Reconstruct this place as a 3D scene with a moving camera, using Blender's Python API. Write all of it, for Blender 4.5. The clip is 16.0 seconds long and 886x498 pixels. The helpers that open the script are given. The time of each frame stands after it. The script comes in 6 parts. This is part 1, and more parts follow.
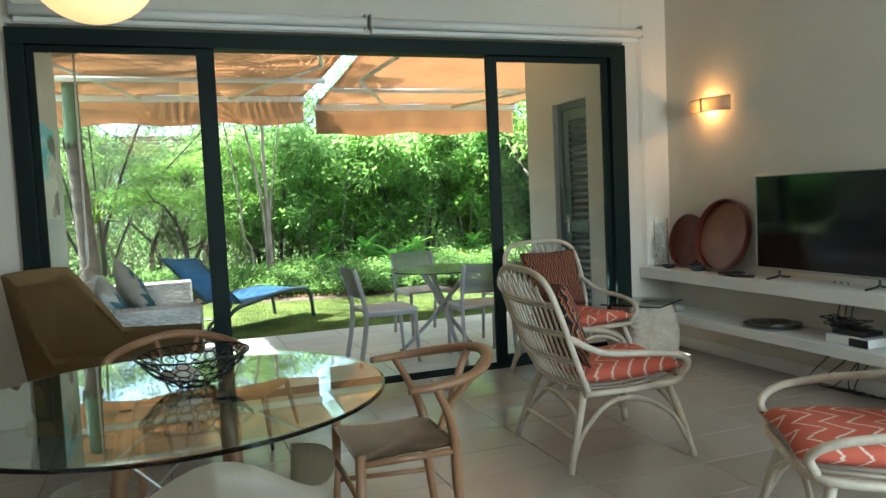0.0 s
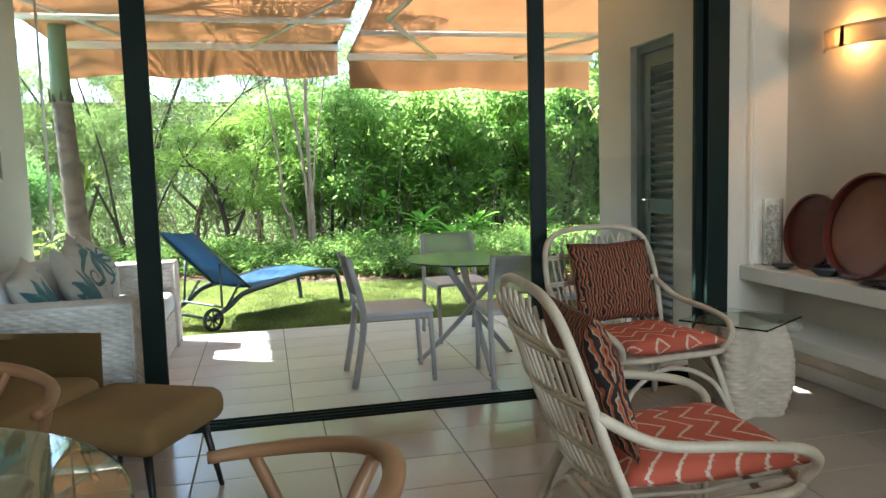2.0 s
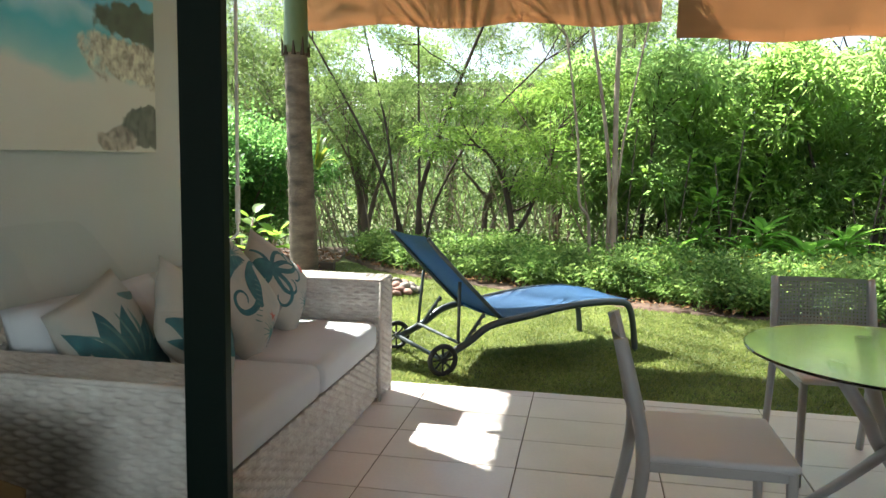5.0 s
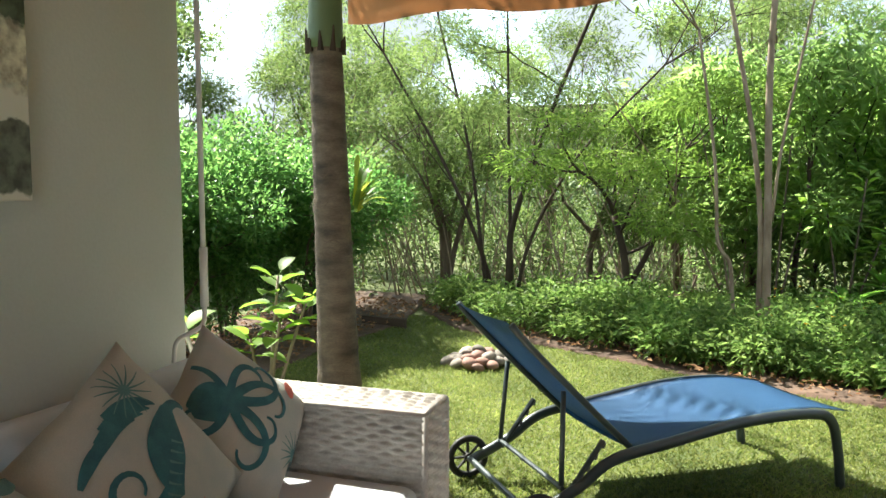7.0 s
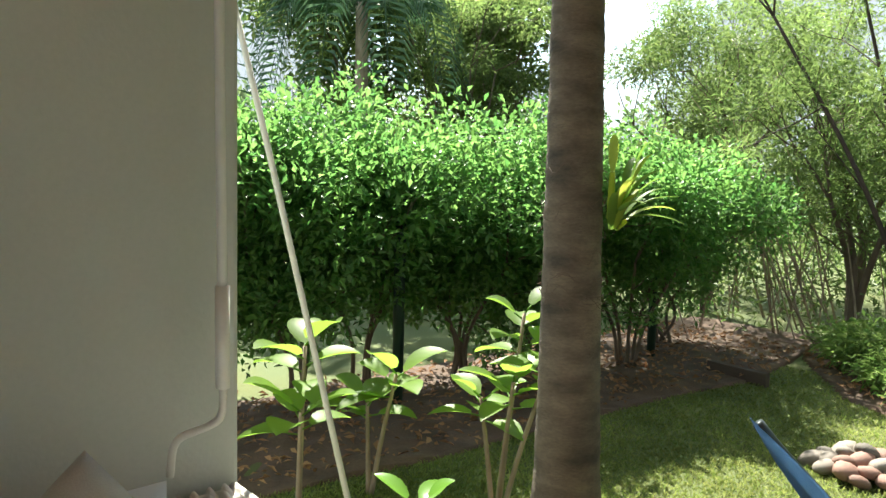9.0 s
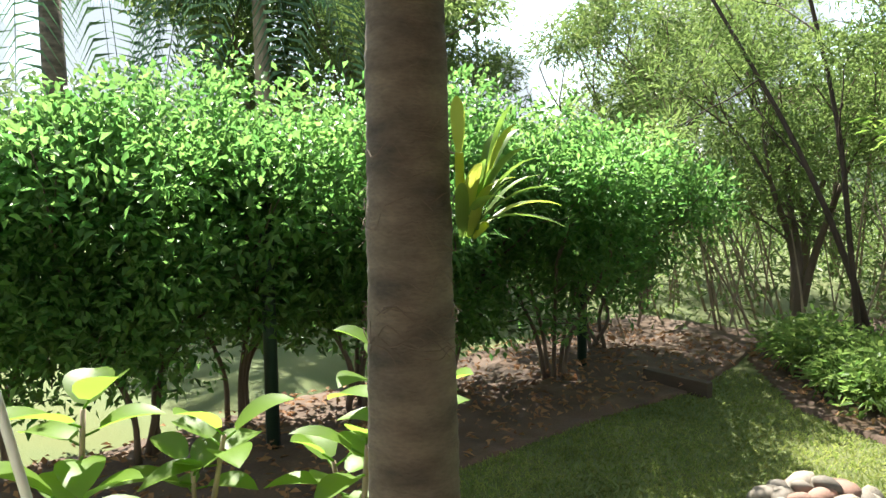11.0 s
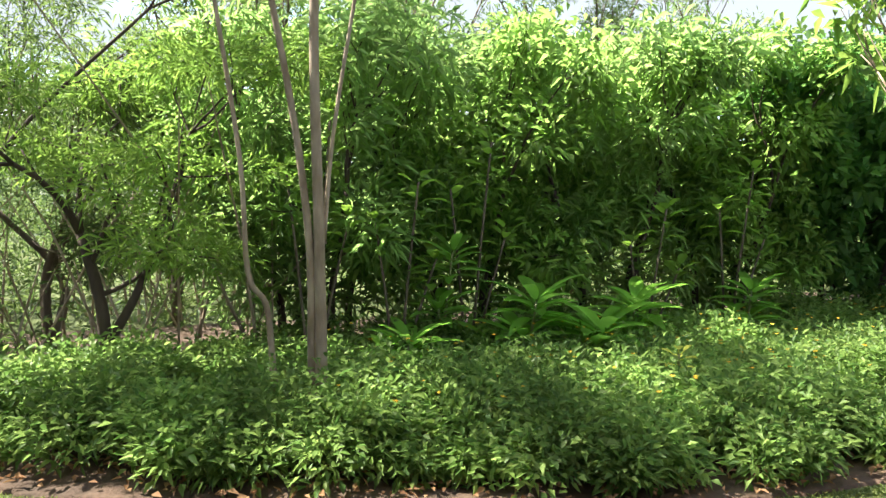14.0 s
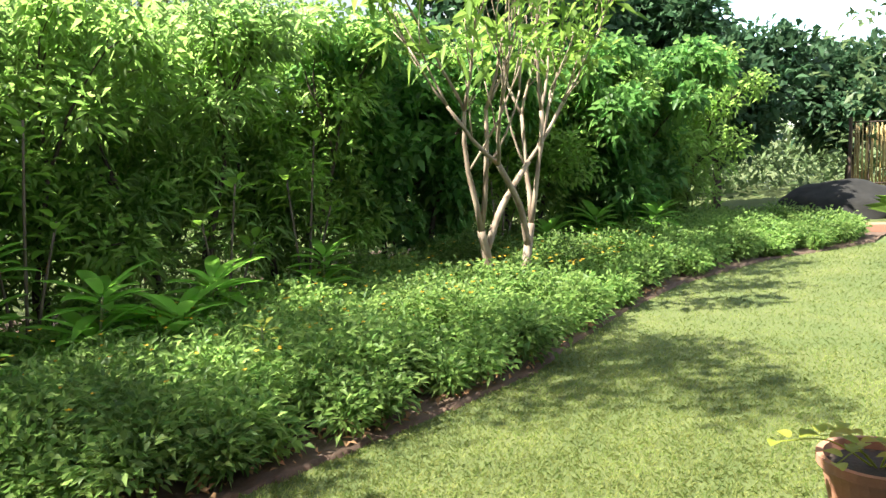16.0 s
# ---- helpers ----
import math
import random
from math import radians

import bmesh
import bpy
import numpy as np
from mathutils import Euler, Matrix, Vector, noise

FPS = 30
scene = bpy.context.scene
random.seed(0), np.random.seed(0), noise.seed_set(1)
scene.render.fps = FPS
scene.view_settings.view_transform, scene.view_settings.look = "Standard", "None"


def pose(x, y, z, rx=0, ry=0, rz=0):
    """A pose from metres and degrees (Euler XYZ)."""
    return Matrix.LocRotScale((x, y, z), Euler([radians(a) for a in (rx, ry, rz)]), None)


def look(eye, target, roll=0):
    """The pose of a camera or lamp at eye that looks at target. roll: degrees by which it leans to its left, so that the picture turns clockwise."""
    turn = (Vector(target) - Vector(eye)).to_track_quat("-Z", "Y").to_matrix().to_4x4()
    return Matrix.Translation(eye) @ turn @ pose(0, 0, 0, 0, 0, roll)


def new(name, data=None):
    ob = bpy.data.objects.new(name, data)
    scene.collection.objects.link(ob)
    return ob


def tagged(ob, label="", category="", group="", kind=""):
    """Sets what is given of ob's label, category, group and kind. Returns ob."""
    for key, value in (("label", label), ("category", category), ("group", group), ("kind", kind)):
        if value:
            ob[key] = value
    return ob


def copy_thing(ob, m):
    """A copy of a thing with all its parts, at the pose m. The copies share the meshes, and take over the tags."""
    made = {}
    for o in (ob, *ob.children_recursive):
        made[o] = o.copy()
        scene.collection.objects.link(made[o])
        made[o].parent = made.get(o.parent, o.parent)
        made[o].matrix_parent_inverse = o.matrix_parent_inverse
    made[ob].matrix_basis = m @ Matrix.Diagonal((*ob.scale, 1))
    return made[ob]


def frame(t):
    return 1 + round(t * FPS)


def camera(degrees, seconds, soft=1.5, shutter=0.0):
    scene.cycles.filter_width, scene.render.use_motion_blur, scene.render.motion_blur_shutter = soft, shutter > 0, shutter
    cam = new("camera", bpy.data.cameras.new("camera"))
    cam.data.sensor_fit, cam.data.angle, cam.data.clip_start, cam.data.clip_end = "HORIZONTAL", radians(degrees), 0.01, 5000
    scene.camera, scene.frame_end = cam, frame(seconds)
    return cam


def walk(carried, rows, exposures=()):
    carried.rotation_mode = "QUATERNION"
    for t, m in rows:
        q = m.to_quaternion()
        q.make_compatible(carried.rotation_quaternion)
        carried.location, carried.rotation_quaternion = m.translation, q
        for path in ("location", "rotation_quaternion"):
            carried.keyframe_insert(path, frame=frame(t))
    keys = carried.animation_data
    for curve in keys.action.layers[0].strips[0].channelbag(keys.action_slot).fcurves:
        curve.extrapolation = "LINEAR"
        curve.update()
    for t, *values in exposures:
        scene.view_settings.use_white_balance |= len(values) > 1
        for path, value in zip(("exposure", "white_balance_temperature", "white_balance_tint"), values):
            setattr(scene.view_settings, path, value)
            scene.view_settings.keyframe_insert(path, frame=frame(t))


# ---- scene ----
cam = camera(60.8, 16.0)
# seconds, x, y, z, pitch, roll, yaw
ROWS = [
    (0, -0.02, -0.035, 1.337, -3.88, 2.64, -20.51),
    (0.5, 0.171, 0.217, 1.317, -5.52, 2.51, -20.66),
    (1, 0.397, 0.522, 1.303, -6.82, 2.2, -18.98),
    (1.5, 0.665, 0.883, 1.306, -6.72, 1.68, -14.93),
    (2, 0.916, 1.274, 1.299, -5.82, 1.65, -13.29),
    (2.5, 1.131, 1.627, 1.317, -5.08, 0.52, -8.06),
    (3, 1.232, 2.031, 1.302, -5.43, -0.0, -3.83),
    (3.5, 1.319, 2.416, 1.288, -6.28, -0.56, 1.15),
    (4, 1.349, 2.795, 1.281, -7.09, -1.15, 6.41),
    (4.2, 1.326, 2.93, 1.284, -7.16, -1.19, 7.41),
    (5.2, 1.26, 3.75, 1.32, -6.6, -1.1, 11.8),
    (6.3, 1.126, 4.677, 1.357, -5.52, -0.95, 16.06),
    (6.5, 1.087, 4.844, 1.354, -5.34, -0.83, 16.71),
    (7, 0.961, 5.291, 1.361, -4.86, -0.07, 18.28),
    (7.5, 0.912, 5.704, 1.312, -4.25, -0.85, 24.38),
    (8, 0.822, 6.168, 1.321, -3.64, -1.86, 30.88),
    (8.5, 0.757, 6.557, 1.339, -3.85, -1.76, 37.63),
    (8.7, 0.774, 6.694, 1.357, -4.52, -1.68, 41.64),
    (9.7, 0.62, 7.26, 1.36, -5.0, -0.9, 60.0),
    (10.8, 0.471, 7.658, 1.363, -5.66, 0.14, 50.89),
    (11, 0.423, 7.671, 1.35, -5.38, 0.71, 45.03),
    (11.5, 0.434, 7.747, 1.365, -6.01, 0.89, 30.65),
    (12, 0.484, 7.763, 1.379, -6.01, 1.0, 19.25),
    (12.5, 0.524, 7.773, 1.384, -6.0, 0.82, 10.49),
    (13, 0.583, 7.777, 1.391, -6.15, 0.41, -0.19),
    (13.5, 0.681, 7.759, 1.406, -5.82, -0.28, -10.6),
    (14, 0.77, 7.732, 1.417, -5.08, -0.62, -19.72),
    (14.5, 0.815, 7.755, 1.396, -4.95, 0.38, -27.23),
    (15, 0.84, 7.775, 1.391, -6.12, 1.46, -34.82),
    (15.5, 0.867, 7.796, 1.388, -6.93, 2.15, -43.93),
    (16, 0.882, 7.803, 1.396, -7.33, 2.52, -51.23),
]
STOPS = [(0.0, 3.68, 5500, -4), (2.5, 3.62, 5900, 4), (4.2, 3.28, 6150, 5), (6.5, 2.8, 6550, 4), (8.7, 2.68, 6600, 2), (13.0, 2.8, 6650, 6), (16.0, 2.82, 6500, 6)]
walk(cam, [(t, pose(x, y, z, 90 + pitch, roll, yaw)) for t, x, y, z, pitch, roll, yaw in ROWS], STOPS)

# ---- world and sun ----
SUN = Vector((-1.0, 0.58, 1.40)).normalized()
world = bpy.data.worlds.new("sky")
scene.world = world
world.use_nodes = True
wn, wl = world.node_tree.nodes, world.node_tree.links
sky = wn.new("ShaderNodeTexSky")
sky.sky_type, sky.sun_disc = "NISHITA", False
sky.sun_elevation, sky.sun_rotation = math.asin(SUN.z), math.atan2(SUN.x, SUN.y)
wtc, wnoise, wramp, wmix = (wn.new("ShaderNode" + k) for k in ("TexCoord", "TexNoise", "ValToRGB", "MixRGB"))
wnoise.inputs["Scale"].default_value, wnoise.inputs["Detail"].default_value = 4.5, 6.0
wramp.color_ramp.elements[0].position, wramp.color_ramp.elements[1].position = 0.28, 0.52
wmix.inputs[2].default_value = (0.92, 1.01, 1.16, 1)
wl.new(wtc.outputs["Generated"], wnoise.inputs["Vector"])
wl.new(wnoise.outputs["Fac"], wramp.inputs["Fac"])
wl.new(wramp.outputs["Color"], wmix.inputs[0])
wl.new(sky.outputs["Color"], wmix.inputs[1])
wl.new(wmix.outputs["Color"], wn["Background"].inputs["Color"])
wn["Background"].inputs["Strength"].default_value = 0.145
sun = new("sun", bpy.data.lights.new("sun", "SUN"))
sun.data.energy, sun.data.angle, sun.data.color = 3.2, radians(0.6), (1.0, 0.95, 0.86)
sun.matrix_world = look(SUN * 30, (0, 0, 0))
# added fill lamp that brightens the room, set in the unseen south opening
room_fill = new("unseen_window_fill", bpy.data.lights.new("unseen_window_fill", "AREA"))
room_fill.data.shape, room_fill.data.size, room_fill.data.size_y, room_fill.data.energy, room_fill.data.color = "RECTANGLE", 1.6, 1.5, 13, (0.88, 0.95, 1.0)
room_fill.matrix_world = look((3.05, -2.44, 1.6), (2.4, 2.0, 1.3))


# ---- materials ----
def mat(name, base, rough=0.6, metal=0.0, var=0.12, scale=6.0, bump=0.15, fine=90.0, second=None, stretch=(1, 1, 1), spec=0.5, piece=0.0, patch=0.5):
    """A surface with colour variation at two scales, uneven gloss and fine relief; piece: how much each object differs."""
    m = bpy.data.materials.new(name)
    m.use_nodes = True
    n, l = m.node_tree.nodes, m.node_tree.links
    p = n["Principled BSDF"]
    p.inputs["Metallic"].default_value, p.inputs["Specular IOR Level"].default_value = metal, spec
    tc, mp = n.new("ShaderNodeTexCoord"), n.new("ShaderNodeMapping")
    mp.inputs["Scale"].default_value = stretch
    l.new(tc.outputs["Object"], mp.inputs["Vector"])
    big, small = n.new("ShaderNodeTexNoise"), n.new("ShaderNodeTexNoise")
    big.inputs["Scale"].default_value, big.inputs["Detail"].default_value = scale, 5
    small.inputs["Scale"].default_value, small.inputs["Detail"].default_value = fine, 3
    for t in (big, small):
        l.new(mp.outputs["Vector"], t.inputs["Vector"])
    mix = n.new("ShaderNodeMixRGB")
    other = second or tuple(c * (1 - 2.2 * var) for c in base)
    mix.inputs[1].default_value, mix.inputs[2].default_value = (*base, 1), (*other, 1)
    ramp = n.new("ShaderNodeMapRange")
    ramp.inputs["From Min"].default_value, ramp.inputs["From Max"].default_value = 0.5 - patch * 0.5, 0.5 + patch * 0.5
    l.new(big.outputs["Fac"], ramp.inputs["Value"])
    l.new(ramp.outputs["Result"], mix.inputs[0])
    hsv = n.new("ShaderNodeHueSaturation")
    val = n.new("ShaderNodeMapRange")
    val.inputs["To Min"].default_value, val.inputs["To Max"].default_value = 1 - var, 1 + var
    l.new(small.outputs["Fac"], val.inputs["Value"])
    out = val.outputs["Result"]
    if piece:
        oi, pr, mul = n.new("ShaderNodeObjectInfo"), n.new("ShaderNodeMapRange"), n.new("ShaderNodeMath")
        pr.inputs["To Min"].default_value, pr.inputs["To Max"].default_value = 1 - piece, 1 + piece
        mul.operation = "MULTIPLY"
        l.new(oi.outputs["Random"], pr.inputs["Value"])
        l.new(pr.outputs["Result"], mul.inputs[0])
        l.new(out, mul.inputs[1])
        out = mul.outputs[0]
    l.new(mix.outputs["Color"], hsv.inputs["Color"])
    l.new(out, hsv.inputs["Value"])
    l.new(hsv.outputs["Color"], p.inputs["Base Color"])
    rr = n.new("ShaderNodeMapRange")
    rr.inputs["To Min"].default_value, rr.inputs["To Max"].default_value = max(0.02, rough - 0.08), min(1, rough + 0.1)
    l.new(big.outputs["Fac"], rr.inputs["Value"])
    l.new(rr.outputs["Result"], p.inputs["Roughness"])
    if bump:
        b = n.new("ShaderNodeBump")
        b.inputs["Strength"].default_value, b.inputs["Distance"].default_value = bump, 0.004
        l.new(small.outputs["Fac"], b.inputs["Height"])
        l.new(b.outputs["Normal"], p.inputs["Normal"])
    return m


def leaf_mat(name, a, b, through_light=0.45, rough=0.45):
    """A leaf: two greens spread leaf by leaf, a glossy face, and light that comes through."""
    m = bpy.data.materials.new(name)
    m.use_nodes = True
    n, l = m.node_tree.nodes, m.node_tree.links
    p = n["Principled BSDF"]
    p.inputs["Roughness"].default_value, p.inputs["Specular IOR Level"].default_value = rough, 0.25
    geo, mix, tr, hs, ms = (n.new("ShaderNode" + k) for k in ("NewGeometry", "MixRGB", "BsdfTranslucent", "HueSaturation", "MixShader"))
    mix.inputs[1].default_value, mix.inputs[2].default_value = (*a, 1), (*b, 1)
    l.new(geo.outputs["Random Per Island"], mix.inputs[0])
    tc, nz, mr, tone = (n.new("ShaderNode" + k) for k in ("TexCoord", "TexNoise", "MapRange", "HueSaturation"))
    nz.inputs["Scale"].default_value, nz.inputs["Detail"].default_value = 1.6, 3
    mr.inputs["From Min"].default_value, mr.inputs["From Max"].default_value = 0.32, 0.68
    mr.inputs["To Min"].default_value, mr.inputs["To Max"].default_value = 0.68, 1.28
    l.new(tc.outputs["Object"], nz.inputs["Vector"])
    l.new(nz.outputs["Fac"], mr.inputs["Value"])
    l.new(mr.outputs["Result"], tone.inputs["Value"])
    l.new(mix.outputs["Color"], tone.inputs["Color"])
    l.new(tone.outputs["Color"], p.inputs["Base Color"])
    hs.inputs["Value"].default_value, hs.inputs["Hue"].default_value, hs.inputs["Saturation"].default_value = 1.9, 0.497, 1.0
    l.new(tone.outputs["Color"], hs.inputs["Color"])
    l.new(hs.outputs["Color"], tr.inputs["Color"])
    ms.inputs[0].default_value = through_light
    l.new(p.outputs[0], ms.inputs[1])
    l.new(tr.outputs[0], ms.inputs[2])
    l.new(ms.outputs[0], n["Material Output"].inputs["Surface"])
    return m


def cloth_through(name, base, amount):
    """Woven fabric that some light comes through."""
    m = mat(name, base, 0.85, var=0.08, scale=3, fine=260, bump=0.2)
    n, l = m.node_tree.nodes, m.node_tree.links
    tr, ms = n.new("ShaderNodeBsdfTranslucent"), n.new("ShaderNodeMixShader")
    l.new(n["Hue/Saturation/Value"].outputs["Color"], tr.inputs["Color"])
    ms.inputs[0].default_value = amount
    l.new(n["Principled BSDF"].outputs[0], ms.inputs[1])
    l.new(tr.outputs[0], ms.inputs[2])
    l.new(ms.outputs[0], n["Material Output"].inputs["Surface"])
    return m


def glass_mat(name, tint, rough=0.0):
    m = bpy.data.materials.new(name)
    m.use_nodes = True
    p = m.node_tree.nodes["Principled BSDF"]
    p.inputs["Base Color"].default_value = (*tint, 1)
    p.inputs["Roughness"].default_value, p.inputs["IOR"].default_value = rough, 1.45
    p.inputs["Transmission Weight"].default_value = 1.0
    return m


def glow_mat(name, colour, strength):
    m = bpy.data.materials.new(name)
    m.use_nodes = True
    p = m.node_tree.nodes["Principled BSDF"]
    p.inputs["Base Color"].default_value = (0.8, 0.7, 0.55, 1)
    p.inputs["Emission Color"].default_value, p.inputs["Emission Strength"].default_value = (*colour, 1), strength
    return m


def print_mat(name, ground, ink, accent, kind):
    """Printed cloth. kind: 'flame' (black and orange waves), 'zigzag' (white lines on coral)."""
    m = mat(name, ground, 0.85, var=0.08, fine=320, bump=0.25)
    n, l = m.node_tree.nodes, m.node_tree.links
    tc, mp = n.new("ShaderNodeTexCoord"), n.new("ShaderNodeMapping")
    l.new(tc.outputs["Object"], mp.inputs["Vector"])
    prev = n["Hue/Saturation/Value"].outputs["Color"]

    def layer(colour, mask, prev):
        x = n.new("ShaderNodeMixRGB")
        x.inputs[2].default_value = (*colour, 1)
        l.new(mask, x.inputs[0])
        l.new(prev, x.inputs[1])
        return x.outputs["Color"]

    def above(sock, lo, hi):
        r = n.new("ShaderNodeMapRange")
        r.inputs["From Min"].default_value, r.inputs["From Max"].default_value = lo, hi
        l.new(sock, r.inputs["Value"])
        return r.outputs["Result"]

    if kind == "flame":
        for k, (sc, ds, col, lo) in enumerate(((17.0, 6.0, ink, 0.30), (17.0, 6.0, accent, 0.93))):
            w = n.new("ShaderNodeTexWave")
            w.wave_type, w.bands_direction = "BANDS", "X"
            w.inputs["Scale"].default_value, w.inputs["Distortion"].default_value = sc, ds
            w.inputs["Detail Scale"].default_value, w.inputs["Detail"].default_value, w.inputs["Phase Offset"].default_value = 1.6, 0.5, 1.7 * k
            l.new(mp.outputs["Vector"], w.inputs["Vector"])
            prev = layer(col, above(w.outputs["Fac"], lo, lo + 0.08), prev)
    else:
        sep, tri, add, mod = n.new("ShaderNodeSeparateXYZ"), n.new("ShaderNodeMath"), n.new("ShaderNodeMath"), n.new("ShaderNodeMath")
        l.new(mp.outputs["Vector"], sep.inputs[0])
        tri.operation, tri.inputs[1].default_value = "PINGPONG", 0.085
        add.operation, mod.operation, mod.inputs[1].default_value = "ADD", "PINGPONG", 0.045
        l.new(sep.outputs["Y"], tri.inputs[0])
        l.new(tri.outputs[0], add.inputs[0])
        l.new(sep.outputs["X"], add.inputs[1])
        l.new(add.outputs[0], mod.inputs[0])
        rough_edge = n.new("ShaderNodeMath")
        rough_edge.operation, rough_edge.inputs[2].default_value = "MULTIPLY_ADD", -0.006
        rough_edge.inputs[1].default_value = 0.022
        nz = n.new("ShaderNodeTexNoise")
        nz.inputs["Scale"].default_value = 120
        l.new(mp.outputs["Vector"], nz.inputs["Vector"])
        l.new(nz.outputs["Fac"], rough_edge.inputs[0])
        s2 = n.new("ShaderNodeMath")
        s2.operation = "ADD"
        l.new(mod.outputs[0], s2.inputs[0])
        l.new(rough_edge.outputs[0], s2.inputs[1])
        prev = layer(accent, above(s2.outputs[0], 0.042, 0.046), prev)
    l.new(prev, n["Principled BSDF"].inputs["Base Color"])
    return m


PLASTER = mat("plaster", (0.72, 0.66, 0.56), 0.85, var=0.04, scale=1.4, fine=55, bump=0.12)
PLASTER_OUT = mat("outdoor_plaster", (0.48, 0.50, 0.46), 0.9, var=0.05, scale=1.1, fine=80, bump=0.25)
WHITE = mat("white_paint", (0.80, 0.78, 0.73), 0.45, var=0.03, scale=3, fine=60, bump=0.05)
CEIL = mat("ceiling_paint", (0.78, 0.75, 0.70), 0.9, var=0.03, scale=1)
GREEN_ALU = mat("dark_green_aluminium", (0.006, 0.015, 0.012), 0.5, 0.0, var=0.1, scale=3, bump=0.03, spec=0.2)
LOUVER = mat("green_grey_paint", (0.10, 0.15, 0.14), 0.5, var=0.08, scale=4, bump=0.06)
TILE_IN = mat("room_tile", (0.45, 0.385, 0.325), 0.2, var=0.05, scale=2.2, fine=40, bump=0.04, piece=0.05)
TILE_OUT = mat("terrace_tile", (0.66, 0.60, 0.57), 0.3, var=0.06, scale=2.5, fine=60, bump=0.1, piece=0.06)
GROUT = mat("grout", (0.16, 0.13, 0.10), 0.9, var=0.1)
GLASS = glass_mat("clear_glass", (0.97, 1.0, 0.985))
GLASS_EDGE = glass_mat("green_edged_glass", (0.80, 0.95, 0.88))
GLASS_PALE = glass_mat("pale_satin_glass", (0.95, 1.0, 0.97), 0.10)
CHROME = mat("chrome", (0.75, 0.75, 0.74), 0.18, 1.0, var=0.03, bump=0)
AWNING = cloth_through("orange_canvas", (0.46, 0.28, 0.155), 0.075)
AWN_BAR = mat("white_coated_metal", (0.75, 0.73, 0.70), 0.4, var=0.04, bump=0.03)
GRASS = mat("turf", (0.062, 0.094, 0.020), 0.9, var=0.25, scale=1.6, fine=150, bump=0.9, second=(0.11, 0.118, 0.036), patch=0.6)
MULCH = mat("mulch", (0.062, 0.039, 0.027), 0.95, var=0.35, scale=5, fine=60, bump=1.0, second=(0.135, 0.082, 0.055))
BARK = mat("bark", (0.16, 0.115, 0.085), 0.9, var=0.25, scale=9, fine=60, bump=0.7, stretch=(1, 1, 0.25))
BARK_PALE = mat("pale_bark", (0.36, 0.28, 0.21), 0.8, var=0.2, scale=11, fine=50, bump=0.5, stretch=(1, 1, 0.3), second=(0.17, 0.115, 0.08), patch=0.35)
BARK_DARK = mat("dark_bark", (0.07, 0.045, 0.032), 0.9, var=0.25, scale=9, fine=60, bump=0.6, stretch=(1, 1, 0.25))
LEAF_MID = leaf_mat("mid_green_leaf", (0.11, 0.20, 0.042), (0.215, 0.31, 0.085), 0.72)
LEAF_DARK = leaf_mat("dark_green_leaf", (0.055, 0.145, 0.036), (0.13, 0.235, 0.062), 0.56, 0.4)
LEAF_LIGHT = leaf_mat("light_green_leaf", (0.11, 0.20, 0.035), (0.20, 0.29, 0.06), 0.5)
LEAF_FEATHER = leaf_mat("feathery_leaf", (0.085, 0.14, 0.04), (0.165, 0.22, 0.07), 0.5)
LEAF_COVER = leaf_mat("ground_cover_leaf", (0.075, 0.15, 0.034), (0.215, 0.30, 0.085), 0.5)
LEAF_WOOD = leaf_mat("woodland_leaf", (0.06, 0.105, 0.03), (0.135, 0.18, 0.055), 0.42)
LEAF_PLUME = leaf_mat("plumed_shrub_leaf", (0.125, 0.215, 0.062), (0.225, 0.315, 0.105), 0.74)
LEAF_FAR = leaf_mat("far_woods_leaf", (0.07, 0.11, 0.045), (0.13, 0.175, 0.075), 0.35)
LEAF_SEA = leaf_mat("dark_leathery_leaf", (0.03, 0.075, 0.034), (0.075, 0.13, 0.065), 0.3, 0.35)
LEAF_BIG = leaf_mat("broad_leaf", (0.09, 0.23, 0.03), (0.17, 0.34, 0.05), 0.5, 0.3)
LEAF_BRIGHT = leaf_mat("bright_broad_leaf", (0.07, 0.165, 0.02), (0.15, 0.25, 0.035), 0.55, 0.45)
LEAF_DRY = leaf_mat("dry_leaf", (0.20, 0.10, 0.05), (0.33, 0.19, 0.10), 0.2, 0.8)
BLADE = leaf_mat("grass_blade", (0.10, 0.155, 0.032), (0.245, 0.26, 0.085), 0.4, 0.6)


# ---- mesh helpers ----
def part(name, bm, material, parent=None, label="", smooth=False):
    """Link a bmesh (or a ready mesh) as one mesh object, as a child where a parent is given."""
    if isinstance(bm, bpy.types.Mesh):
        me = bm
    else:
        me = bpy.data.meshes.new(name)
        bm.normal_update()
        bm.to_mesh(me)
        bm.free()
    if material and not me.materials:
        me.materials.append(material)
    if smooth:
        me.shade_smooth()
    ob = new(name, me)
    if parent:
        ob.parent = parent
    if label:
        ob["label"] = label
    return ob


def thing(name, label, category, m=None, group="", kind=""):
    ob = new(name)
    ob.empty_display_size = 0.1
    if m is not None:
        ob.matrix_world = m
    return tagged(ob, label, category, group, kind)


def box(x0, x1, y0, y1, z0, z1, bevel=0.0, segs=2, bm=None):
    own = bm is None
    b = bmesh.new()
    r = bmesh.ops.create_cube(b, size=1)
    bmesh.ops.transform(b, verts=r["verts"], matrix=Matrix.Translation(((x0 + x1) / 2, (y0 + y1) / 2, (z0 + z1) / 2)) @ Matrix.Diagonal((abs(x1 - x0), abs(y1 - y0), abs(z1 - z0), 1)))
    if bevel:
        bmesh.ops.bevel(b, geom=b.edges[:], offset=bevel, segments=segs, affect="EDGES", profile=0.5)
    if own:
        return b
    join(bm, b)
    return bm


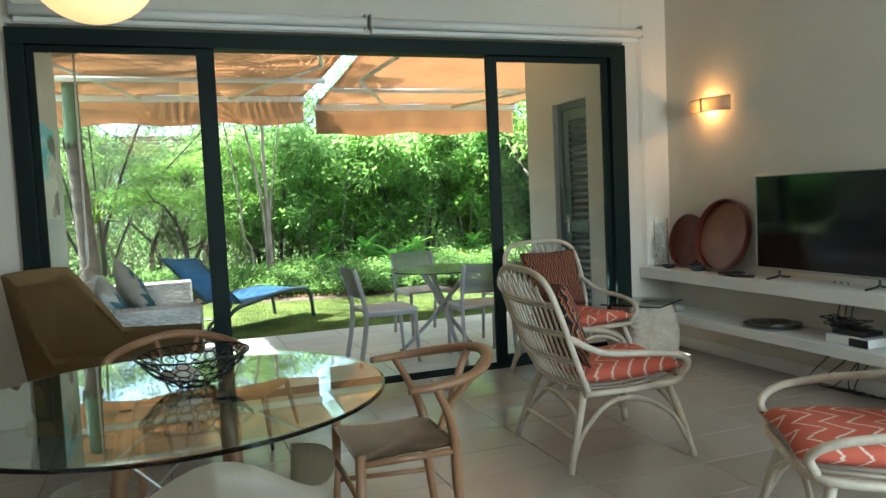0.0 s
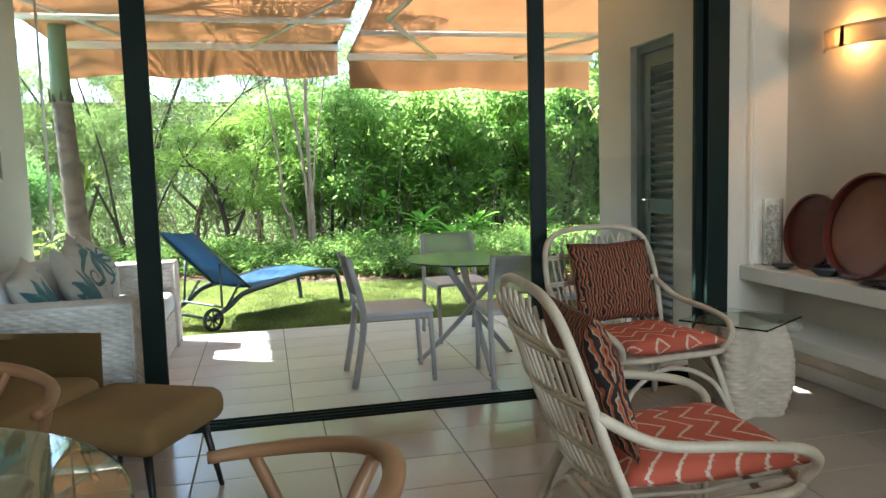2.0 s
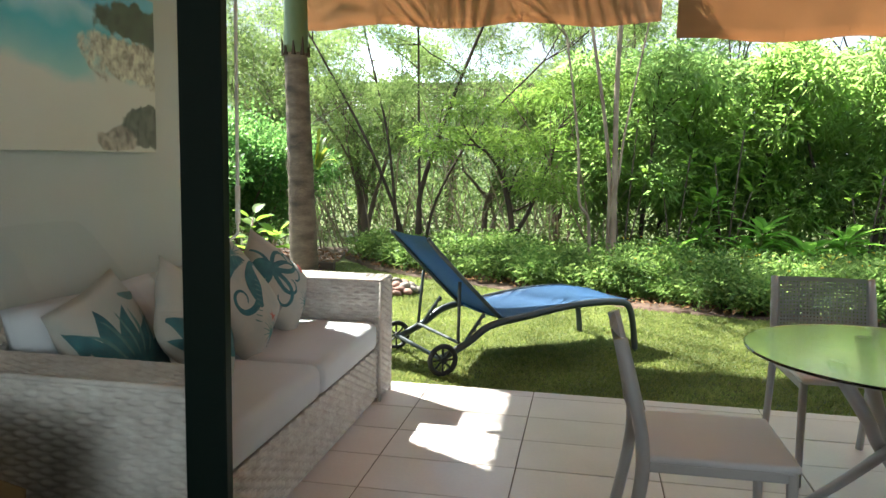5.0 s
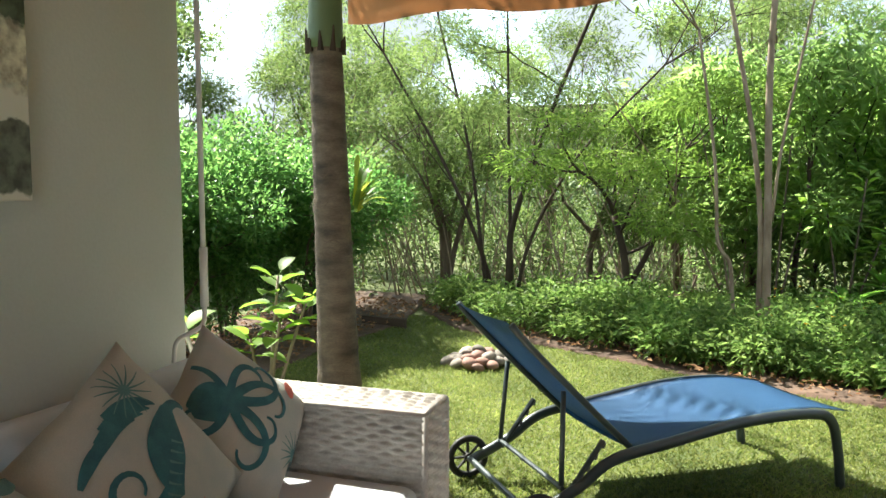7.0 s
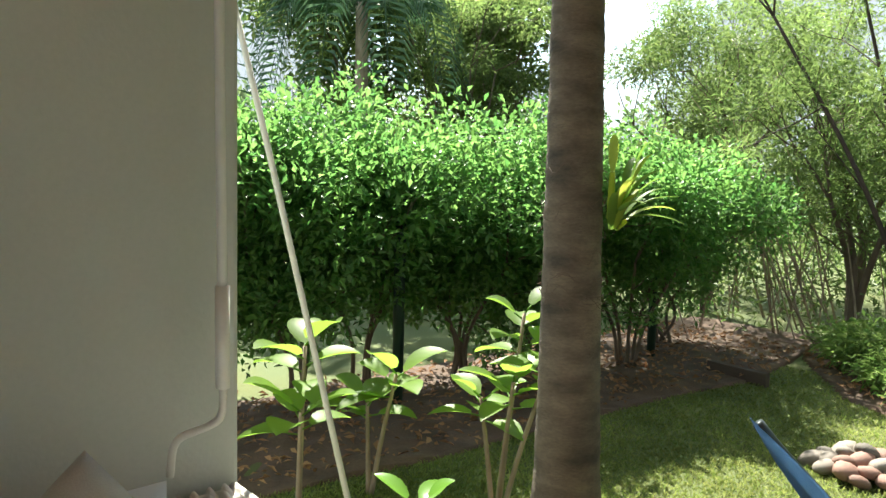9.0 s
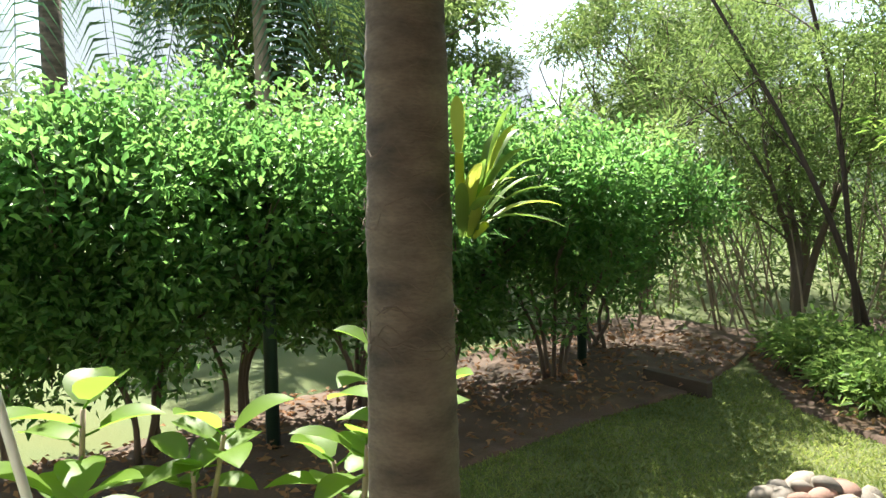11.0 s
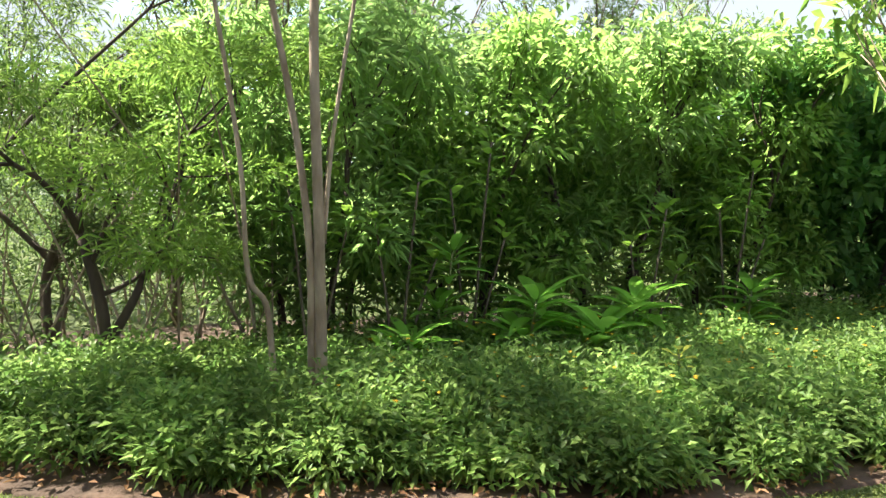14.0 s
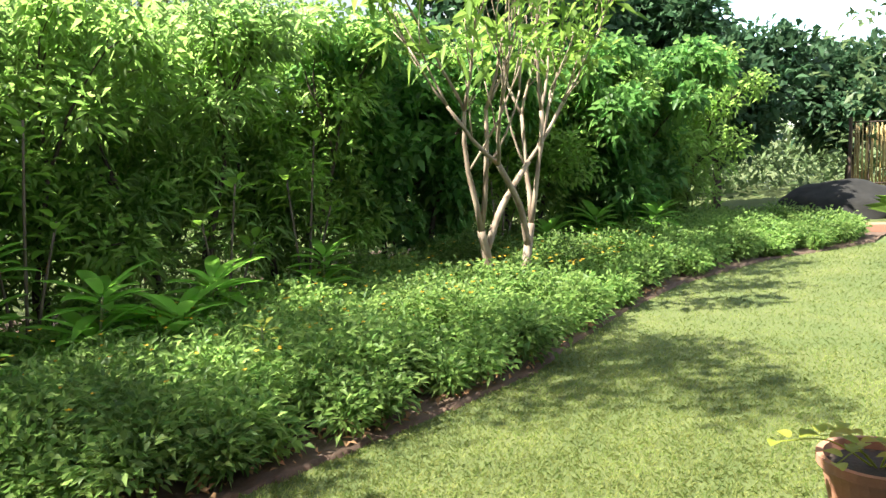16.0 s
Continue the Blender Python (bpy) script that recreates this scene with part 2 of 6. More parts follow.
def join(bm, other, m=None):
    """Add the geometry of one bmesh to another."""
    if m is not None:
        bmesh.ops.transform(other, verts=other.verts[:], matrix=m)
    me = bpy.data.meshes.new("tmp")
    other.to_mesh(me)
    other.free()
    bm.from_mesh(me)
    bpy.data.meshes.remove(me)
    return bm


def spline(pts, n=6):
    """A smooth line through points (Catmull-Rom)."""
    P = [Vector(p) for p in pts]
    if len(P) < 3:
        return P
    P = [P[0] * 2 - P[1]] + P + [P[-1] * 2 - P[-2]]
    out = []
    for i in range(1, len(P) - 2):
        for k in range(n):
            t = k / n
            a, b, c, d = P[i - 1:i + 3]
            out.append(0.5 * ((2 * b) + (c - a) * t + (2 * a - 5 * b + 4 * c - d) * t * t + (3 * b - a - 3 * c + d) * t ** 3))
    return out + [P[-2]]


def tube(pts, r, sides=8, bm=None, r1=None, squash=1.0, closed=False):
    """A round bar along a line; r1: its radius at the far end; squash: how flat."""
    bm = bm or bmesh.new()
    P = [Vector(p) for p in pts]
    rings, up = [], None
    for i, p in enumerate(P):
        if closed:
            d = P[(i + 1) % len(P)] - P[i - 1]
        else:
            d = P[min(i + 1, len(P) - 1)] - P[max(i - 1, 0)]
        d.normalize()
        if up is None:
            up = Vector((0, 0, 1)) if abs(d.z) < 0.9 else Vector((1, 0, 0))
        side = d.cross(up).normalized()
        up = side.cross(d).normalized()
        q = i / max(1, len(P) - 1)
        rad = r(q) if callable(r) else r + ((r1 if r1 is not None else r) - r) * q
        rings.append([bm.verts.new(p + (side * math.cos(a) + up * math.sin(a) * squash) * rad) for a in (2 * math.pi * k / sides for k in range(sides))])
    for i in range(len(rings) if closed else len(rings) - 1):
        a, b = rings[i], rings[(i + 1) % len(rings)]
        for k in range(sides):
            bm.faces.new((a[k], a[(k + 1) % sides], b[(k + 1) % sides], b[k]))
    if not closed:
        bm.faces.new(rings[0][::-1])
        bm.faces.new(rings[-1])
    return bm


def lathe(profile, sides=32, bm=None):
    """A turned shape from (radius, height) pairs."""
    bm = bm or bmesh.new()
    rings = [[bm.verts.new((r * math.cos(2 * math.pi * k / sides), r * math.sin(2 * math.pi * k / sides), z)) for k in range(sides)] for r, z in profile]
    for a, b in zip(rings, rings[1:]):
        for k in range(sides):
            bm.faces.new((a[k], a[(k + 1) % sides], b[(k + 1) % sides], b[k]))
    bm.faces.new(rings[0][::-1])
    bm.faces.new(rings[-1])
    return bm


def pillow(w, h, d, puff=0.5, n=14, corner=0.06):
    """A stuffed cushion, flat in x and y, thickest in the middle, with pulled corners."""
    bm = bmesh.new()
    g = {}
    for s in (1, -1):
        for i in range(n + 1):
            for j in range(n + 1):
                if s == -1 and (i in (0, n) or j in (0, n)):
                    g[s, i, j] = g[1, i, j]
                    continue
                u, v = 2 * i / n - 1, 2 * j / n - 1
                t = ((1 - u * u) * (1 - v * v)) ** puff
                pinch = 1 - corner * (1 - abs(u)) * abs(v) - corner * (1 - abs(v)) * abs(u)
                wob = 0.012 * noise.noise((u * 2, v * 2, s * 3 + w * 7))
                g[s, i, j] = bm.verts.new((u * w / 2 * pinch, v * h / 2 * pinch, s * (d / 2) * t + wob))
        for i in range(n):
            for j in range(n):
                f = (g[s, i, j], g[s, i + 1, j], g[s, i + 1, j + 1], g[s, i, j + 1])
                bm.faces.new(f if s == 1 else f[::-1])
    return bm


def mesh_of(name, verts, faces, material):
    """A mesh from arrays of corners and equal-sided faces."""
    me = bpy.data.meshes.new(name)
    verts, faces = np.asarray(verts, np.float32), np.asarray(faces, np.int32)
    k = faces.shape[1]
    me.vertices.add(len(verts))
    me.vertices.foreach_set("co", verts.ravel())
    me.loops.add(faces.size)
    me.loops.foreach_set("vertex_index", faces.ravel())
    me.polygons.add(len(faces))
    me.polygons.foreach_set("loop_start", np.arange(0, faces.size, k, dtype=np.int32))
    me.polygons.foreach_set("loop_total", np.full(len(faces), k, np.int32))
    me.update(calc_edges=True)
    me.materials.append(material)
    return me


rng = np.random.default_rng(7)


def unit(v):
    return v / np.maximum(np.linalg.norm(v, axis=1, keepdims=True), 1e-6)


def leaves(pts, dirs, length, width, fold=0.25, droop=0.15, spread=0.35):
    """Pointed leaves, two triangles folded along the midrib each, at points and along directions: corners and faces."""
    n = len(pts)
    L = length * (1 + spread * (rng.random((n, 1)) - 0.5) * 2)
    W = width * (1 + spread * (rng.random((n, 1)) - 0.5) * 2)
    d = unit(dirs)
    side = unit(np.cross(d, rng.normal(size=(n, 3)) * 0.45 + np.array([0, 0, 1.0])))
    nor = np.cross(side, d)
    base = pts
    tip = pts + d * L - np.array([0, 0, 1.0]) * droop * L
    mid = pts + d * L * 0.5 + nor * W * fold
    v = np.stack([base, mid + side * W * 0.5, tip, mid - side * W * 0.5], 1).reshape(-1, 3)
    i = np.arange(n)[:, None] * 4
    f = np.concatenate([i + [0, 1, 2], i + [0, 2, 3]], 0)
    return v, f


def crown(centres, radii, count, length, width, flat=0.8, outward=0.7, up=0.3, **kw):
    """Leaves in clumps round many centres: most sit in the outer part of each clump."""
    centres, radii = np.asarray(centres, float), np.asarray(radii, float)
    share = radii ** 2 / (radii ** 2).sum()
    k = rng.choice(len(centres), count, p=share)
    d = unit(rng.normal(size=(count, 3)))
    r = radii[k][:, None] * (0.35 + 0.75 * rng.random((count, 1)) ** 0.6)
    p = centres[k] + d * r * np.array([1, 1, flat])
    dirs = d * outward + rng.normal(size=(count, 3)) * 0.6 + np.array([0, 0, up])
    return leaves(p, dirs, length, width, **kw)

# ---- the large structure ----
DOOR_Y = 5.32
LEFT, RIGHT, HEAD = -0.84, 3.65, 2.50
EAST = 4.02


def slab(name, b, material, label, category):
    ob = part(name, b, material)
    return tagged(ob, label, category, kind="structure")


slab("wall_north", box(-1.9, LEFT, 5.30, 5.45, 0, 2.95), PLASTER, "cream plastered wall beside the sliding doors", "wall")
slab("wall_north_head", box(LEFT, RIGHT - 0.06, 5.30, 5.45, HEAD + 0.03, 2.95), PLASTER, "cream plastered wall above the sliding doors", "wall")
slab("wall_north_return", box(RIGHT - 0.058, EAST, 5.30, 5.45, 0, 2.95), PLASTER, "cream plastered wall between doors and shelf wall", "wall")
slab("wall_east", box(EAST, EAST + 0.2, -2.6, 5.45, 0, 2.95), PLASTER, "cream plastered wall behind the television shelf", "wall")
slab("wall_west", box(-1.9, -1.7, -2.6, 5.298, 0, 2.95), PLASTER, "plain cream plastered wall beside the dining table", "wall")
# unseen back wall; its window opening is added to hold the fill lamp
ws = thing("wall_south", "plain cream plastered wall with an added unseen window opening", "wall", kind="structure")
for a in ((-1.698, 2.2, 0, 2.95), (3.9, EAST - 0.002, 0, 2.95), (2.2, 3.9, 0, 0.82), (2.2, 3.9, 2.38, 2.95)):
    part("wall", box(a[0], a[1], -2.6, -2.4, a[2], a[3]), PLASTER, ws)
slab("ceiling", box(-1.9, EAST + 0.2, -2.6, 5.45, 2.952, 3.1), CEIL, "plain white painted ceiling", "ceiling")
slab("roof", box(-2.2, EAST + 0.5, -2.9, 6.15, 3.104, 3.3), PLASTER_OUT, "flat rendered roof slab with a short eave", "roof")
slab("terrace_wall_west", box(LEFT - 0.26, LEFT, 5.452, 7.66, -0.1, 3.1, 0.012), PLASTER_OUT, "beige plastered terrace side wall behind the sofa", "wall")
tw = thing("terrace_wall_east", "beige plastered terrace side wall with a louvred door", "wall", kind="structure")
LY0, LY1, LZ = 5.98, 6.60, 2.19
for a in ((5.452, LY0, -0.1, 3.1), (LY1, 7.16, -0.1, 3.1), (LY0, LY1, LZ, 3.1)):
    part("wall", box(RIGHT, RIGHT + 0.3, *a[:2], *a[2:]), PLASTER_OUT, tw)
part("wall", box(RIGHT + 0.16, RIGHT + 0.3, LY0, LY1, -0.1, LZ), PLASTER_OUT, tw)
slab("baseboard", box(EAST - 0.014, EAST - 0.0005, -2.39, 5.295, 0.001, 0.09, 0.003), WHITE, "low white skirting board along the shelf wall", "baseboard")

# tiled floors: every tile a piece
TX, TY = 0.605, 0.335


def tile_mesh(name, material, w, d):
    me = bpy.data.meshes.new(name)
    b = box(-w / 2, w / 2, -d / 2, d / 2, -0.012, 0.0, 0.0022, 1)
    b.to_mesh(me)
    b.free()
    me.materials.append(material)
    return me


def tiles(parent, material, x0, x1, y0, y1, ox, oy):
    cache = {}
    i0, i1 = math.floor((x0 - ox) / TX), math.ceil((x1 - ox) / TX)
    j0, j1 = math.floor((y0 - oy) / TY), math.ceil((y1 - oy) / TY)
    for i in range(i0, i1):
        for j in range(j0, j1):
            a, b = max(x0, ox + i * TX), min(x1, ox + (i + 1) * TX)
            c, d = max(y0, oy + j * TY), min(y1, oy + (j + 1) * TY)
            if b - a < 0.02 or d - c < 0.02:
                continue
            key = (round(b - a, 3), round(d - c, 3))
            if key not in cache:
                cache[key] = tile_mesh("tile", material, key[0] - 0.005, key[1] - 0.005)
            ob = new("tile", cache[key])
            ob.parent = parent
            ob.location = ((a + b) / 2, (c + d) / 2, rng.uniform(-0.0006, 0.0006))


floor = slab("floor", box(-1.7, EAST, -2.4, 5.24, -0.15, -0.004), GROUT, "glossy beige rectangular floor tiles with dark joints", "floor")
terrace = slab("terrace", box(LEFT - 0.3, 4.6, 5.42, 7.80, -0.15, -0.004), GROUT, "matt pinkish terracotta terrace tiles", "terrace")

# the ground is one sheet to the horizon; beds are low mounds on it
GZ = -0.035
gb = bmesh.new()
bmesh.ops.create_grid(gb, x_segments=2, y_segments=2, size=400)
bmesh.ops.transform(gb, verts=gb.verts[:], matrix=Matrix.Translation((0, 0, GZ)))
slab("ground", gb, GRASS, "mown green lawn spreading round the house", "lawn")


def sliding_doors():
    frame = thing("door_1", "dark green aluminium sliding glass doors, middle panel open", "sliding door", kind="structure")
    y0, y1 = DOOR_Y - 0.07, DOOR_Y + 0.10
    part("door_frame", box(LEFT, RIGHT - 0.06, y0, y1, 2.40, HEAD, 0.004), GREEN_ALU, frame)
    part("door_frame", box(LEFT, LEFT + 0.10, y0, y1, 0.012, 2.40, 0.004), GREEN_ALU, frame)
    part("door_frame", box(RIGHT - 0.2, RIGHT - 0.06, y0, y1, 0.012, 2.40, 0.004), GREEN_ALU, frame)
    track = bmesh.new()
    box(LEFT, RIGHT - 0.06, y0, y1, -0.01, 0.006, 0.002, 1, track)
    for k in (0.02, 0.075, 0.13):
        box(LEFT, RIGHT - 0.06, y0 + k, y0 + k + 0.008, 0.005, 0.016, 0.001, 1, track)
    part("door_track", track, GREEN_ALU, frame, "dark grooved threshold track")
    for a, b, dy, wide in ((LEFT + 0.10, 0.385, 0.0, "r"), (2.375, RIGHT - 0.2, 0.0, "l")):
        panel = part("door_panel", bmesh.new(), GREEN_ALU, frame)
        b2 = bmesh.new()
        yy0, yy1 = DOOR_Y + dy - 0.018, DOOR_Y + dy + 0.018
        wl_, wr_ = (0.045, 0.115) if wide == "r" else (0.09, 0.045)
        for q in ((a, a + wl_, 0.02, 2.40), (b - wr_, b, 0.02, 2.40), (a + wl_, b - wr_, 2.36, 2.40), (a + wl_, b - wr_, 0.02, 0.085)):
            box(q[0], q[1], yy0, yy1, q[2], q[3], 0.003, 1, b2)
        b2.to_mesh(panel.data)
        b2.free()
        g = part("pane", box(a + wl_ - 0.004, b - wr_ + 0.004, DOOR_Y + dy - 0.003, DOOR_Y + dy + 0.003, 0.08, 2.364), GLASS, panel)
        g.visible_shadow = False


sliding_doors()


def louvred_door():
    d = thing("door_2", "closed grey-green louvred timber door in the terrace wall", "door", kind="structure")
    x = RIGHT + 0.10
    part("door_frame", box(x - 0.05, x + 0.04, LY0 + 0.001, LY0 + 0.06, 0.002, LZ - 0.001, 0.003), LOUVER, d)
    part("door_frame", box(x - 0.05, x + 0.04, LY1 - 0.06, LY1 - 0.001, 0.002, LZ - 0.001, 0.003), LOUVER, d)
    part("door_frame", box(x - 0.05, x + 0.04, LY0 + 0.06, LY1 - 0.06, LZ - 0.06, LZ - 0.001, 0.003), LOUVER, d)
    leaf = part("door_leaf", bmesh.new(), LOUVER, d)
    b = bmesh.new()
    a0, a1 = LY0 + 0.062, LY1 - 0.062
    for q in ((a0, a0 + 0.09, 0.012, LZ - 0.063), (a1 - 0.09, a1, 0.012, LZ - 0.063), (a0 + 0.09, a1 - 0.09, LZ - 0.17, LZ - 0.063), (a0 + 0.09, a1 - 0.09, 0.95, 1.06), (a0 + 0.09, a1 - 0.09, 0.012, 0.16)):
        box(x - 0.018, x + 0.02, *q, 0.003, 1, b)
    b.to_mesh(leaf.data)
    b.free()
    me = bpy.data.meshes.new("slat")
    s = box(-0.030, 0.030, a0 + 0.088, a1 - 0.088, -0.005, 0.005, 0.002, 1)
    s.to_mesh(me)
    s.free()
    me.materials.append(LOUVER)
    z = 0.20
    while z < LZ - 0.18:
        if not 0.93 < z < 1.08:
            o = new("slat", me)
            o.parent = leaf
            o.matrix_basis = pose(x, 0, z, 0, 38, 0)
        z += 0.064
    h = tube(spline([(x - 0.03, LY1 - 0.11, 1.05), (x - 0.06, LY1 - 0.11, 1.05), (x - 0.065, LY1 - 0.16, 1.05), (x - 0.06, LY1 - 0.22, 1.05)]), 0.009)
    box(x - 0.03, x - 0.016, LY1 - 0.13, LY1 - 0.09, 0.94, 1.12, 0.003, 1, h)
    part("door_handle", h, CHROME, leaf, "brushed metal lever handle")


louvred_door()

# ---- garden ----
def bough(b, p, d, length, r, depth, tips, bend=0.35, sides=6, lift=0.15, forks=2, shrink=0.68, angle=0.6):
    """A limb that wanders, tapers and forks; gathers the ends of its twigs."""
    pts, q = [Vector(p)], Vector(d).normalized()
    steps = 4
    for _ in range(steps):
        q = (q + Vector(rng.normal(size=3)) * bend * 0.3 + Vector((0, 0, lift * 0.3))).normalized()
        pts.append(pts[-1] + q * length / steps)
    tube(pts, r, sides, b, r * 0.6)
    if depth == 0:
        tips += [pts[-1], pts[-2]]
        return
    for _ in range(forks):
        side = (q + Vector(rng.normal(size=3)).normalized() * angle).normalized()
        bough(b, pts[-1], side, length * shrink * rng.uniform(0.8, 1.2), r * 0.58, depth - 1, tips, bend, max(4, sides - 1), lift, forks, shrink, angle)
    if depth > 1:
        side = (q + Vector(rng.normal(size=3)).normalized() * angle * 1.2).normalized()
        bough(b, pts[2], side, length * shrink, r * 0.45, depth - 2, tips, bend, max(4, sides - 1), lift, forks, shrink, angle)


def plant(name, label, category, base, stems, bark, leaf, count, length, width, clump, depth=2, group="", extra=None, forks=2, angle=0.6, lift=0.15, bend=0.35, sides_too=True, **kw):
    """A tree or bush: stems as (path, radius, radius at the end), limbs that fork from their ends, and leaves in clumps on the twigs."""
    ob = thing(name, label, category, Matrix.Translation(base), group)
    b, tips = bmesh.new(), []
    for path, r0, r1, limb in stems:
        pts = spline(path, 5)
        tube(pts, r0, 9, b, r1)
        d = (pts[-1] - pts[-3]).normalized()
        for _ in range(forks):
            bough(b, pts[-1], (d + Vector(rng.normal(size=3)) * 0.3), limb, r1 * 0.8, depth, tips, bend, 6, lift, forks, 0.7, angle)
        if sides_too and len(pts) > 6:
            for f in (0.62, 0.8):
                k = int(len(pts) * f)
                bough(b, pts[k], (d + Vector(rng.normal(size=3)) * 0.9), limb * 0.75, r1 * 0.6, max(0, depth - 1), tips, bend, 5, lift, forks, 0.7, angle)
    part("trunk", b, bark, ob, smooth=True)
    cs = np.array([tuple(t) for t in tips])
    if extra is not None:
        cs = np.concatenate([cs, np.asarray(extra, float)])
    rad = clump * rng.uniform(0.6, 1.3, len(cs))
    v, f = crown(cs, rad, count, length, width, **kw)
    part("crown", mesh_of("crown", v, f, leaf), None, ob)
    return ob


def mass(cx, cy, rx, ry, z0, z1, n):
    """Clump centres that fill a rounded, uneven bulk."""
    d = unit(rng.normal(size=(n, 3)))
    r = rng.random((n, 1)) ** 0.45
    p = d * r * np.array([rx, ry, (z1 - z0) / 2])
    return p + np.array([cx, cy, (z0 + z1) / 2])


# mown blades on the near lawn, outside the beds
def in_bed(x, y):
    edge = np.interp(x, [-2.2, -1.7, -1.2, -0.76, -0.16, 0.44, 1.08, 1.9, 2.69, 3.6, 4.9, 5.5, 6.7, 8.1, 10, 11.5, 14, 20], [13.6, 12.9, 12.2, 11.94, 11.63, 11.32, 10.95, 10.6, 10.45, 10.37, 10.32, 10.45, 10.6, 10.68, 10.4, 9.8, 9.0, 8.0])
    right = y > edge
    left = x < np.interp(y, [7.5, 8.6, 9.3, 10.0, 11.3, 12.1, 13, 15], [-2.2, -2.12, -2.02, -2.0, -1.93, -1.80, -1.9, -2.3])
    return right, left & (y < 14.5)


def lawn():
    n = 640000
    x, y = rng.uniform(-2.3, 12, n), rng.uniform(7.815, 12.8, n)
    near = rng.random(n) < np.clip(1.5 - np.hypot(x - 0.8, y - 8) / 4.6, 0.16, 1)
    r, l = in_bed(x, y)
    k = near & ~r & ~l
    p = np.stack([x[k], y[k], np.full(k.sum(), GZ - 0.004)], 1)
    d = rng.normal(size=p.shape) * 0.55 + np.array([0, 0, 1.0])
    v, f = leaves(p, d, 0.036, 0.0045, 0.1, 0.25)
    ob = part("grass", mesh_of("grass", v, f, BLADE), None)
    tagged(ob, "short mown green grass blades in patchy sunlight", "grass", kind="stuff")


lawn()


def bed(name, label, xs, ys, test, h, material):
    """Bare soil as a low uneven mound where a bed lies."""
    nx, ny = 300, 220
    X, Y = np.meshgrid(np.linspace(*xs, nx), np.linspace(*ys, ny), indexing="ij")
    m = test(X, Y)
    Z = np.array([[noise.noise((x * 1.7, y * 1.7, 3)) * 0.025 + noise.noise((x * 9, y * 9, 1)) * 0.015 for y in Y[0]] for x in X[:, 0]])
    Z = np.where(m, GZ + h + Z, GZ - 0.05)
    idx = np.arange(nx * ny).reshape(nx, ny)
    f = np.stack([idx[:-1, :-1], idx[1:, :-1], idx[1:, 1:], idx[:-1, 1:]], -1).reshape(-1, 4)
    keepf = m.ravel()[f].any(1)
    me = mesh_of(name, np.stack([X, Y, Z], -1).reshape(-1, 3), f[keepf], material)
    me.shade_smooth()
    return tagged(part(name, me, None), label, "planting bed", kind="structure")


bed("mulch_bed", "dark brown mulch bed under the clipped bushes", (-5.5, -1.6), (7.4, 14.2), lambda x, y: in_bed(x, y)[1] & (x > -3.5), 0.02, MULCH)
bed("planting_bed", "brown soil bed under the leafy ground cover", (-1.9, 14), (9.6, 15.5), lambda x, y: in_bed(x, y)[0], 0.02, MULCH)


def litter():
    n = 15000
    x, y = rng.uniform(-3.5, 8, n), rng.uniform(7.8, 13.5, n)
    r, l = in_bed(x, y)
    r2, _ = in_bed(x, y - 0.55)
    k = l | (r & ~r2)
    p = np.stack([x[k], y[k], np.full(k.sum(), GZ + 0.06)], 1)
    d = rng.normal(size=p.shape) * np.array([1, 1, 0.25])
    v, f = leaves(p, d, 0.05, 0.024, 0.3, 0.1, 0.6)
    tagged(part("fallen_leaves", mesh_of("fallen_leaves", v, f, LEAF_DRY), None), "dry brown leaves fallen on the beds", "leaf litter", kind="stuff")


litter()


def ground_cover():
    n = 2000
    x = rng.uniform(-1.9, 12.5, n)
    y = rng.uniform(9.9, 13.6, n)
    r, _ = in_bed(x, y - np.where(x < 2.2, 0.24, 0.10))
    k = r & (y < 13.4)
    x, y = x[k], y[k]
    h = 0.34 + 0.20 * np.array([noise.noise((a * 1.5, b * 1.5, 5)) for a, b in zip(x, y)]) + rng.uniform(-0.05, 0.06, len(x))
    e = in_bed(x, y - 0.55)[0]
    h = np.where(e, h, h * 0.8)
    c = np.stack([x, y, GZ + h * 0.62], 1)
    m = 290000
    kk = rng.integers(0, len(c), m)
    d = unit(rng.normal(size=(m, 3)))
    p = c[kk] + d * (h[kk] * 0.55)[:, None] * (0.3 + 0.7 * rng.random((m, 1))) * np.array([1.25, 1.25, 1])
    p[:, 2] = np.maximum(p[:, 2], GZ + 0.02)
    dirs = d * np.array([1, 1, 0.3]) + rng.normal(size=(m, 3)) * 0.4 + np.array([0, 0, 0.25])
    v, f = leaves(p, dirs, 0.063, 0.026, 0.2, 0.25)
    tagged(part("ground_cover", mesh_of("ground_cover", v, f, LEAF_COVER), None), "dense knee-high leafy green ground cover with pointed leaves", "ground cover", kind="stuff")


ground_cover()


def small_flowers():
    n = 260
    x, y = rng.uniform(1.5, 9, n), rng.uniform(10.9, 12.8, n)
    c = np.stack([x, y, np.full(n, GZ + 0.43) + rng.uniform(-0.05, 0.06, n)], 1)
    p = np.repeat(c, 5, 0)
    a = np.tile(np.arange(5) * 2 * math.pi / 5, n)
    v, f = leaves(p, np.stack([np.cos(a), np.sin(a), np.full(len(a), 0.35)], 1), 0.017, 0.012, 0.1, 0.0)
    tagged(part("flowers", mesh_of("flowers", v, f, PETAL), None), "tiny orange-yellow flowers dotted over the ground cover", "flowers", kind="stuff")


PETAL = leaf_mat("yellow_petal", (0.55, 0.30, 0.03), (0.70, 0.45, 0.05), 0.3, 0.6)
small_flowers()

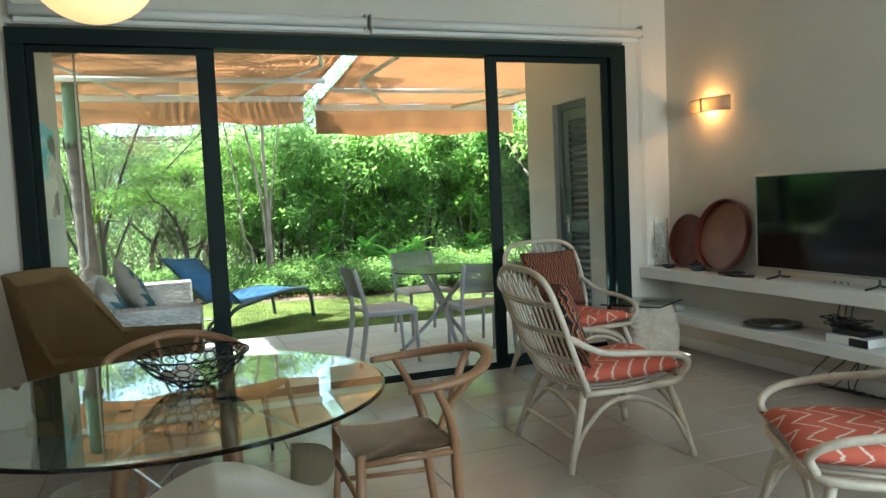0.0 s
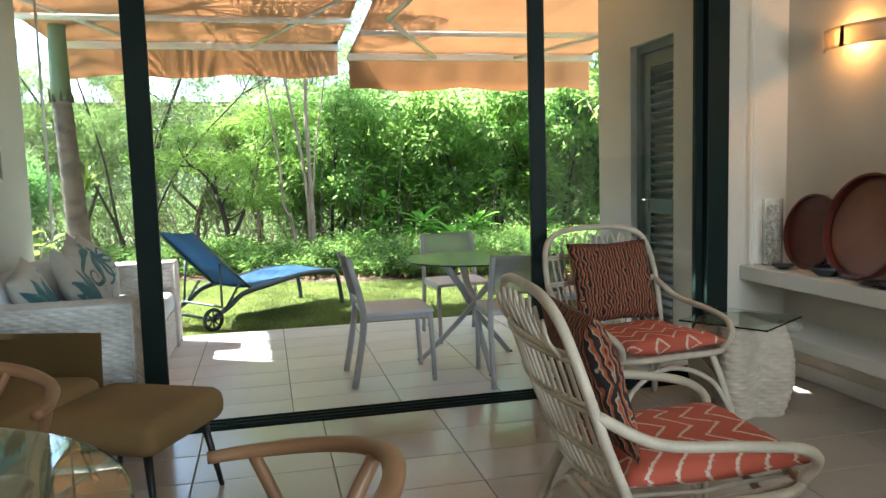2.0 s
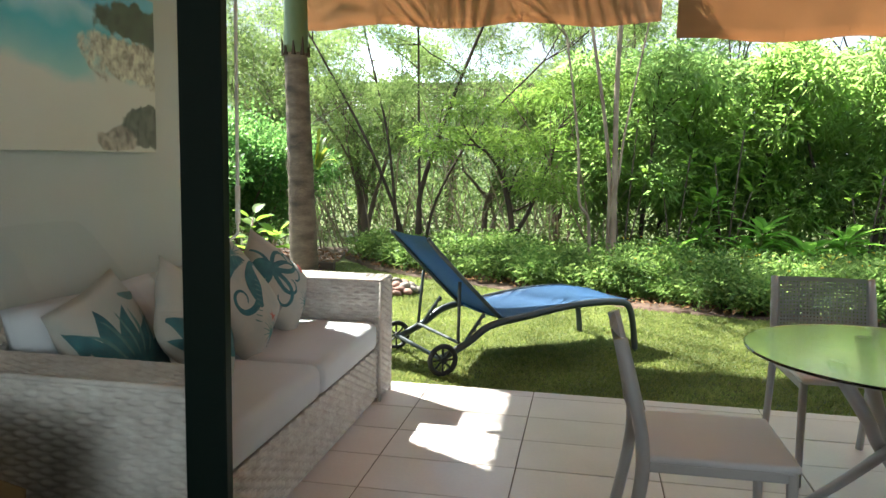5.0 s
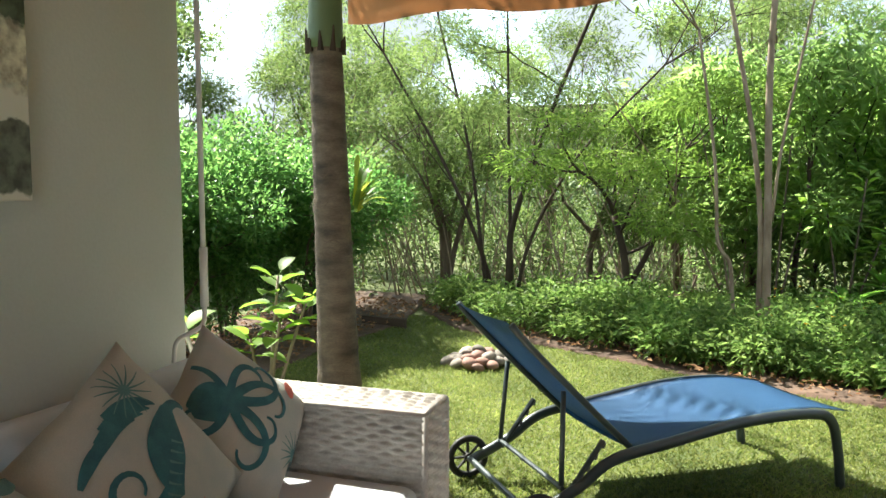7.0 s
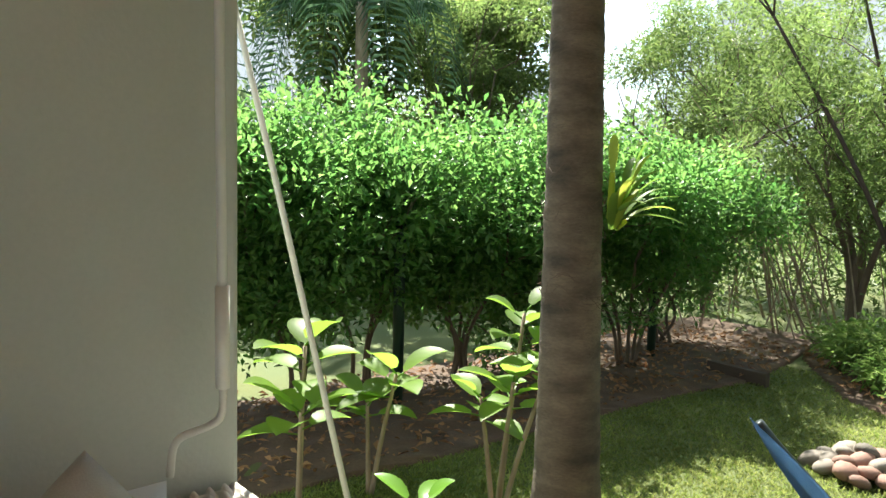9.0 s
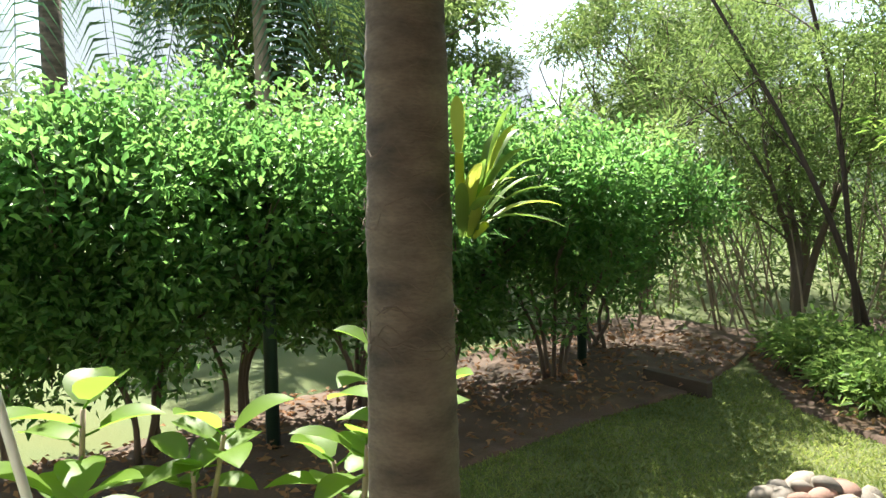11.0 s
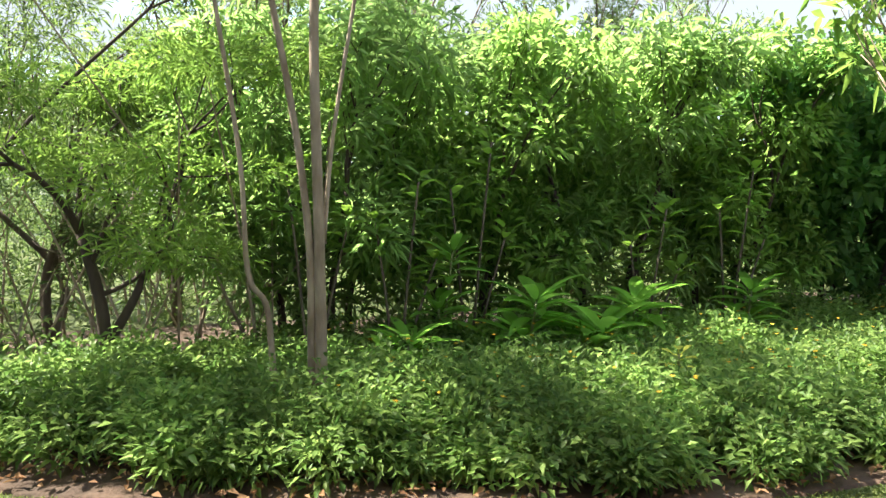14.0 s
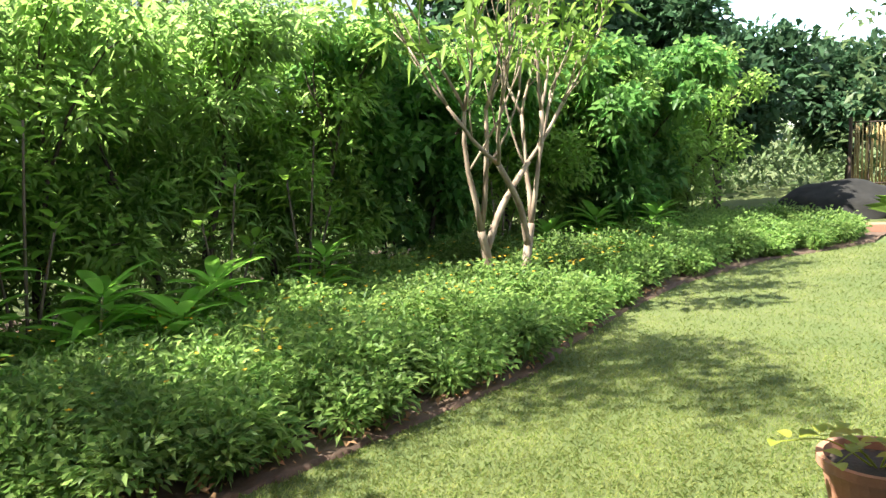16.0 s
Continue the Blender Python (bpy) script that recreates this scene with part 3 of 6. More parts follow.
# the palm beside the terrace
def palm():
    ob = thing("palm_tree", "tall ringed grey palm trunk with green crownshaft", "palm tree", Matrix.Translation((-0.71, 8.71, GZ)))
    b = bmesh.new()
    pts, rad = [], []
    for i in range(150):
        z = 2.08 * i / 149
        pts.append((-0.12 * z / 2.1, 0.10 * z / 2.1, z))
        ring = 0.5 + 0.5 * math.sin(z * 2 * math.pi / 0.042 + 2 * noise.noise((z * 4, 2, 0)))
        rad.append(0.104 + 0.05 * math.exp(-z * 4) - 0.022 * z / 2.1 + 0.0022 * ring + 0.005 * noise.noise((z * 9, 0, 0)))
    tube(pts, lambda q: rad[min(149, int(q * 149 + 0.5))], 18, b)
    part("trunk", b, PALM_BARK, ob, smooth=True)
    top = Vector(pts[-1])
    shaft = [(0, 0, 0), (0.0, 0, 0.4), (0.01, -0.01, 1.3), (0.02, -0.02, 2.4)]
    part("crownshaft", tube(spline([top + Vector(p) for p in shaft]), lambda q: 0.092 - 0.035 * q, 16), PALM_GREEN, ob, "smooth green crownshaft", smooth=True)
    b = bmesh.new()
    for k in range(9):
        a = 2 * math.pi * k / 9
        tube([top + Vector((0.088 * math.cos(a), 0.088 * math.sin(a), -0.02)), top + Vector((0.094 * math.cos(a), 0.094 * math.sin(a), 0.03)), top + Vector((0.10 * math.cos(a), 0.10 * math.sin(a), 0.045 + 0.03 * (k % 3)))], 0.018, 5, b, 0.004)
    part("leaf_scar", b, BARK_DARK, ob, "ragged dark stub of old leaf bases")
    heart = top + Vector((0.02, -0.02, 2.4))
    for k in range(17):
        fronds(ob, heart, 2 * math.pi * k * 0.382 + 0.3, (0.95, 0.4, 0.05)[k % 3], (2.0, 2.4, 2.2)[k % 3], 0.55, (0.7, 0.95, 1.1)[k % 3])
    return ob


def fronds(ob, heart, a, rise, reach, wide=0.5, drop=0.8):
    """One arching feather frond: rib and leaflets as one part."""
    d = Vector((math.cos(a), math.sin(a), 0))
    pts = spline([heart, heart + d * reach * 0.35 + Vector((0, 0, rise * 0.8)), heart + d * reach * 0.75 + Vector((0, 0, rise * 0.6)), heart + d * reach + Vector((0, 0, rise * 0.2 - drop))], 7)
    me = bmesh.new()
    tube(pts, 0.018, 5, me, 0.004)
    side = Vector((-d.y, d.x, 0))
    for i in range(3, len(pts)):
        for s in (-1, 1):
            for j in (0, 0.5):
                p = pts[i] + (pts[i] - pts[i - 1]) * j
                L = wide * (0.6 + 0.5 * math.sin(math.pi * i / len(pts)))
                tip = p + side * s * L * 0.8 + d * L * 0.4 + Vector((0, 0, -L * 0.7))
                mid = p + side * s * L * 0.45 + d * L * 0.2 + Vector((0, 0, -L * 0.12))
                w = (pts[i] - pts[i - 1]).normalized() * 0.022
                q = [me.verts.new(c) for c in (p, mid + w, tip, mid - w)]
                me.faces.new(q)
    part("frond", me, LEAF_SEA, ob)


PALM_BARK = mat("palm_bark", (0.19, 0.145, 0.105), 0.9, var=0.35, scale=6, fine=70, bump=1.0, second=(0.06, 0.047, 0.038), stretch=(1, 1, 2.6), patch=0.4)
PALM_GREEN = mat("palm_green", (0.11, 0.16, 0.07), 0.5, var=0.1, scale=3, bump=0.1)
palm()

# many-stemmed feathery tree behind the stones
plant("feathery_tree", "many-stemmed tree with dark thin trunks and feathery leaves", "tree", (-0.95, 13.35, GZ), [
    ([(0, 0, 0), (0.02, 0, 0.5), (0.05, 0.05, 1.0), (0.45, 0.1, 2.2), (0.95, 0.1, 3.4)], 0.048, 0.018, 0.9),
    ([(-0.15, 0.05, 0), (-0.3, 0.05, 0.6), (-0.75, 0.1, 1.6), (-1.5, 0.1, 2.9)], 0.03, 0.013, 0.9),
    ([(-0.2, -0.05, 0), (-0.3, -0.05, 0.8), (-0.45, 0, 1.8), (-0.8, 0, 3.2)], 0.025, 0.012, 0.8),
    ([(0.05, 0.05, 0), (0.0, 0.1, 0.9), (-0.05, 0.2, 2.0), (-0.1, 0.3, 3.4)], 0.025, 0.012, 0.8),
    ([(0.08, -0.05, 0), (0.25, 0, 0.8), (0.75, 0.0, 1.7), (1.6, 0, 2.6)], 0.023, 0.011, 0.8),
], BARK_DARK, LEAF_FEATHER, 30000, 0.075, 0.010, 0.17, depth=2, forks=3, angle=0.75, flat=0.7, up=0.3, droop=0.15)

# pale smooth slender tree in the ground cover
plant("crape_myrtle", "slender pale-barked tree with two stems and bare lower trunk", "tree", (1.55, 11.92, GZ), [
    ([(0, 0, 0), (0.0, 0, 0.5), (-0.01, 0, 1.2), (-0.03, 0.02, 2.3), (0.01, 0, 3.4)], 0.041, 0.022, 0.9),
    ([(-0.045, 0.015, 0), (-0.05, 0.015, 0.5), (-0.06, 0.02, 1.1), (-0.14, 0.05, 1.8), (-0.30, 0.1, 2.7), (-0.44, 0.1, 3.4)], 0.028, 0.015, 0.9),
    ([(-0.22, 0.2, 0.0), (-0.25, 0.2, 0.45), (-0.28, 0.2, 0.74), (-0.38, 0.2, 0.93), (-0.42, 0.2, 1.6), (-0.58, 0.22, 2.7)], 0.022, 0.012, 0.7),
    ([(0.02, 0.02, 1.1), (0.08, 0.05, 1.7), (0.22, 0.1, 2.5), (0.34, 0.1, 3.2)], 0.014, 0.009, 0.7),
], BARK_PALE, LEAF_LIGHT, 4200, 0.10, 0.05, 0.34, depth=2, forks=2, angle=0.6, sides_too=False)

# fern-like small tree
plant("fern_leaf_tree", "small dark-stemmed tree with ferny bright leaves", "tree", (0.34, 12.95, GZ), [
    ([(0, 0, 0), (0.0, 0, 0.6), (-0.12, 0.05, 1.1)], 0.05, 0.03, 0.6),
    ([(0, 0, 0.35), (0.2, 0, 0.7), (0.4, 0.05, 1.2)], 0.035, 0.02, 0.6),
], BARK_DARK, LEAF_LIGHT, 7500, 0.09, 0.014, 0.28, depth=2, forks=2, angle=0.9, flat=0.4, up=0.0, lift=0.0)

# frangipani pair
for k, (bx, by, tip) in enumerate(((6.55, 11.85, -1), (7.0, 11.75, 1))):
    plant("frangipani_tree", "frangipani tree with thick pale forking branches and long leaves", "tree", (bx, by, GZ), [
        ([(0, 0, 0), (0.02 * tip, 0, 0.35), (0.12 * tip, 0, 0.7)], 0.055, 0.038, 1.1),
        ([(0.05 * tip, 0, 0.5), (-0.15 * tip, -0.05, 0.9), (-0.55 * tip, -0.1, 1.3)], 0.036, 0.026, 0.75),
    ], BARK_PALE, LEAF_LIGHT, 520, 0.20, 0.055, 0.16, depth=3, forks=2, angle=0.42, lift=0.5, bend=0.25, up=0.2, sides_too=False, group="frangipani pair")

# clipped bushes along the mulch bed
for k, (bx, by, h) in enumerate(((-2.62, 11.75, 1.85), (-3.05, 10.4, 1.95), (-3.2, 9.2, 1.8), (-3.5, 8.0, 1.7), (-2.9, 12.7, 1.65), (-4.2, 7.0, 1.7), (-3.05, 11.1, 1.9), (-3.4, 9.8, 2.1), (-3.55, 8.6, 1.75))):
    plant("clipped_bush", "rounded dark green clipped bush on thin bare stems", "bush", (bx, by, GZ), [
        ([(0.06 * math.cos(a), 0.06 * math.sin(a), 0), (0.13 * math.cos(a + k), 0.13 * math.sin(a), 0.35), (0.38 * math.cos(a), 0.38 * math.sin(a), 0.85)], 0.017, 0.010, 0.4) for a in (0.4 + k, 1.5 + k * 0.7, 2.9 + k, 4.0 + k * 0.5, 5.4 + k)
    ], BARK, LEAF_DARK, 15000, 0.058, 0.028, 0.22, depth=1, group="clipped bush row",
        extra=mass(0, 0, 0.72, 0.72, 0.60 if by > 11 else 0.42, h, 90), up=0.35)

# dense shrubbery behind the bed
SHRUBS = ((1.9, 14.0, 1.5, 2.6, 1), (3.3, 14.2, 1.5, 2.7, 0), (4.7, 14.0, 1.5, 2.9, 1), (5.9, 13.9, 1.3, 2.7, 0), (7.6, 13.8, 1.5, 3.0, 2), (9.2, 13.3, 1.5, 2.8, 0), (10.8, 12.8, 1.4, 2.7, 2), (12.4, 12.6, 1.5, 2.4, 0))
for k, (bx, by, r, h, kind) in enumerate(SHRUBS):
    leafm, L, W = ((LEAF_MID, 0.085, 0.034), (LEAF_PLUME, 0.11, 0.018), (LEAF_DARK, 0.11, 0.06))[kind]
    plant("shrub", ("dense mid-green shrub with pointed leaves", "tall feathery green shrub with arching twigs", "dark glossy broad-leaved shrub")[kind], "shrub", (bx, by, GZ), [
        ([(0.3 * math.cos(a), 0.3 * math.sin(a), 0), (0.35 * math.cos(a), 0.35 * math.sin(a), 0.6), (0.7 * math.cos(a), 0.6 * math.sin(a), 1.4)], 0.04, 0.02, 0.6) for a in (0.3, 1.9, 3.4, 4.9)
    ], BARK_DARK, leafm, 16000, L * 1.25, W * 1.25, 0.25, depth=2, extra=mass(0, 0, r * 0.8, 0.85, 0.05, h, 130), up=0.15, droop=0.3, group="shrubbery behind the bed")

# thin woodland behind on the other side
for k, (bx, by, h) in enumerate(((-2.3, 15.2, 3.4), (-3.6, 14.6, 3.2), (-4.6, 16.5, 4.0), (-1.2, 17.0, 4.2), (0.8, 15.6, 3.8), (-6.2, 14.2, 3.0), (2.6, 17.5, 4.2), (-3.0, 18.5, 4.0), (-2.0, 14.4, 2.6), (-0.2, 14.6, 2.4), (-6.4, 13.4, 3.9), (-7.6, 15.2, 4.8), (-5.2, 17.5, 5.0), (1.7, 16.0, 5.0), (3.7, 16.6, 5.4), (5.7, 16.4, 5.4), (7.6, 16.6, 4.8))):
    plant("woodland_tree", "thin grey-stemmed tree with sparse light leaves", "tree", (bx, by, GZ), [
        ([(0, 0, 0), (0.1 * math.cos(a * 2), 0.1, h * 0.25), (0.35 * math.cos(a), 0.3 * math.sin(a), h * 0.5)], 0.045, 0.02, h * 0.22) for a in (0.5 + k, 2.6 + k, 4.4 + k)
    ], BARK, (LEAF_FEATHER, LEAF_WOOD)[k % 2], 9500, 0.085, 0.015, 0.23, depth=2, forks=2, angle=0.7, up=0.1, group="thin woodland",
        extra=mass(0, 0, 1.0, 0.9, h * 0.3, h, 14))


# taller broad-crowned trees beyond the clipped bushes
for k, (bx, by, h) in enumerate(((-8.4, 13.2, 4.8), (-7.2, 14.8, 4.2), (-9.5, 16.0, 5.6))):
    plant("broad_crowned_tree", "broad-crowned green tree rising behind the clipped bushes", "tree", (bx, by, GZ), [
        ([(0, 0, 0), (0.08 * math.cos(a), 0.08, h * 0.25), (0.4 * math.cos(a), 0.4 * math.sin(a), h * 0.5)], 0.07, 0.035, h * 0.2) for a in (0.9 + k, 3.0 + k, 5.1 + k)
    ], BARK, LEAF_WOOD, 9000, 0.11, 0.055, 0.38, depth=2, forks=2, angle=0.7, up=0.2, group="trees behind the bushes", extra=mass(0, 0, 1.2, 1.2, h * 0.45, h, 26))


def undergrowth():
    """Thicket of low scrub and bare sticks behind the garden."""
    cs, rad = [], []
    for _ in range(1300):
        x, y = rng.uniform(-14, 13.0), rng.uniform(13.9, 26)
        if x < -4.5 and rng.random() < 0.5:
            y = rng.uniform(13, 20)
        if x > 0.9 and y < 15.0:
            continue
        h = 0.25 + 0.9 * rng.random() ** 1.5 + 0.05 * (y - 14)
        cs.append((x, y, GZ + h * 0.5))
        rad.append(0.28 + h * 0.35)
    v, f = crown(cs, rad, 85000, 0.10, 0.028, droop=0.2)
    ob = part("undergrowth", mesh_of("undergrowth", v, f, LEAF_WOOD), None)
    tagged(ob, "tangled green undergrowth filling the thin woodland", "undergrowth", kind="stuff")
    thicket = thing("bare_stems", "thin grey bare stems standing in the thicket", "stems", pose(-3.0, 15.0, GZ))
    for _ in range(240):
        x, y = rng.uniform(-8, 1.5), rng.uniform(13.4, 17)
        h = rng.uniform(0.8, 2.6)
        lean = rng.normal(size=2) * 0.38 * h
        st = part("stem", tube([(0, 0, 0), (lean[0] * 0.4, lean[1] * 0.4, h * 0.5), (lean[0], lean[1], h)], rng.uniform(0.007, 0.016), 5, r1=0.004), BARK_PALE, thicket)
        st.location = (x + 3.0, y - 15.0, 0)


undergrowth()


def far_woods():
    """A continuous belt of distant foliage round the garden."""
    cs, rad = [], []
    for a in np.linspace(-1.9, 2.0, 220):
        d = 19 + 12 * rng.random()
        h = 2.3 + 2.4 * abs(noise.noise((a * 3, 0, 0))) + 0.8 * rng.random()
        if 0.10 < a < 0.45:
            h = min(h, 3.0)
        for z in np.arange(0.3, h, 0.9):
            cs.append((-d * math.sin(a) + 0.5, 8 + d * math.cos(a), z))
            rad.append(1.0 + 0.5 * rng.random())
    v, f = crown(cs, rad, 80000, 0.30, 0.12)
    tagged(part("distant_woods", mesh_of("distant_woods", v, f, LEAF_FAR), None), "distant belt of mixed green trees", "woods", kind="stuff")


far_woods()

# ---- things in the room ----
RATTAN = mat("white_washed_rattan", (0.66, 0.57, 0.44), 0.5, var=0.12, scale=14, fine=120, bump=0.25)
WOOD = mat("oiled_beech", (0.36, 0.20, 0.105), 0.42, var=0.14, scale=5, fine=40, bump=0.12, stretch=(1, 1, 0.2), second=(0.22, 0.11, 0.05))
CORD = mat("paper_cord", (0.55, 0.43, 0.31), 0.85, var=0.12, scale=10, fine=260, bump=0.5, stretch=(1, 0.2, 1))
CORAL = print_mat("coral_zigzag_cloth", (0.62, 0.13, 0.075), (0.5, 0.1, 0.06), (0.78, 0.62, 0.5), "zigzag")
FLAME = print_mat("flame_print_cloth", (0.33, 0.075, 0.022), (0.016, 0.009, 0.009), (0.45, 0.33, 0.22), "flame")
OCHRE = mat("ochre_upholstery", (0.23, 0.145, 0.055), 0.9, var=0.08, scale=3, fine=300, bump=0.35)
CREAM = mat("cream_plastic", (0.72, 0.66, 0.54), 0.35, var=0.03, scale=3, bump=0.02)
BLACK = mat("black_plastic", (0.012, 0.012, 0.013), 0.35, var=0.1, bump=0.03)
WIRE = mat("black_wire", (0.015, 0.013, 0.012), 0.4, 0.6, var=0.1, bump=0.02)
SCREEN = mat("dark_screen", (0.006, 0.007, 0.008), 0.07, var=0.02, bump=0)
SILVER = mat("silver_plastic", (0.45, 0.44, 0.42), 0.3, 0.8, var=0.03, bump=0)
OXBLOOD = mat("oxblood_lacquer", (0.14, 0.028, 0.018), 0.35, var=0.2, scale=4, fine=60, bump=0.08, second=(0.09, 0.02, 0.014))
RUSTY = mat("brown_red_lacquer", (0.27, 0.10, 0.055), 0.4, var=0.15, scale=4, fine=60, bump=0.1)
SHELLS = mat("pale_shells", (0.66, 0.60, 0.52), 0.5, var=0.2, scale=30, fine=120, bump=0.2, piece=0.2)
SLATE = mat("slate_glaze", (0.05, 0.055, 0.06), 0.25, var=0.15, scale=8, bump=0.05)
WICKER_PALE = mat("pale_wicker", (0.62, 0.52, 0.40), 0.6, var=0.14, scale=12, fine=110, bump=0.3)
LAMP_GLOW = glow_mat("lit_paper_shade", (1.0, 0.42, 0.15), 0.13)
BULB = glow_mat("lit_bulb", (1.0, 0.55, 0.2), 4)


def obj_mesh(name, bm, material):
    me = bpy.data.meshes.new(name)
    bm.normal_update()
    bm.to_mesh(me)
    bm.free()
    me.materials.append(material)
    me.shade_smooth()
    return me


def rattan_chair():
    """Faces +x. A tall hooped back of thin rods, sweeping arms, splayed legs and arched braces."""
    c = thing("rattan_armchair", "white-washed rattan armchair with open rod back", "armchair", group="rattan armchairs")
    half = [(-0.20, -0.29, 0.36), (-0.29, -0.335, 0.56), (-0.36, -0.34, 0.76), (-0.405, -0.30, 0.90), (-0.42, -0.18, 0.955), (-0.425, 0, 0.965)]
    hoop = half + [(x, -y, z) for x, y, z in half[-2::-1]]
    back = tube(spline(hoop, 6), 0.0155, 8)

    def across(z, sag, bm, r, n=2):
        f = (z - 0.36) / 0.6
        x, w = -0.20 - 0.23 * f ** 0.8, 0.29 + 0.05 * math.sin(math.pi * min(1, f * 0.9))
        for k in range(n):
            pts = [(x - sag * (1 - (y / w) ** 2), y, z + 0.016 * k) for y in np.linspace(-w, w, 9)]
            part("back_band", tube(spline(pts, 3), r, 7), RATTAN, c, smooth=True)

    for z in (0.40, 0.52, 0.66, 0.80):
        across(z, 0.05, back, 0.008)
    part("back_hoop", back, RATTAN, c, smooth=True)
    for k in range(15):
        u = -1 + 2 * (k + 0.5) / 15
        pts = [(-0.20 - 0.23 * ((z - 0.36) / 0.6) ** 0.8 - 0.05 * (1 - u * u), u * (0.285 + 0.03 * (z - 0.36) / 0.6), z) for z in (0.37, 0.5, 0.66, 0.80)]
        part("back_rod", tube(spline(pts, 3), 0.0062, 6), RATTAN, c, smooth=True)
    for k in range(8):
        u = -0.88 + 1.76 * k / 7
        w = 0.022
        top = 0.935 - 0.055 * abs(u) ** 3
        pts = [(-0.395, u * 0.30 - w, 0.80), (-0.43, u * 0.29 - w, top - 0.05), (-0.437, u * 0.285, top), (-0.43, u * 0.29 + w, top - 0.05), (-0.395, u * 0.30 + w, 0.80)]
        part("back_loop", tube(spline(pts, 3), 0.006, 6), RATTAN, c, smooth=True)
    sf = tube(spline([(-0.22, -0.29, 0.36), (0.1, -0.315, 0.37), (0.31, -0.28, 0.385), (0.34, 0, 0.39), (0.31, 0.28, 0.385), (0.1, 0.315, 0.37), (-0.22, 0.29, 0.36)], 5), 0.016, 8)
    for k in range(9):
        y = -0.26 + 0.065 * k
        part("seat_rod", tube([(-0.22, y, 0.365), (0.05, y, 0.355), (0.325, y, 0.385)], 0.007, 6), RATTAN, c, smooth=True)
    part("seat_frame", sf, RATTAN, c, smooth=True)
    for s in (-1, 1):
        part("arm", tube(spline([(-0.33, s * 0.34, 0.66), (-0.16, s * 0.365, 0.575), (0.08, s * 0.37, 0.55), (0.26, s * 0.35, 0.52), (0.335, s * 0.315, 0.465), (0.305, s * 0.28, 0.392)], 6), 0.0165, 8), RATTAN, c, smooth=True)
        for x0, x1 in ((-0.21, -0.33), (0.25, 0.345)):
            part("leg", tube(spline([(x0, s * 0.26, 0.37), ((x0 + x1) / 2, s * 0.30, 0.2), (x1, s * 0.335, 0.0)], 4), 0.019, 9, r1=0.017), RATTAN, c, smooth=True)
        part("brace", tube(spline([(0.33, s * 0.325, 0.06), (0.24, s * 0.30, 0.22), (0.06, s * 0.285, 0.315), (-0.1, s * 0.285, 0.30), (-0.24, s * 0.30, 0.18), (-0.31, s * 0.325, 0.06)], 5), 0.0125, 7), RATTAN, c, smooth=True)
    for x0, x1 in ((0.335, 0.30), (-0.315, -0.24)):
        part("brace", tube(spline([(x0, -0.32, 0.07), (x1, -0.22, 0.24), (x1 - 0.02, 0, 0.32), (x1, 0.22, 0.24), (x0, 0.32, 0.07)], 5), 0.0125, 7), RATTAN, c, smooth=True)
    part("stretcher", tube([(-0.28, -0.3, 0.15), (-0.28, 0.3, 0.15)], 0.011, 7), RATTAN, c, smooth=True)
    return c


RC = ((2.07, 3.36, -4), (2.76, 4.80, -84), (2.30, 1.87, 150))
first = rattan_chair()
for k, (x, y, a) in enumerate(RC):
    m = pose(x, y, 0, 0, 0, a)
    if k == 0:
        first.matrix_world = m
    else:
        copy_thing(first, m)
for x, y, a in RC:
    m = pose(x, y, 0, 0, 0, a)
    s = part("seat_cushion", pillow(0.56, 0.54, 0.10, 0.22), CORAL, smooth=True)
    s.matrix_world = m @ pose(0.075, 0, 0.435, 0, -2, 0)
    tagged(s, "coral seat cushion with white zigzag print on a rattan chair", "cushion", "rattan chair seat cushions")
    b = part("back_cushion", pillow(0.50, 0.44, 0.13, 0.35), FLAME, smooth=True)
    b.matrix_world = m @ pose(-0.225, 0, 0.685, 0, 0, 90) @ pose(0, 0, 0, 72, 0, 0)
    tagged(b, "black and orange flame-print cushion leaning on a rattan back", "cushion", "rattan chair back cushions")


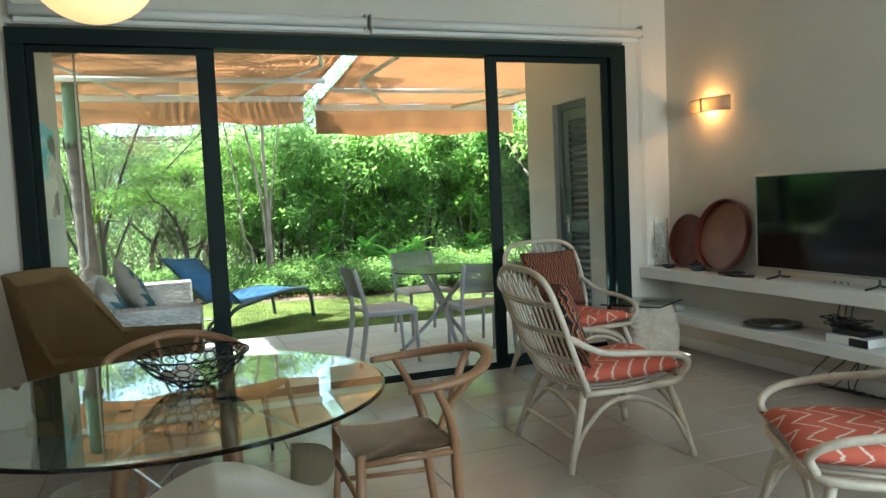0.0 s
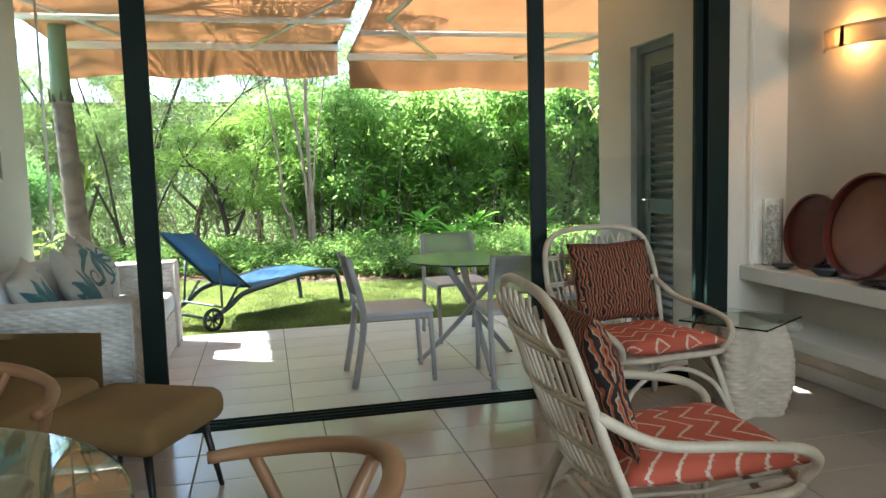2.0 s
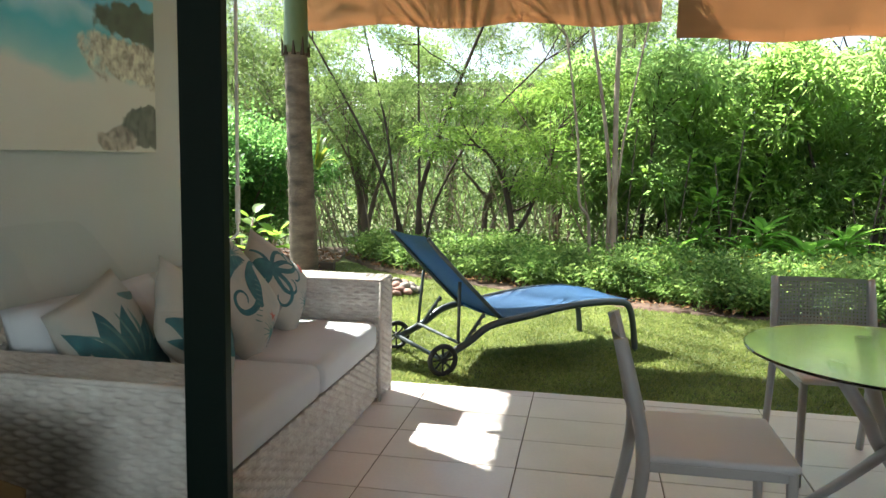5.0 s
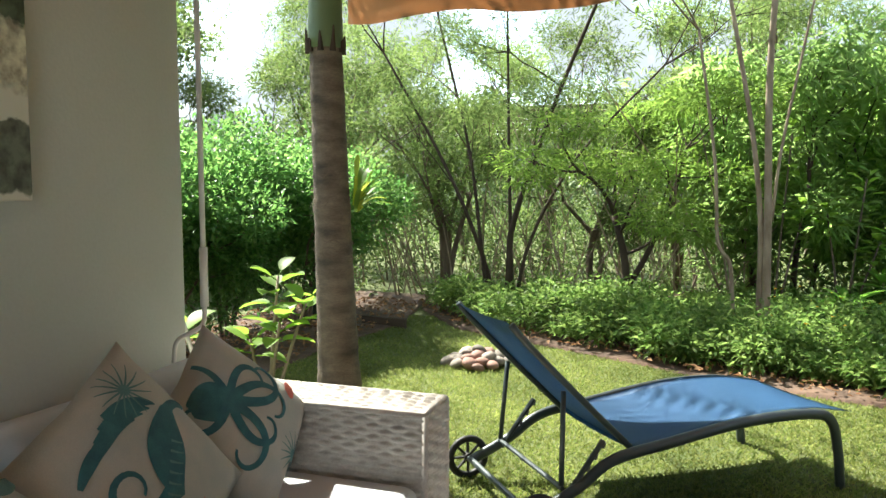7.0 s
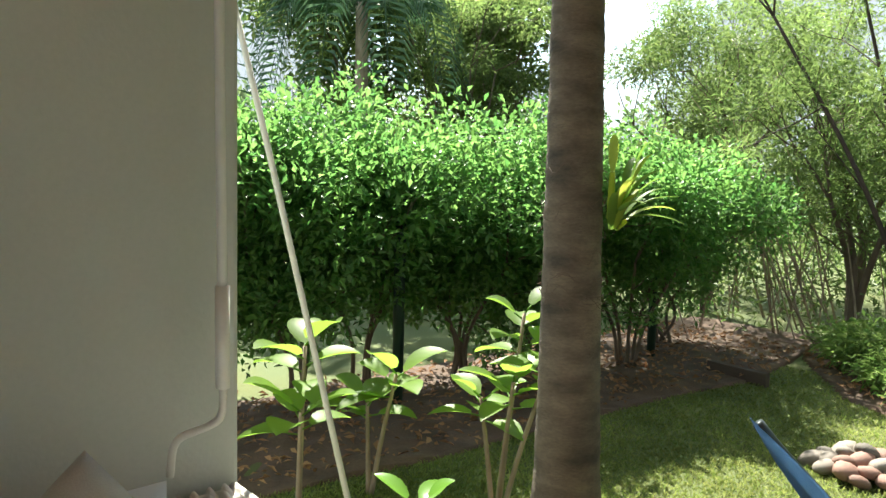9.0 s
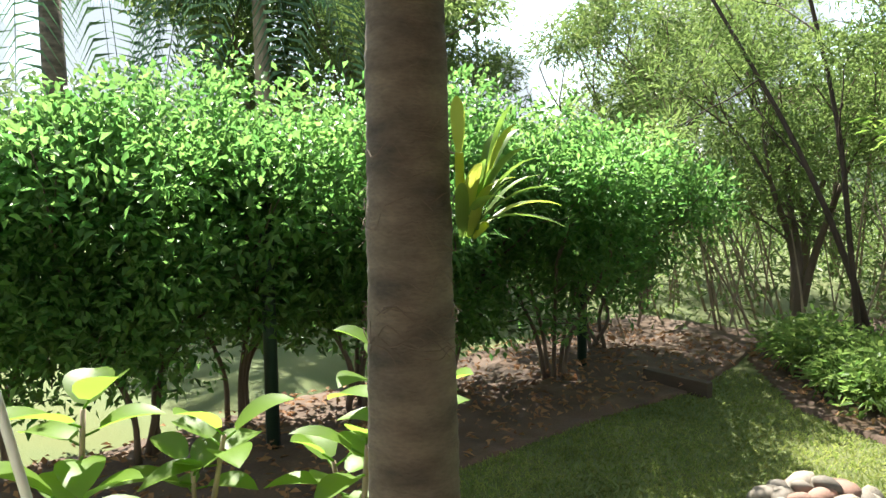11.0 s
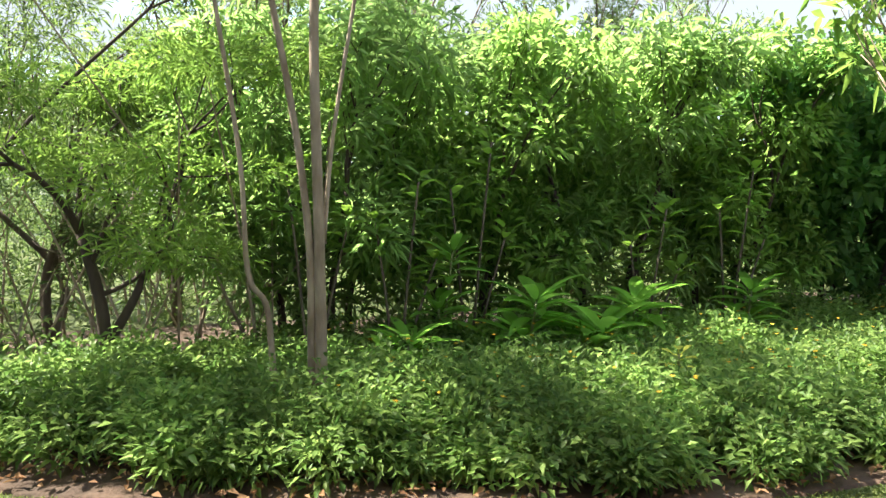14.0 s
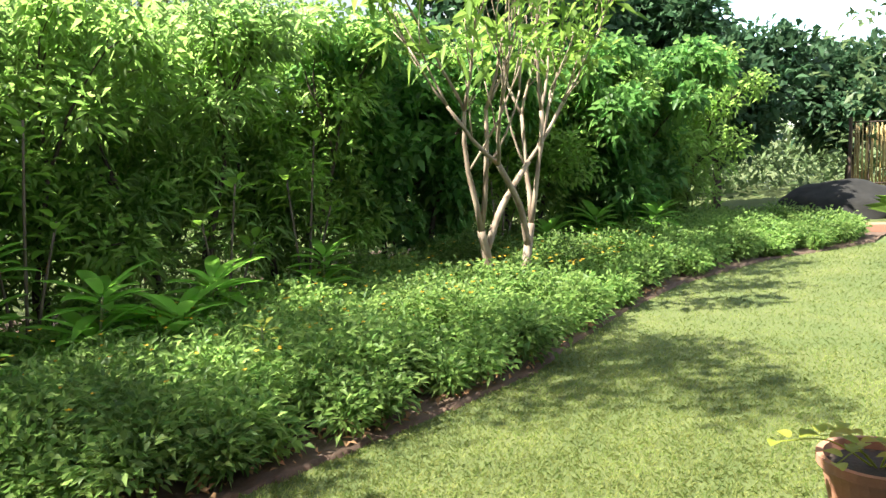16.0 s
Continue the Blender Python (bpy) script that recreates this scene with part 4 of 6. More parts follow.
def wishbone_chair():
    """Faces +x. Bent top rail, forked back splat, woven cord seat."""
    c = thing("wishbone_chair", "oiled beech dining chair with bent rail and cord seat", "dining chair", group="wishbone dining chairs")
    rail = [(0.03, -0.285, 0.675), (-0.07, -0.29, 0.68), (-0.22, -0.25, 0.695), (-0.32, -0.14, 0.72), (-0.355, 0, 0.735), (-0.32, 0.14, 0.72), (-0.22, 0.25, 0.695), (-0.07, 0.29, 0.68), (0.03, 0.285, 0.675)]
    part("top_rail", tube(spline(rail, 6), lambda q: 0.017 + 0.007 * math.sin(math.pi * q), 10, squash=0.8), WOOD, c, smooth=True)
    for s in (-1, 1):
        part("leg", tube(spline([(-0.20, s * 0.19, 0), (-0.17, s * 0.19, 0.25), (-0.16, s * 0.20, 0.44), (-0.12, s * 0.25, 0.57), (-0.07, s * 0.288, 0.675)], 5), lambda q: 0.015 + 0.006 * math.sin(math.pi * min(1, q * 1.3)), 9), WOOD, c, smooth=True)
        part("leg", tube([(0.22, s * 0.24, 0), (0.21, s * 0.235, 0.2), (0.20, s * 0.23, 0.455)], 0.0165, 9, r1=0.019), WOOD, c, smooth=True)
        part("side_rail", tube([(-0.165, s * 0.195, 0.41), (0.20, s * 0.23, 0.42)], 0.013, 8), WOOD, c, smooth=True)
        part("stretcher", tube([(-0.175, s * 0.19, 0.21), (0.21, s * 0.235, 0.21)], 0.011, 8), WOOD, c, smooth=True)
    part("stretcher", tube([(0.207, -0.233, 0.29), (0.207, 0.233, 0.29)], 0.012, 8), WOOD, c, smooth=True)
    y = tube(spline([(-0.17, 0.0, 0.43), (-0.21, 0.0, 0.52), (-0.275, -0.06, 0.63), (-0.335, -0.10, 0.725)], 5), 0.012, 8, squash=1.4)
    tube(spline([(-0.17, 0.0, 0.43), (-0.21, 0.0, 0.52), (-0.275, 0.06, 0.63), (-0.335, 0.10, 0.725)], 5), 0.012, 8, y, squash=1.4)
    part("back_splat", y, WOOD, c, smooth=True)
    b = bmesh.new()
    n = 16
    g = [[b.verts.new((-0.175 + 0.39 * i / n, (v := (-1 + 2 * j / n)) * (0.205 + 0.035 * i / n), 0.435 - 0.022 * (1 - v * v) * (1 - (2 * i / n - 1) ** 2) + (0.004 if abs(abs(v) - abs(2 * i / n - 1)) < 0.1 else 0))) for j in range(n + 1)] for i in range(n + 1)]
    for i in range(n):
        for j in range(n):
            b.faces.new((g[i][j], g[i + 1][j], g[i + 1][j + 1], g[i][j + 1]))
    r = bmesh.ops.solidify(b, geom=b.faces[:], thickness=0.028)
    part("seat", b, CORD, c, "woven natural paper-cord seat", smooth=True)
    return c


wc = wishbone_chair()
wc.matrix_world = pose(0.78, 2.71, 0, 0, 0, 178)
copy_thing(wc, pose(0.0, 3.50, 0, 0, 0, -92))


def shell_chair():
    """Faces +x. One moulded shell with low arms on tapered wood legs."""
    c = thing("shell_chair", "cream moulded tub chair on tapered wooden legs", "dining chair", group="cream shell chairs")
    b = bmesh.new()
    n, m = 36, 12
    g = []
    for i in range(n + 1):
        a = math.pi * (0.30 + 1.40 * i / n)
        rim = 0.60 + 0.18 * max(0, -math.cos(a)) ** 5 + 0.05 * math.sin(a) ** 4
        row = []
        for j in range(m + 1):
            t = j / m
            r = 0.10 + 0.20 * min(1, t * 1.5) + 0.045 * t
            z = 0.43 + (rim - 0.43) * max(0, (t - 0.35) / 0.65) ** 1.6
            row.append(b.verts.new((r * math.cos(a) * (1.0 if math.cos(a) > 0 else 0.95), r * math.sin(a) * 1.02, z)))
        g.append(row)
    for i in range(n):
        for j in range(m):
            b.faces.new((g[i][j], g[i][j + 1], g[i + 1][j + 1], g[i + 1][j]))
    b.faces.new([g[i][0] for i in range(n + 1)])
    front = [g[0][j] for j in range(m + 1)]
    other = [g[n][j] for j in range(m + 1)]
    for j in range(4):
        b.faces.new((front[j], other[j], other[j + 1], front[j + 1]))
    bmesh.ops.solidify(b, geom=b.faces[:], thickness=0.014)
    part("shell", b, CREAM, c, smooth=True)
    for x, y in ((0.2, 0.2), (0.2, -0.2), (-0.2, 0.2), (-0.2, -0.2)):
        part("leg", tube([(x * 0.6, y * 0.6, 0.425), (x * 1.15, y * 1.15, 0)], 0.02, 9, r1=0.011), WOOD, c, smooth=True)
    return c


sc = shell_chair()
sc.matrix_world = pose(0.03, 2.0, 0, 0, 0, 94)
copy_thing(sc, pose(-0.56, 2.14, 0, 0, 0, 40))


def dining_table():
    t = thing("dining_table", "round glass dining table on splayed wooden legs", "dining table", pose(-0.02, 2.56, 0))
    top = lathe([(0.0, 0.726), (0.684, 0.726), (0.690, 0.729), (0.690, 0.737), (0.684, 0.740), (0.0, 0.740)], 72)
    g = part("tabletop", top, GLASS_EDGE, t, "clear round glass with green edge")
    for k in range(4):
        a = math.pi / 4 + k * math.pi / 2
        ca, sa = math.cos(a), math.sin(a)
        part("leg", tube(spline([(0.20 * ca, 0.20 * sa, 0.715), (0.27 * ca, 0.27 * sa, 0.4), (0.38 * ca, 0.38 * sa, 0)], 4), 0.028, 10, r1=0.018), WOOD, t, smooth=True)
        part("pad", lathe([(0.022, 0), (0.022, 0.012)], 14), SILVER, t).location = (0.20 * ca, 0.20 * sa, 0.714)
        part("brace", tube([(0.23 * ca, 0.23 * sa, 0.60), (-0.33 * sa, 0.33 * ca, 0.22)], 0.005, 6), SILVER, t)
    return t


dining_table()


def wire_bowl():
    """A bowl of linked wire rings of uneven size."""
    b = bmesh.new()
    rows = ((0.06, 0.012, 9), (0.095, 0.028, 14), (0.125, 0.048, 17), (0.15, 0.072, 19), (0.17, 0.098, 21))
    for k, (r, z, n) in enumerate(rows):
        for i in range(n):
            a = 2 * math.pi * (i + 0.5 * (k % 2)) / n
            c = Vector((r * math.cos(a), r * math.sin(a), z))
            nor = Vector((math.cos(a) * -0.65, math.sin(a) * -0.65, 0.76)).normalized()
            u = nor.cross(Vector((0, 0, 1))).normalized()
            v = nor.cross(u)
            q = 0.0215 * rng.uniform(0.75, 1.15)
            tube([c + (u * math.cos(w) + v * math.sin(w)) * q for w in np.linspace(0, 2 * math.pi, 11)[:-1]], 0.0022, 5, b, closed=True)
    for r, z in ((0.185, 0.112), (0.045, 0.004)):
        tube([(r * math.cos(w), r * math.sin(w), z) for w in np.linspace(0, 2 * math.pi, 41)[:-1]], 0.003, 6, b, closed=True)
    ob = part("wire_bowl", b, WIRE)
    ob.matrix_world = pose(0.05, 2.64, 0.741)
    tagged(ob, "black wire-ring fruit bowl on the glass table", "bowl")
    egg = part("shell_ornament", pillow(0.11, 0.08, 0.06, 0.5), SHELLS, smooth=True)
    egg.matrix_world = pose(0.01, 2.62, 0.785, 8, 0, 30)
    tagged(egg, "pale sea shell lying in the wire bowl", "ornament")


wire_bowl()


def armchair():
    """Faces +x."""
    c = thing("armchair", "ochre upholstered armchair with winged back and dark legs", "armchair", pose(-0.35, 4.54, 0, 0, 0, -18))

    def soft(pts_fn, nu, nv, th, name):
        b = bmesh.new()
        g = [[b.verts.new(pts_fn(i / nu, j / nv)) for j in range(nv + 1)] for i in range(nu + 1)]
        for i in range(nu):
            for j in range(nv):
                b.faces.new((g[i][j], g[i + 1][j], g[i + 1][j + 1], g[i][j + 1]))
        bmesh.ops.solidify(b, geom=b.faces[:], thickness=th)
        bmesh.ops.bevel(b, geom=[e for e in b.edges if e.calc_face_angle(0) > 0.9], offset=th * 0.4, segments=3, affect="EDGES")
        part(name, b, OCHRE, c, smooth=True)

    def shell(u, v):
        a = -1 + 2 * u
        wrap = abs(a) ** 2.2
        x = -0.34 + 0.74 * wrap - 0.14 * v * (1 - wrap)
        y = 0.44 * math.copysign(min(1, abs(a) * 1.45) ** 0.8, a)
        top = 1.035 - 0.405 * min(1, max(0, (abs(a) - 0.44) / 0.26)) ** 1.3
        return Vector((x, y * (1 + 0.05 * v), 0.22 + (top - 0.22) * v))

    soft(shell, 40, 10, 0.075, "body")
    seat = box(-0.28, 0.46, -0.36, 0.36, 0.27, 0.47, 0.06, 4)
    part("seat_cushion", seat, OCHRE, c, smooth=True)
    part("base", box(-0.30, 0.44, -0.37, 0.37, 0.19, 0.275, 0.02, 2), OCHRE, c)
    for x, y in ((0.38, 0.27), (0.38, -0.27), (-0.28, 0.27), (-0.28, -0.27)):
        part("leg", tube([(x, y, 0.2), (x * 1.12, y * 1.1, 0)], 0.02, 9, r1=0.011), BLACK, c, smooth=True)


armchair()


def footstool():
    f = thing("footstool", "ochre upholstered footstool on splayed dark legs", "footstool", pose(0.35, 4.43, 0, 0, 0, -27))
    part("cushion", box(-0.29, 0.28, -0.27, 0.27, 0.29, 0.43, 0.06, 4), OCHRE, f, smooth=True)
    for x, y in ((0.2, 0.19), (0.2, -0.19), (-0.2, 0.19), (-0.2, -0.19)):
        part("leg", tube([(x, y, 0.30), (x * 1.25, y * 1.2, 0)], 0.018, 9, r1=0.010), BLACK, f, smooth=True)


footstool()

# shelves, television and what stands on them
for name, z0, z1, x0 in (("wall_shelf", 0.60, 0.685, 3.70), ("wall_shelf", 0.285, 0.355, 3.66)):
    tagged(part(name, box(x0, EAST - 0.001, 0.6, 5.296, z0, z1, 0.004), WHITE), "long thick white floating shelf on the wall", "shelf", "floating shelves")


def television():
    t = thing("television", "flat black television with thin silver bezel, switched off", "television", pose(3.86, 3.56, 0.686, 0, 0, 0))
    part("screen", box(-0.012, 0.012, -0.555, 0.555, 0.075, 0.695, 0.002), SCREEN, t)
    b = bmesh.new()
    for q in ((-0.566, 0.566, 0.695, 0.704), (-0.566, 0.566, 0.060, 0.075), (-0.566, -0.555, 0.075, 0.695), (0.555, 0.566, 0.075, 0.695)):
        box(-0.016, 0.014, *q, 0.002, 1, b)
    part("bezel", b, SILVER, t, "thin silver bezel")
    part("back_cover", box(0.0125, 0.05, -0.45, 0.45, 0.12, 0.6, 0.012), BLACK, t)
    for y in (-0.38, 0.38):
        part("foot", tube(spline([(-0.10, y, 0.007), (0.0, y, 0.02), (0.012, y, 0.064)], 4), 0.007, 7), BLACK, t)
        part("foot", tube(spline([(0.10, y, 0.007), (0.02, y, 0.02), (0.016, y, 0.064)], 4), 0.007, 7), BLACK, t)


television()


def tray(r, material, rim, m, label):
    b = lathe([(0.0, 0.0), (r * 0.96, 0.0), (r, 0.008), (r, rim), (r - 0.012, rim), (r - 0.014, 0.014), (0.0, 0.012)], 56)
    ob = part("round_tray", b, material, smooth=False)
    ob.matrix_world = m
    tagged(ob, label, "tray", "round lacquer trays")
    return ob


tray(0.215, OXBLOOD, 0.035, pose(3.925, 4.98, 0.686) @ pose(0, 0, 0, 0, -80, 0) @ pose(0.215, 0, 0), "oxblood round lacquer tray leaning on the wall")
big = tray(0.275, OXBLOOD, 0.06, pose(3.865, 4.53, 0.686) @ pose(0, 0, 0, 0, -76, 0) @ pose(0.275, 0, 0), "large deep red-brown round tray leaning on the wall")
part("tray_base", lathe([(0.0, 0.0), (0.245, 0.0), (0.245, 0.004), (0.0, 0.004)], 48), RUSTY, big, "paler worn brown centre").matrix_basis = pose(0, 0, 0.0145)


def shell_vase():
    v = thing("shell_vase", "clear glass vase filled with white pebbles and shells", "vase", pose(3.86, 5.21, 0.686))
    g = part("vase", lathe([(0.0, 0.0), (0.056, 0.0), (0.058, 0.004), (0.058, 0.40), (0.053, 0.40), (0.053, 0.012), (0.0, 0.012)], 28), GLASS, v, smooth=False)
    g.visible_shadow = False
    b = bmesh.new()
    for k in range(95):
        a, r = rng.uniform(0, 6.28), 0.036 * math.sqrt(rng.random())
        s = bmesh.new()
        bmesh.ops.create_icosphere(s, subdivisions=1, radius=rng.uniform(0.011, 0.017))
        join(b, s, Matrix.Translation((r * math.cos(a), r * math.sin(a), 0.03 + 0.33 * k / 95)) @ Euler(rng.uniform(0, 3, 3)).to_matrix().to_4x4() @ Matrix.Diagonal((1, 0.75, 0.6, 1)))
    part("pebbles", b, SHELLS, v, "white pebbles and shells", smooth=True)


shell_vase()
for x, y, r, h, lab in ((3.83, 4.72, 0.095, 0.05, "shallow black glazed bowl on the white shelf"), (3.80, 5.03, 0.065, 0.028, "small dark glazed dish on the white shelf"), (3.80, 4.32, 0.10, 0.018, "flat dark glazed plate on the white shelf")):
    ob = part("bowl", lathe([(0, 0), (r * 0.45, 0), (r * 0.5, 0.004), (r * 0.9, h * 0.7), (r, h), (r - 0.005, h), (r * 0.86, h * 0.72), (r * 0.45, 0.012), (0, 0.010)], 36), SLATE, smooth=True)
    ob.matrix_world = pose(x, y, 0.686)
    tagged(ob, lab, "bowl")
pl = part("platter", lathe([(0, 0), (0.10, 0), (0.185, 0.022), (0.19, 0.026), (0.18, 0.026), (0.10, 0.01), (0, 0.009)], 44), SLATE, smooth=True)
pl.matrix_world = pose(3.845, 3.98, 0.356)
tagged(pl, "wide dark slate platter on the lower shelf", "platter")
card = part("card", box(-0.045, 0.045, -0.03, 0.03, 0, 0.002), WHITE)
card.matrix_world = pose(3.84, 3.93, 0.3675, 0, 0, 25)
tagged(card, "small white card lying on the platter", "card")
rem = part("remote_control", box(-0.02, 0.02, -0.085, 0.085, 0, 0.018, 0.005), BLACK)
rem.matrix_world = pose(3.76, 4.17, 0.6865, 0, 0, 20)
tagged(rem, "black remote control on the white shelf", "remote control")
shell = part("shell_ornament", pillow(0.10, 0.07, 0.06, 0.4), SHELLS, smooth=True)
shell.matrix_world = pose(3.74, 4.86, 0.386, 0, 0, 20)
tagged(shell, "white sea shell on the lower shelf", "ornament")


def set_top_box():
    s = thing("set_top_box", "white and black television box with tangled leads", "electronics", pose(3.82, 3.28, 0.356))
    part("body", box(-0.10, 0.10, -0.15, 0.15, 0, 0.055, 0.006), WHITE, s)
    part("front", box(-0.104, -0.1005, -0.148, -0.02, 0.004, 0.05, 0.001), BLACK, s)
    part("modem", box(-0.08, 0.08, -0.10, 0.12, 0.0565, 0.085, 0.005), BLACK, s)
    b = bmesh.new()
    for k in range(9):
        pts = [(0.02, 0.12, 0.08)] + [(rng.uniform(-0.09, 0.09), rng.uniform(-0.1, 0.22), rng.uniform(0.09, 0.15)) for _ in range(5)] + [(0.12, rng.uniform(0, 0.2), 0.06)]
        tube(spline(pts, 5), 0.0035, 5, b)
    part("leads", b, BLACK, s, "tangle of thin black leads")


set_top_box()
leads = thing("cables", "black leads hanging behind the white shelves", "cables", pose(3.96, 3.45, 0))
for k in range(5):
    y = -0.15 + 0.07 * k
    part("cable", tube(spline([(0.01, y, 0.36), (0.025, y + 0.02, 0.25), (-0.01, y + rng.uniform(-0.1, 0.15), 0.08 + 0.04 * k), (-0.03, y + rng.uniform(0, 0.2), 0.012), (0.0, y - 0.15, 0.02)], 6), 0.004, 5), BLACK, leads)
for k in range(3):
    y = 0.05 * k
    part("cable", tube(spline([(-0.03, y, 0.70), (0.025, y, 0.60), (0.025, y + 0.02, 0.5), (-0.06, y - 0.05, 0.45)], 5), 0.004, 5), BLACK, leads)


BRUSHED = mat("brushed_nickel", (0.52, 0.48, 0.42), 0.55, 0.5, var=0.06, scale=4, fine=150, bump=0.05, stretch=(1, 1, 6))


def sconce():
    s = thing("wall_sconce", "curved brushed-metal wall light, lit warm up and down", "wall lamp", pose(EAST - 0.002, 4.74, 1.95))
    b = bmesh.new()
    n = 22
    g = [[b.verts.new((-0.005 - 0.105 * math.cos(a), 0.225 * math.sin(a) / math.sin(1.4), z)) for z in (-0.055, -0.03, 0.03, 0.055)] for a in np.linspace(-1.4, 1.4, n)]
    for i in range(n - 1):
        for j in range(3):
            b.faces.new((g[i][j], g[i + 1][j], g[i + 1][j + 1], g[i][j + 1]))
    bmesh.ops.solidify(b, geom=b.faces[:], thickness=0.003)
    part("shade", b, BRUSHED, s, smooth=True)
    part("bulb", tube([(-0.035, -0.07, 0), (-0.035, 0.07, 0)], 0.012, 10), BULB, s, "glowing tubular bulb")
    part("bracket", box(-0.012, 0.0, -0.06, 0.06, -0.02, 0.02, 0.003), CHROME, s)


sconce()
glow = new("sconce_light", bpy.data.lights.new("sconce_light", "POINT"))
glow.data.energy, glow.data.color, glow.data.shadow_soft_size = 0.36, (1.0, 0.40, 0.10), 0.025
glow.location = (EAST - 0.065, 4.74, 1.95)


def pendant():
    p = thing("pendant_lamp", "round glowing paper pendant lamp hanging over the table", "pendant lamp", pose(-0.16, 2.4, 2.04))
    b = bmesh.new()
    bmesh.ops.create_uvsphere(b, u_segments=36, v_segments=20, radius=0.175)
    bmesh.ops.transform(b, verts=b.verts[:], matrix=Matrix.Diagonal((1, 1, 0.86, 1)))
    part("shade", b, LAMP_GLOW, p, "warm orange-white glowing shade", smooth=True)
    part("cord", tube([(0, 0, 0.14), (0, 0, 0.90)], 0.004, 6), BLACK, p)
    part("ceiling_rose", lathe([(0.0, 0.885), (0.05, 0.885), (0.05, 0.911), (0.0, 0.911)], 24), WHITE, p)


pendant()


def blind(x0, x1, y):
    t = thing("roller_blind", "rolled-up cream roller blind above the sliding doors", "roller blind", group="roller blinds")
    part("roll", tube([(x0, y, 2.60), (x1, y, 2.60)], 0.036, 16), WHITE, t, smooth=True)
    part("bottom_bar", box(x0 + 0.01, x1 - 0.01, y + 0.018, y + 0.03, 2.535, 2.565, 0.003), WHITE, t)
    for x in (x0, x1):
        part("bracket", box(x - 0.006, x + 0.006, y - 0.03, y + 0.0485, 2.56, 2.66, 0.003), SILVER, t)
    return t


blind(-0.80, 1.43, 5.25)
br = blind(1.47, 3.74, 5.25)
part("chain", tube(spline([(3.735, 5.235, 2.60), (3.74, 5.235, 1.6), (3.742, 5.235, 0.75), (3.75, 5.24, 0.70), (3.757, 5.25, 0.75), (3.755, 5.25, 1.6), (3.75, 5.25, 2.60)], 6), 0.0025, 5), WHITE, br, "white bead chain")


def woven(b, origin, U, V, w, h, pu=0.042, pv=0.018, depth=0.013, bulge=None):
    """A basket-woven sheet: strands that rise and dip over one another."""
    U, V = np.array(U, float), np.array(V, float)
    N = np.cross(U, V)
    nu, nv = max(2, int(w / pu * 5)), max(2, int(h / pv * 6))
    u, v = np.meshgrid(np.linspace(0, w, nu + 1), np.linspace(0, h, nv + 1), indexing="ij")
    row = np.floor(v / pv)
    d = depth * (np.abs(np.sin(np.pi * v / pv)) ** 0.6) * (0.45 + 0.55 * np.cos(np.pi * (u / pu + row)))
    p = np.array(origin) + u[..., None] * U + v[..., None] * V + d[..., None] * N
    if bulge is not None:
        p = bulge(p, u / w, v / h, d)
    idx = np.arange((nu + 1) * (nv + 1)).reshape(nu + 1, nv + 1)
    f = np.stack([idx[:-1, :-1], idx[1:, :-1], idx[1:, 1:], idx[:-1, 1:]], -1).reshape(-1, 4)
    b.append((p.reshape(-1, 3), f))


def woven_mesh(name, sheets, material):
    vs, fs, n = [], [], 0
    for v, f in sheets:
        vs.append(v)
        fs.append(f + n)
        n += len(v)
    me = mesh_of(name, np.concatenate(vs), np.concatenate(fs), material)
    me.shade_smooth()
    return me


def side_table():
    t = thing("wicker_side_table", "bulging pale wicker drum table with square glass top", "side table", pose(3.31, 4.72, 0))
    sheets = []

    def drum(p, u, v, d):
        a = 2 * math.pi * u
        r = 0.195 + 0.05 * np.sin(np.pi * v) + d
        q = 0.82 + 0.18 * np.cos(4 * a + math.pi)
        return np.stack([r * q * np.cos(a) * 1.08, r * q * np.sin(a) * 1.08, 0.48 * v], -1)

    woven(sheets, (0, 0, 0), (1, 0, 0), (0, 0, 1), 1.35, 0.48, 0.045, 0.021, 0.009, drum)
    part("drum", woven_mesh("drum", sheets, WICKER_PALE), None, t)
    part("drum_top", lathe([(0, 0.470), (0.18, 0.470), (0.185, 0.481), (0, 0.482)], 24), WICKER_PALE, t)
    part("tabletop", box(-0.23, 0.23, -0.23, 0.23, 0.484, 0.494, 0.003), GLASS_EDGE, t, "square green-edged glass").matrix_basis = pose(0, 0, 0, 0, 0, 32)


side_table()

# ---- things on the terrace ----
WICKER = mat("whitewashed_wicker", (0.60, 0.58, 0.545), 0.7, var=0.2, scale=16, fine=120, bump=0.3, second=(0.42, 0.38, 0.35))
LINEN = mat("pale_grey_linen", (0.55, 0.58, 0.62), 0.9, var=0.04, scale=3, fine=350, bump=0.3)
PRINT_GROUND = mat("beige_printed_cotton", (0.48, 0.44, 0.385), 0.85, var=0.12, scale=9, fine=320, bump=0.25, second=(0.33, 0.36, 0.345))
INK_TEAL = mat("dark_teal_ink", (0.020, 0.085, 0.11), 0.85, var=0.3, scale=22, fine=320, bump=0.25, second=(0.05, 0.17, 0.19))
INK_PALE = mat("pale_teal_ink", (0.12, 0.25, 0.25), 0.85, var=0.2, scale=18, fine=320, bump=0.25)
INK_CORAL = mat("coral_ink", (0.60, 0.14, 0.11), 0.85, var=0.15, scale=18, fine=320, bump=0.25)
GREY_MESH = mat("taupe_mesh", (0.40, 0.41, 0.43), 0.6, var=0.06, scale=4, fine=200, bump=0.3)
TAUPE = mat("taupe_plastic", (0.46, 0.47, 0.49), 0.45, var=0.04, scale=3, bump=0.05)
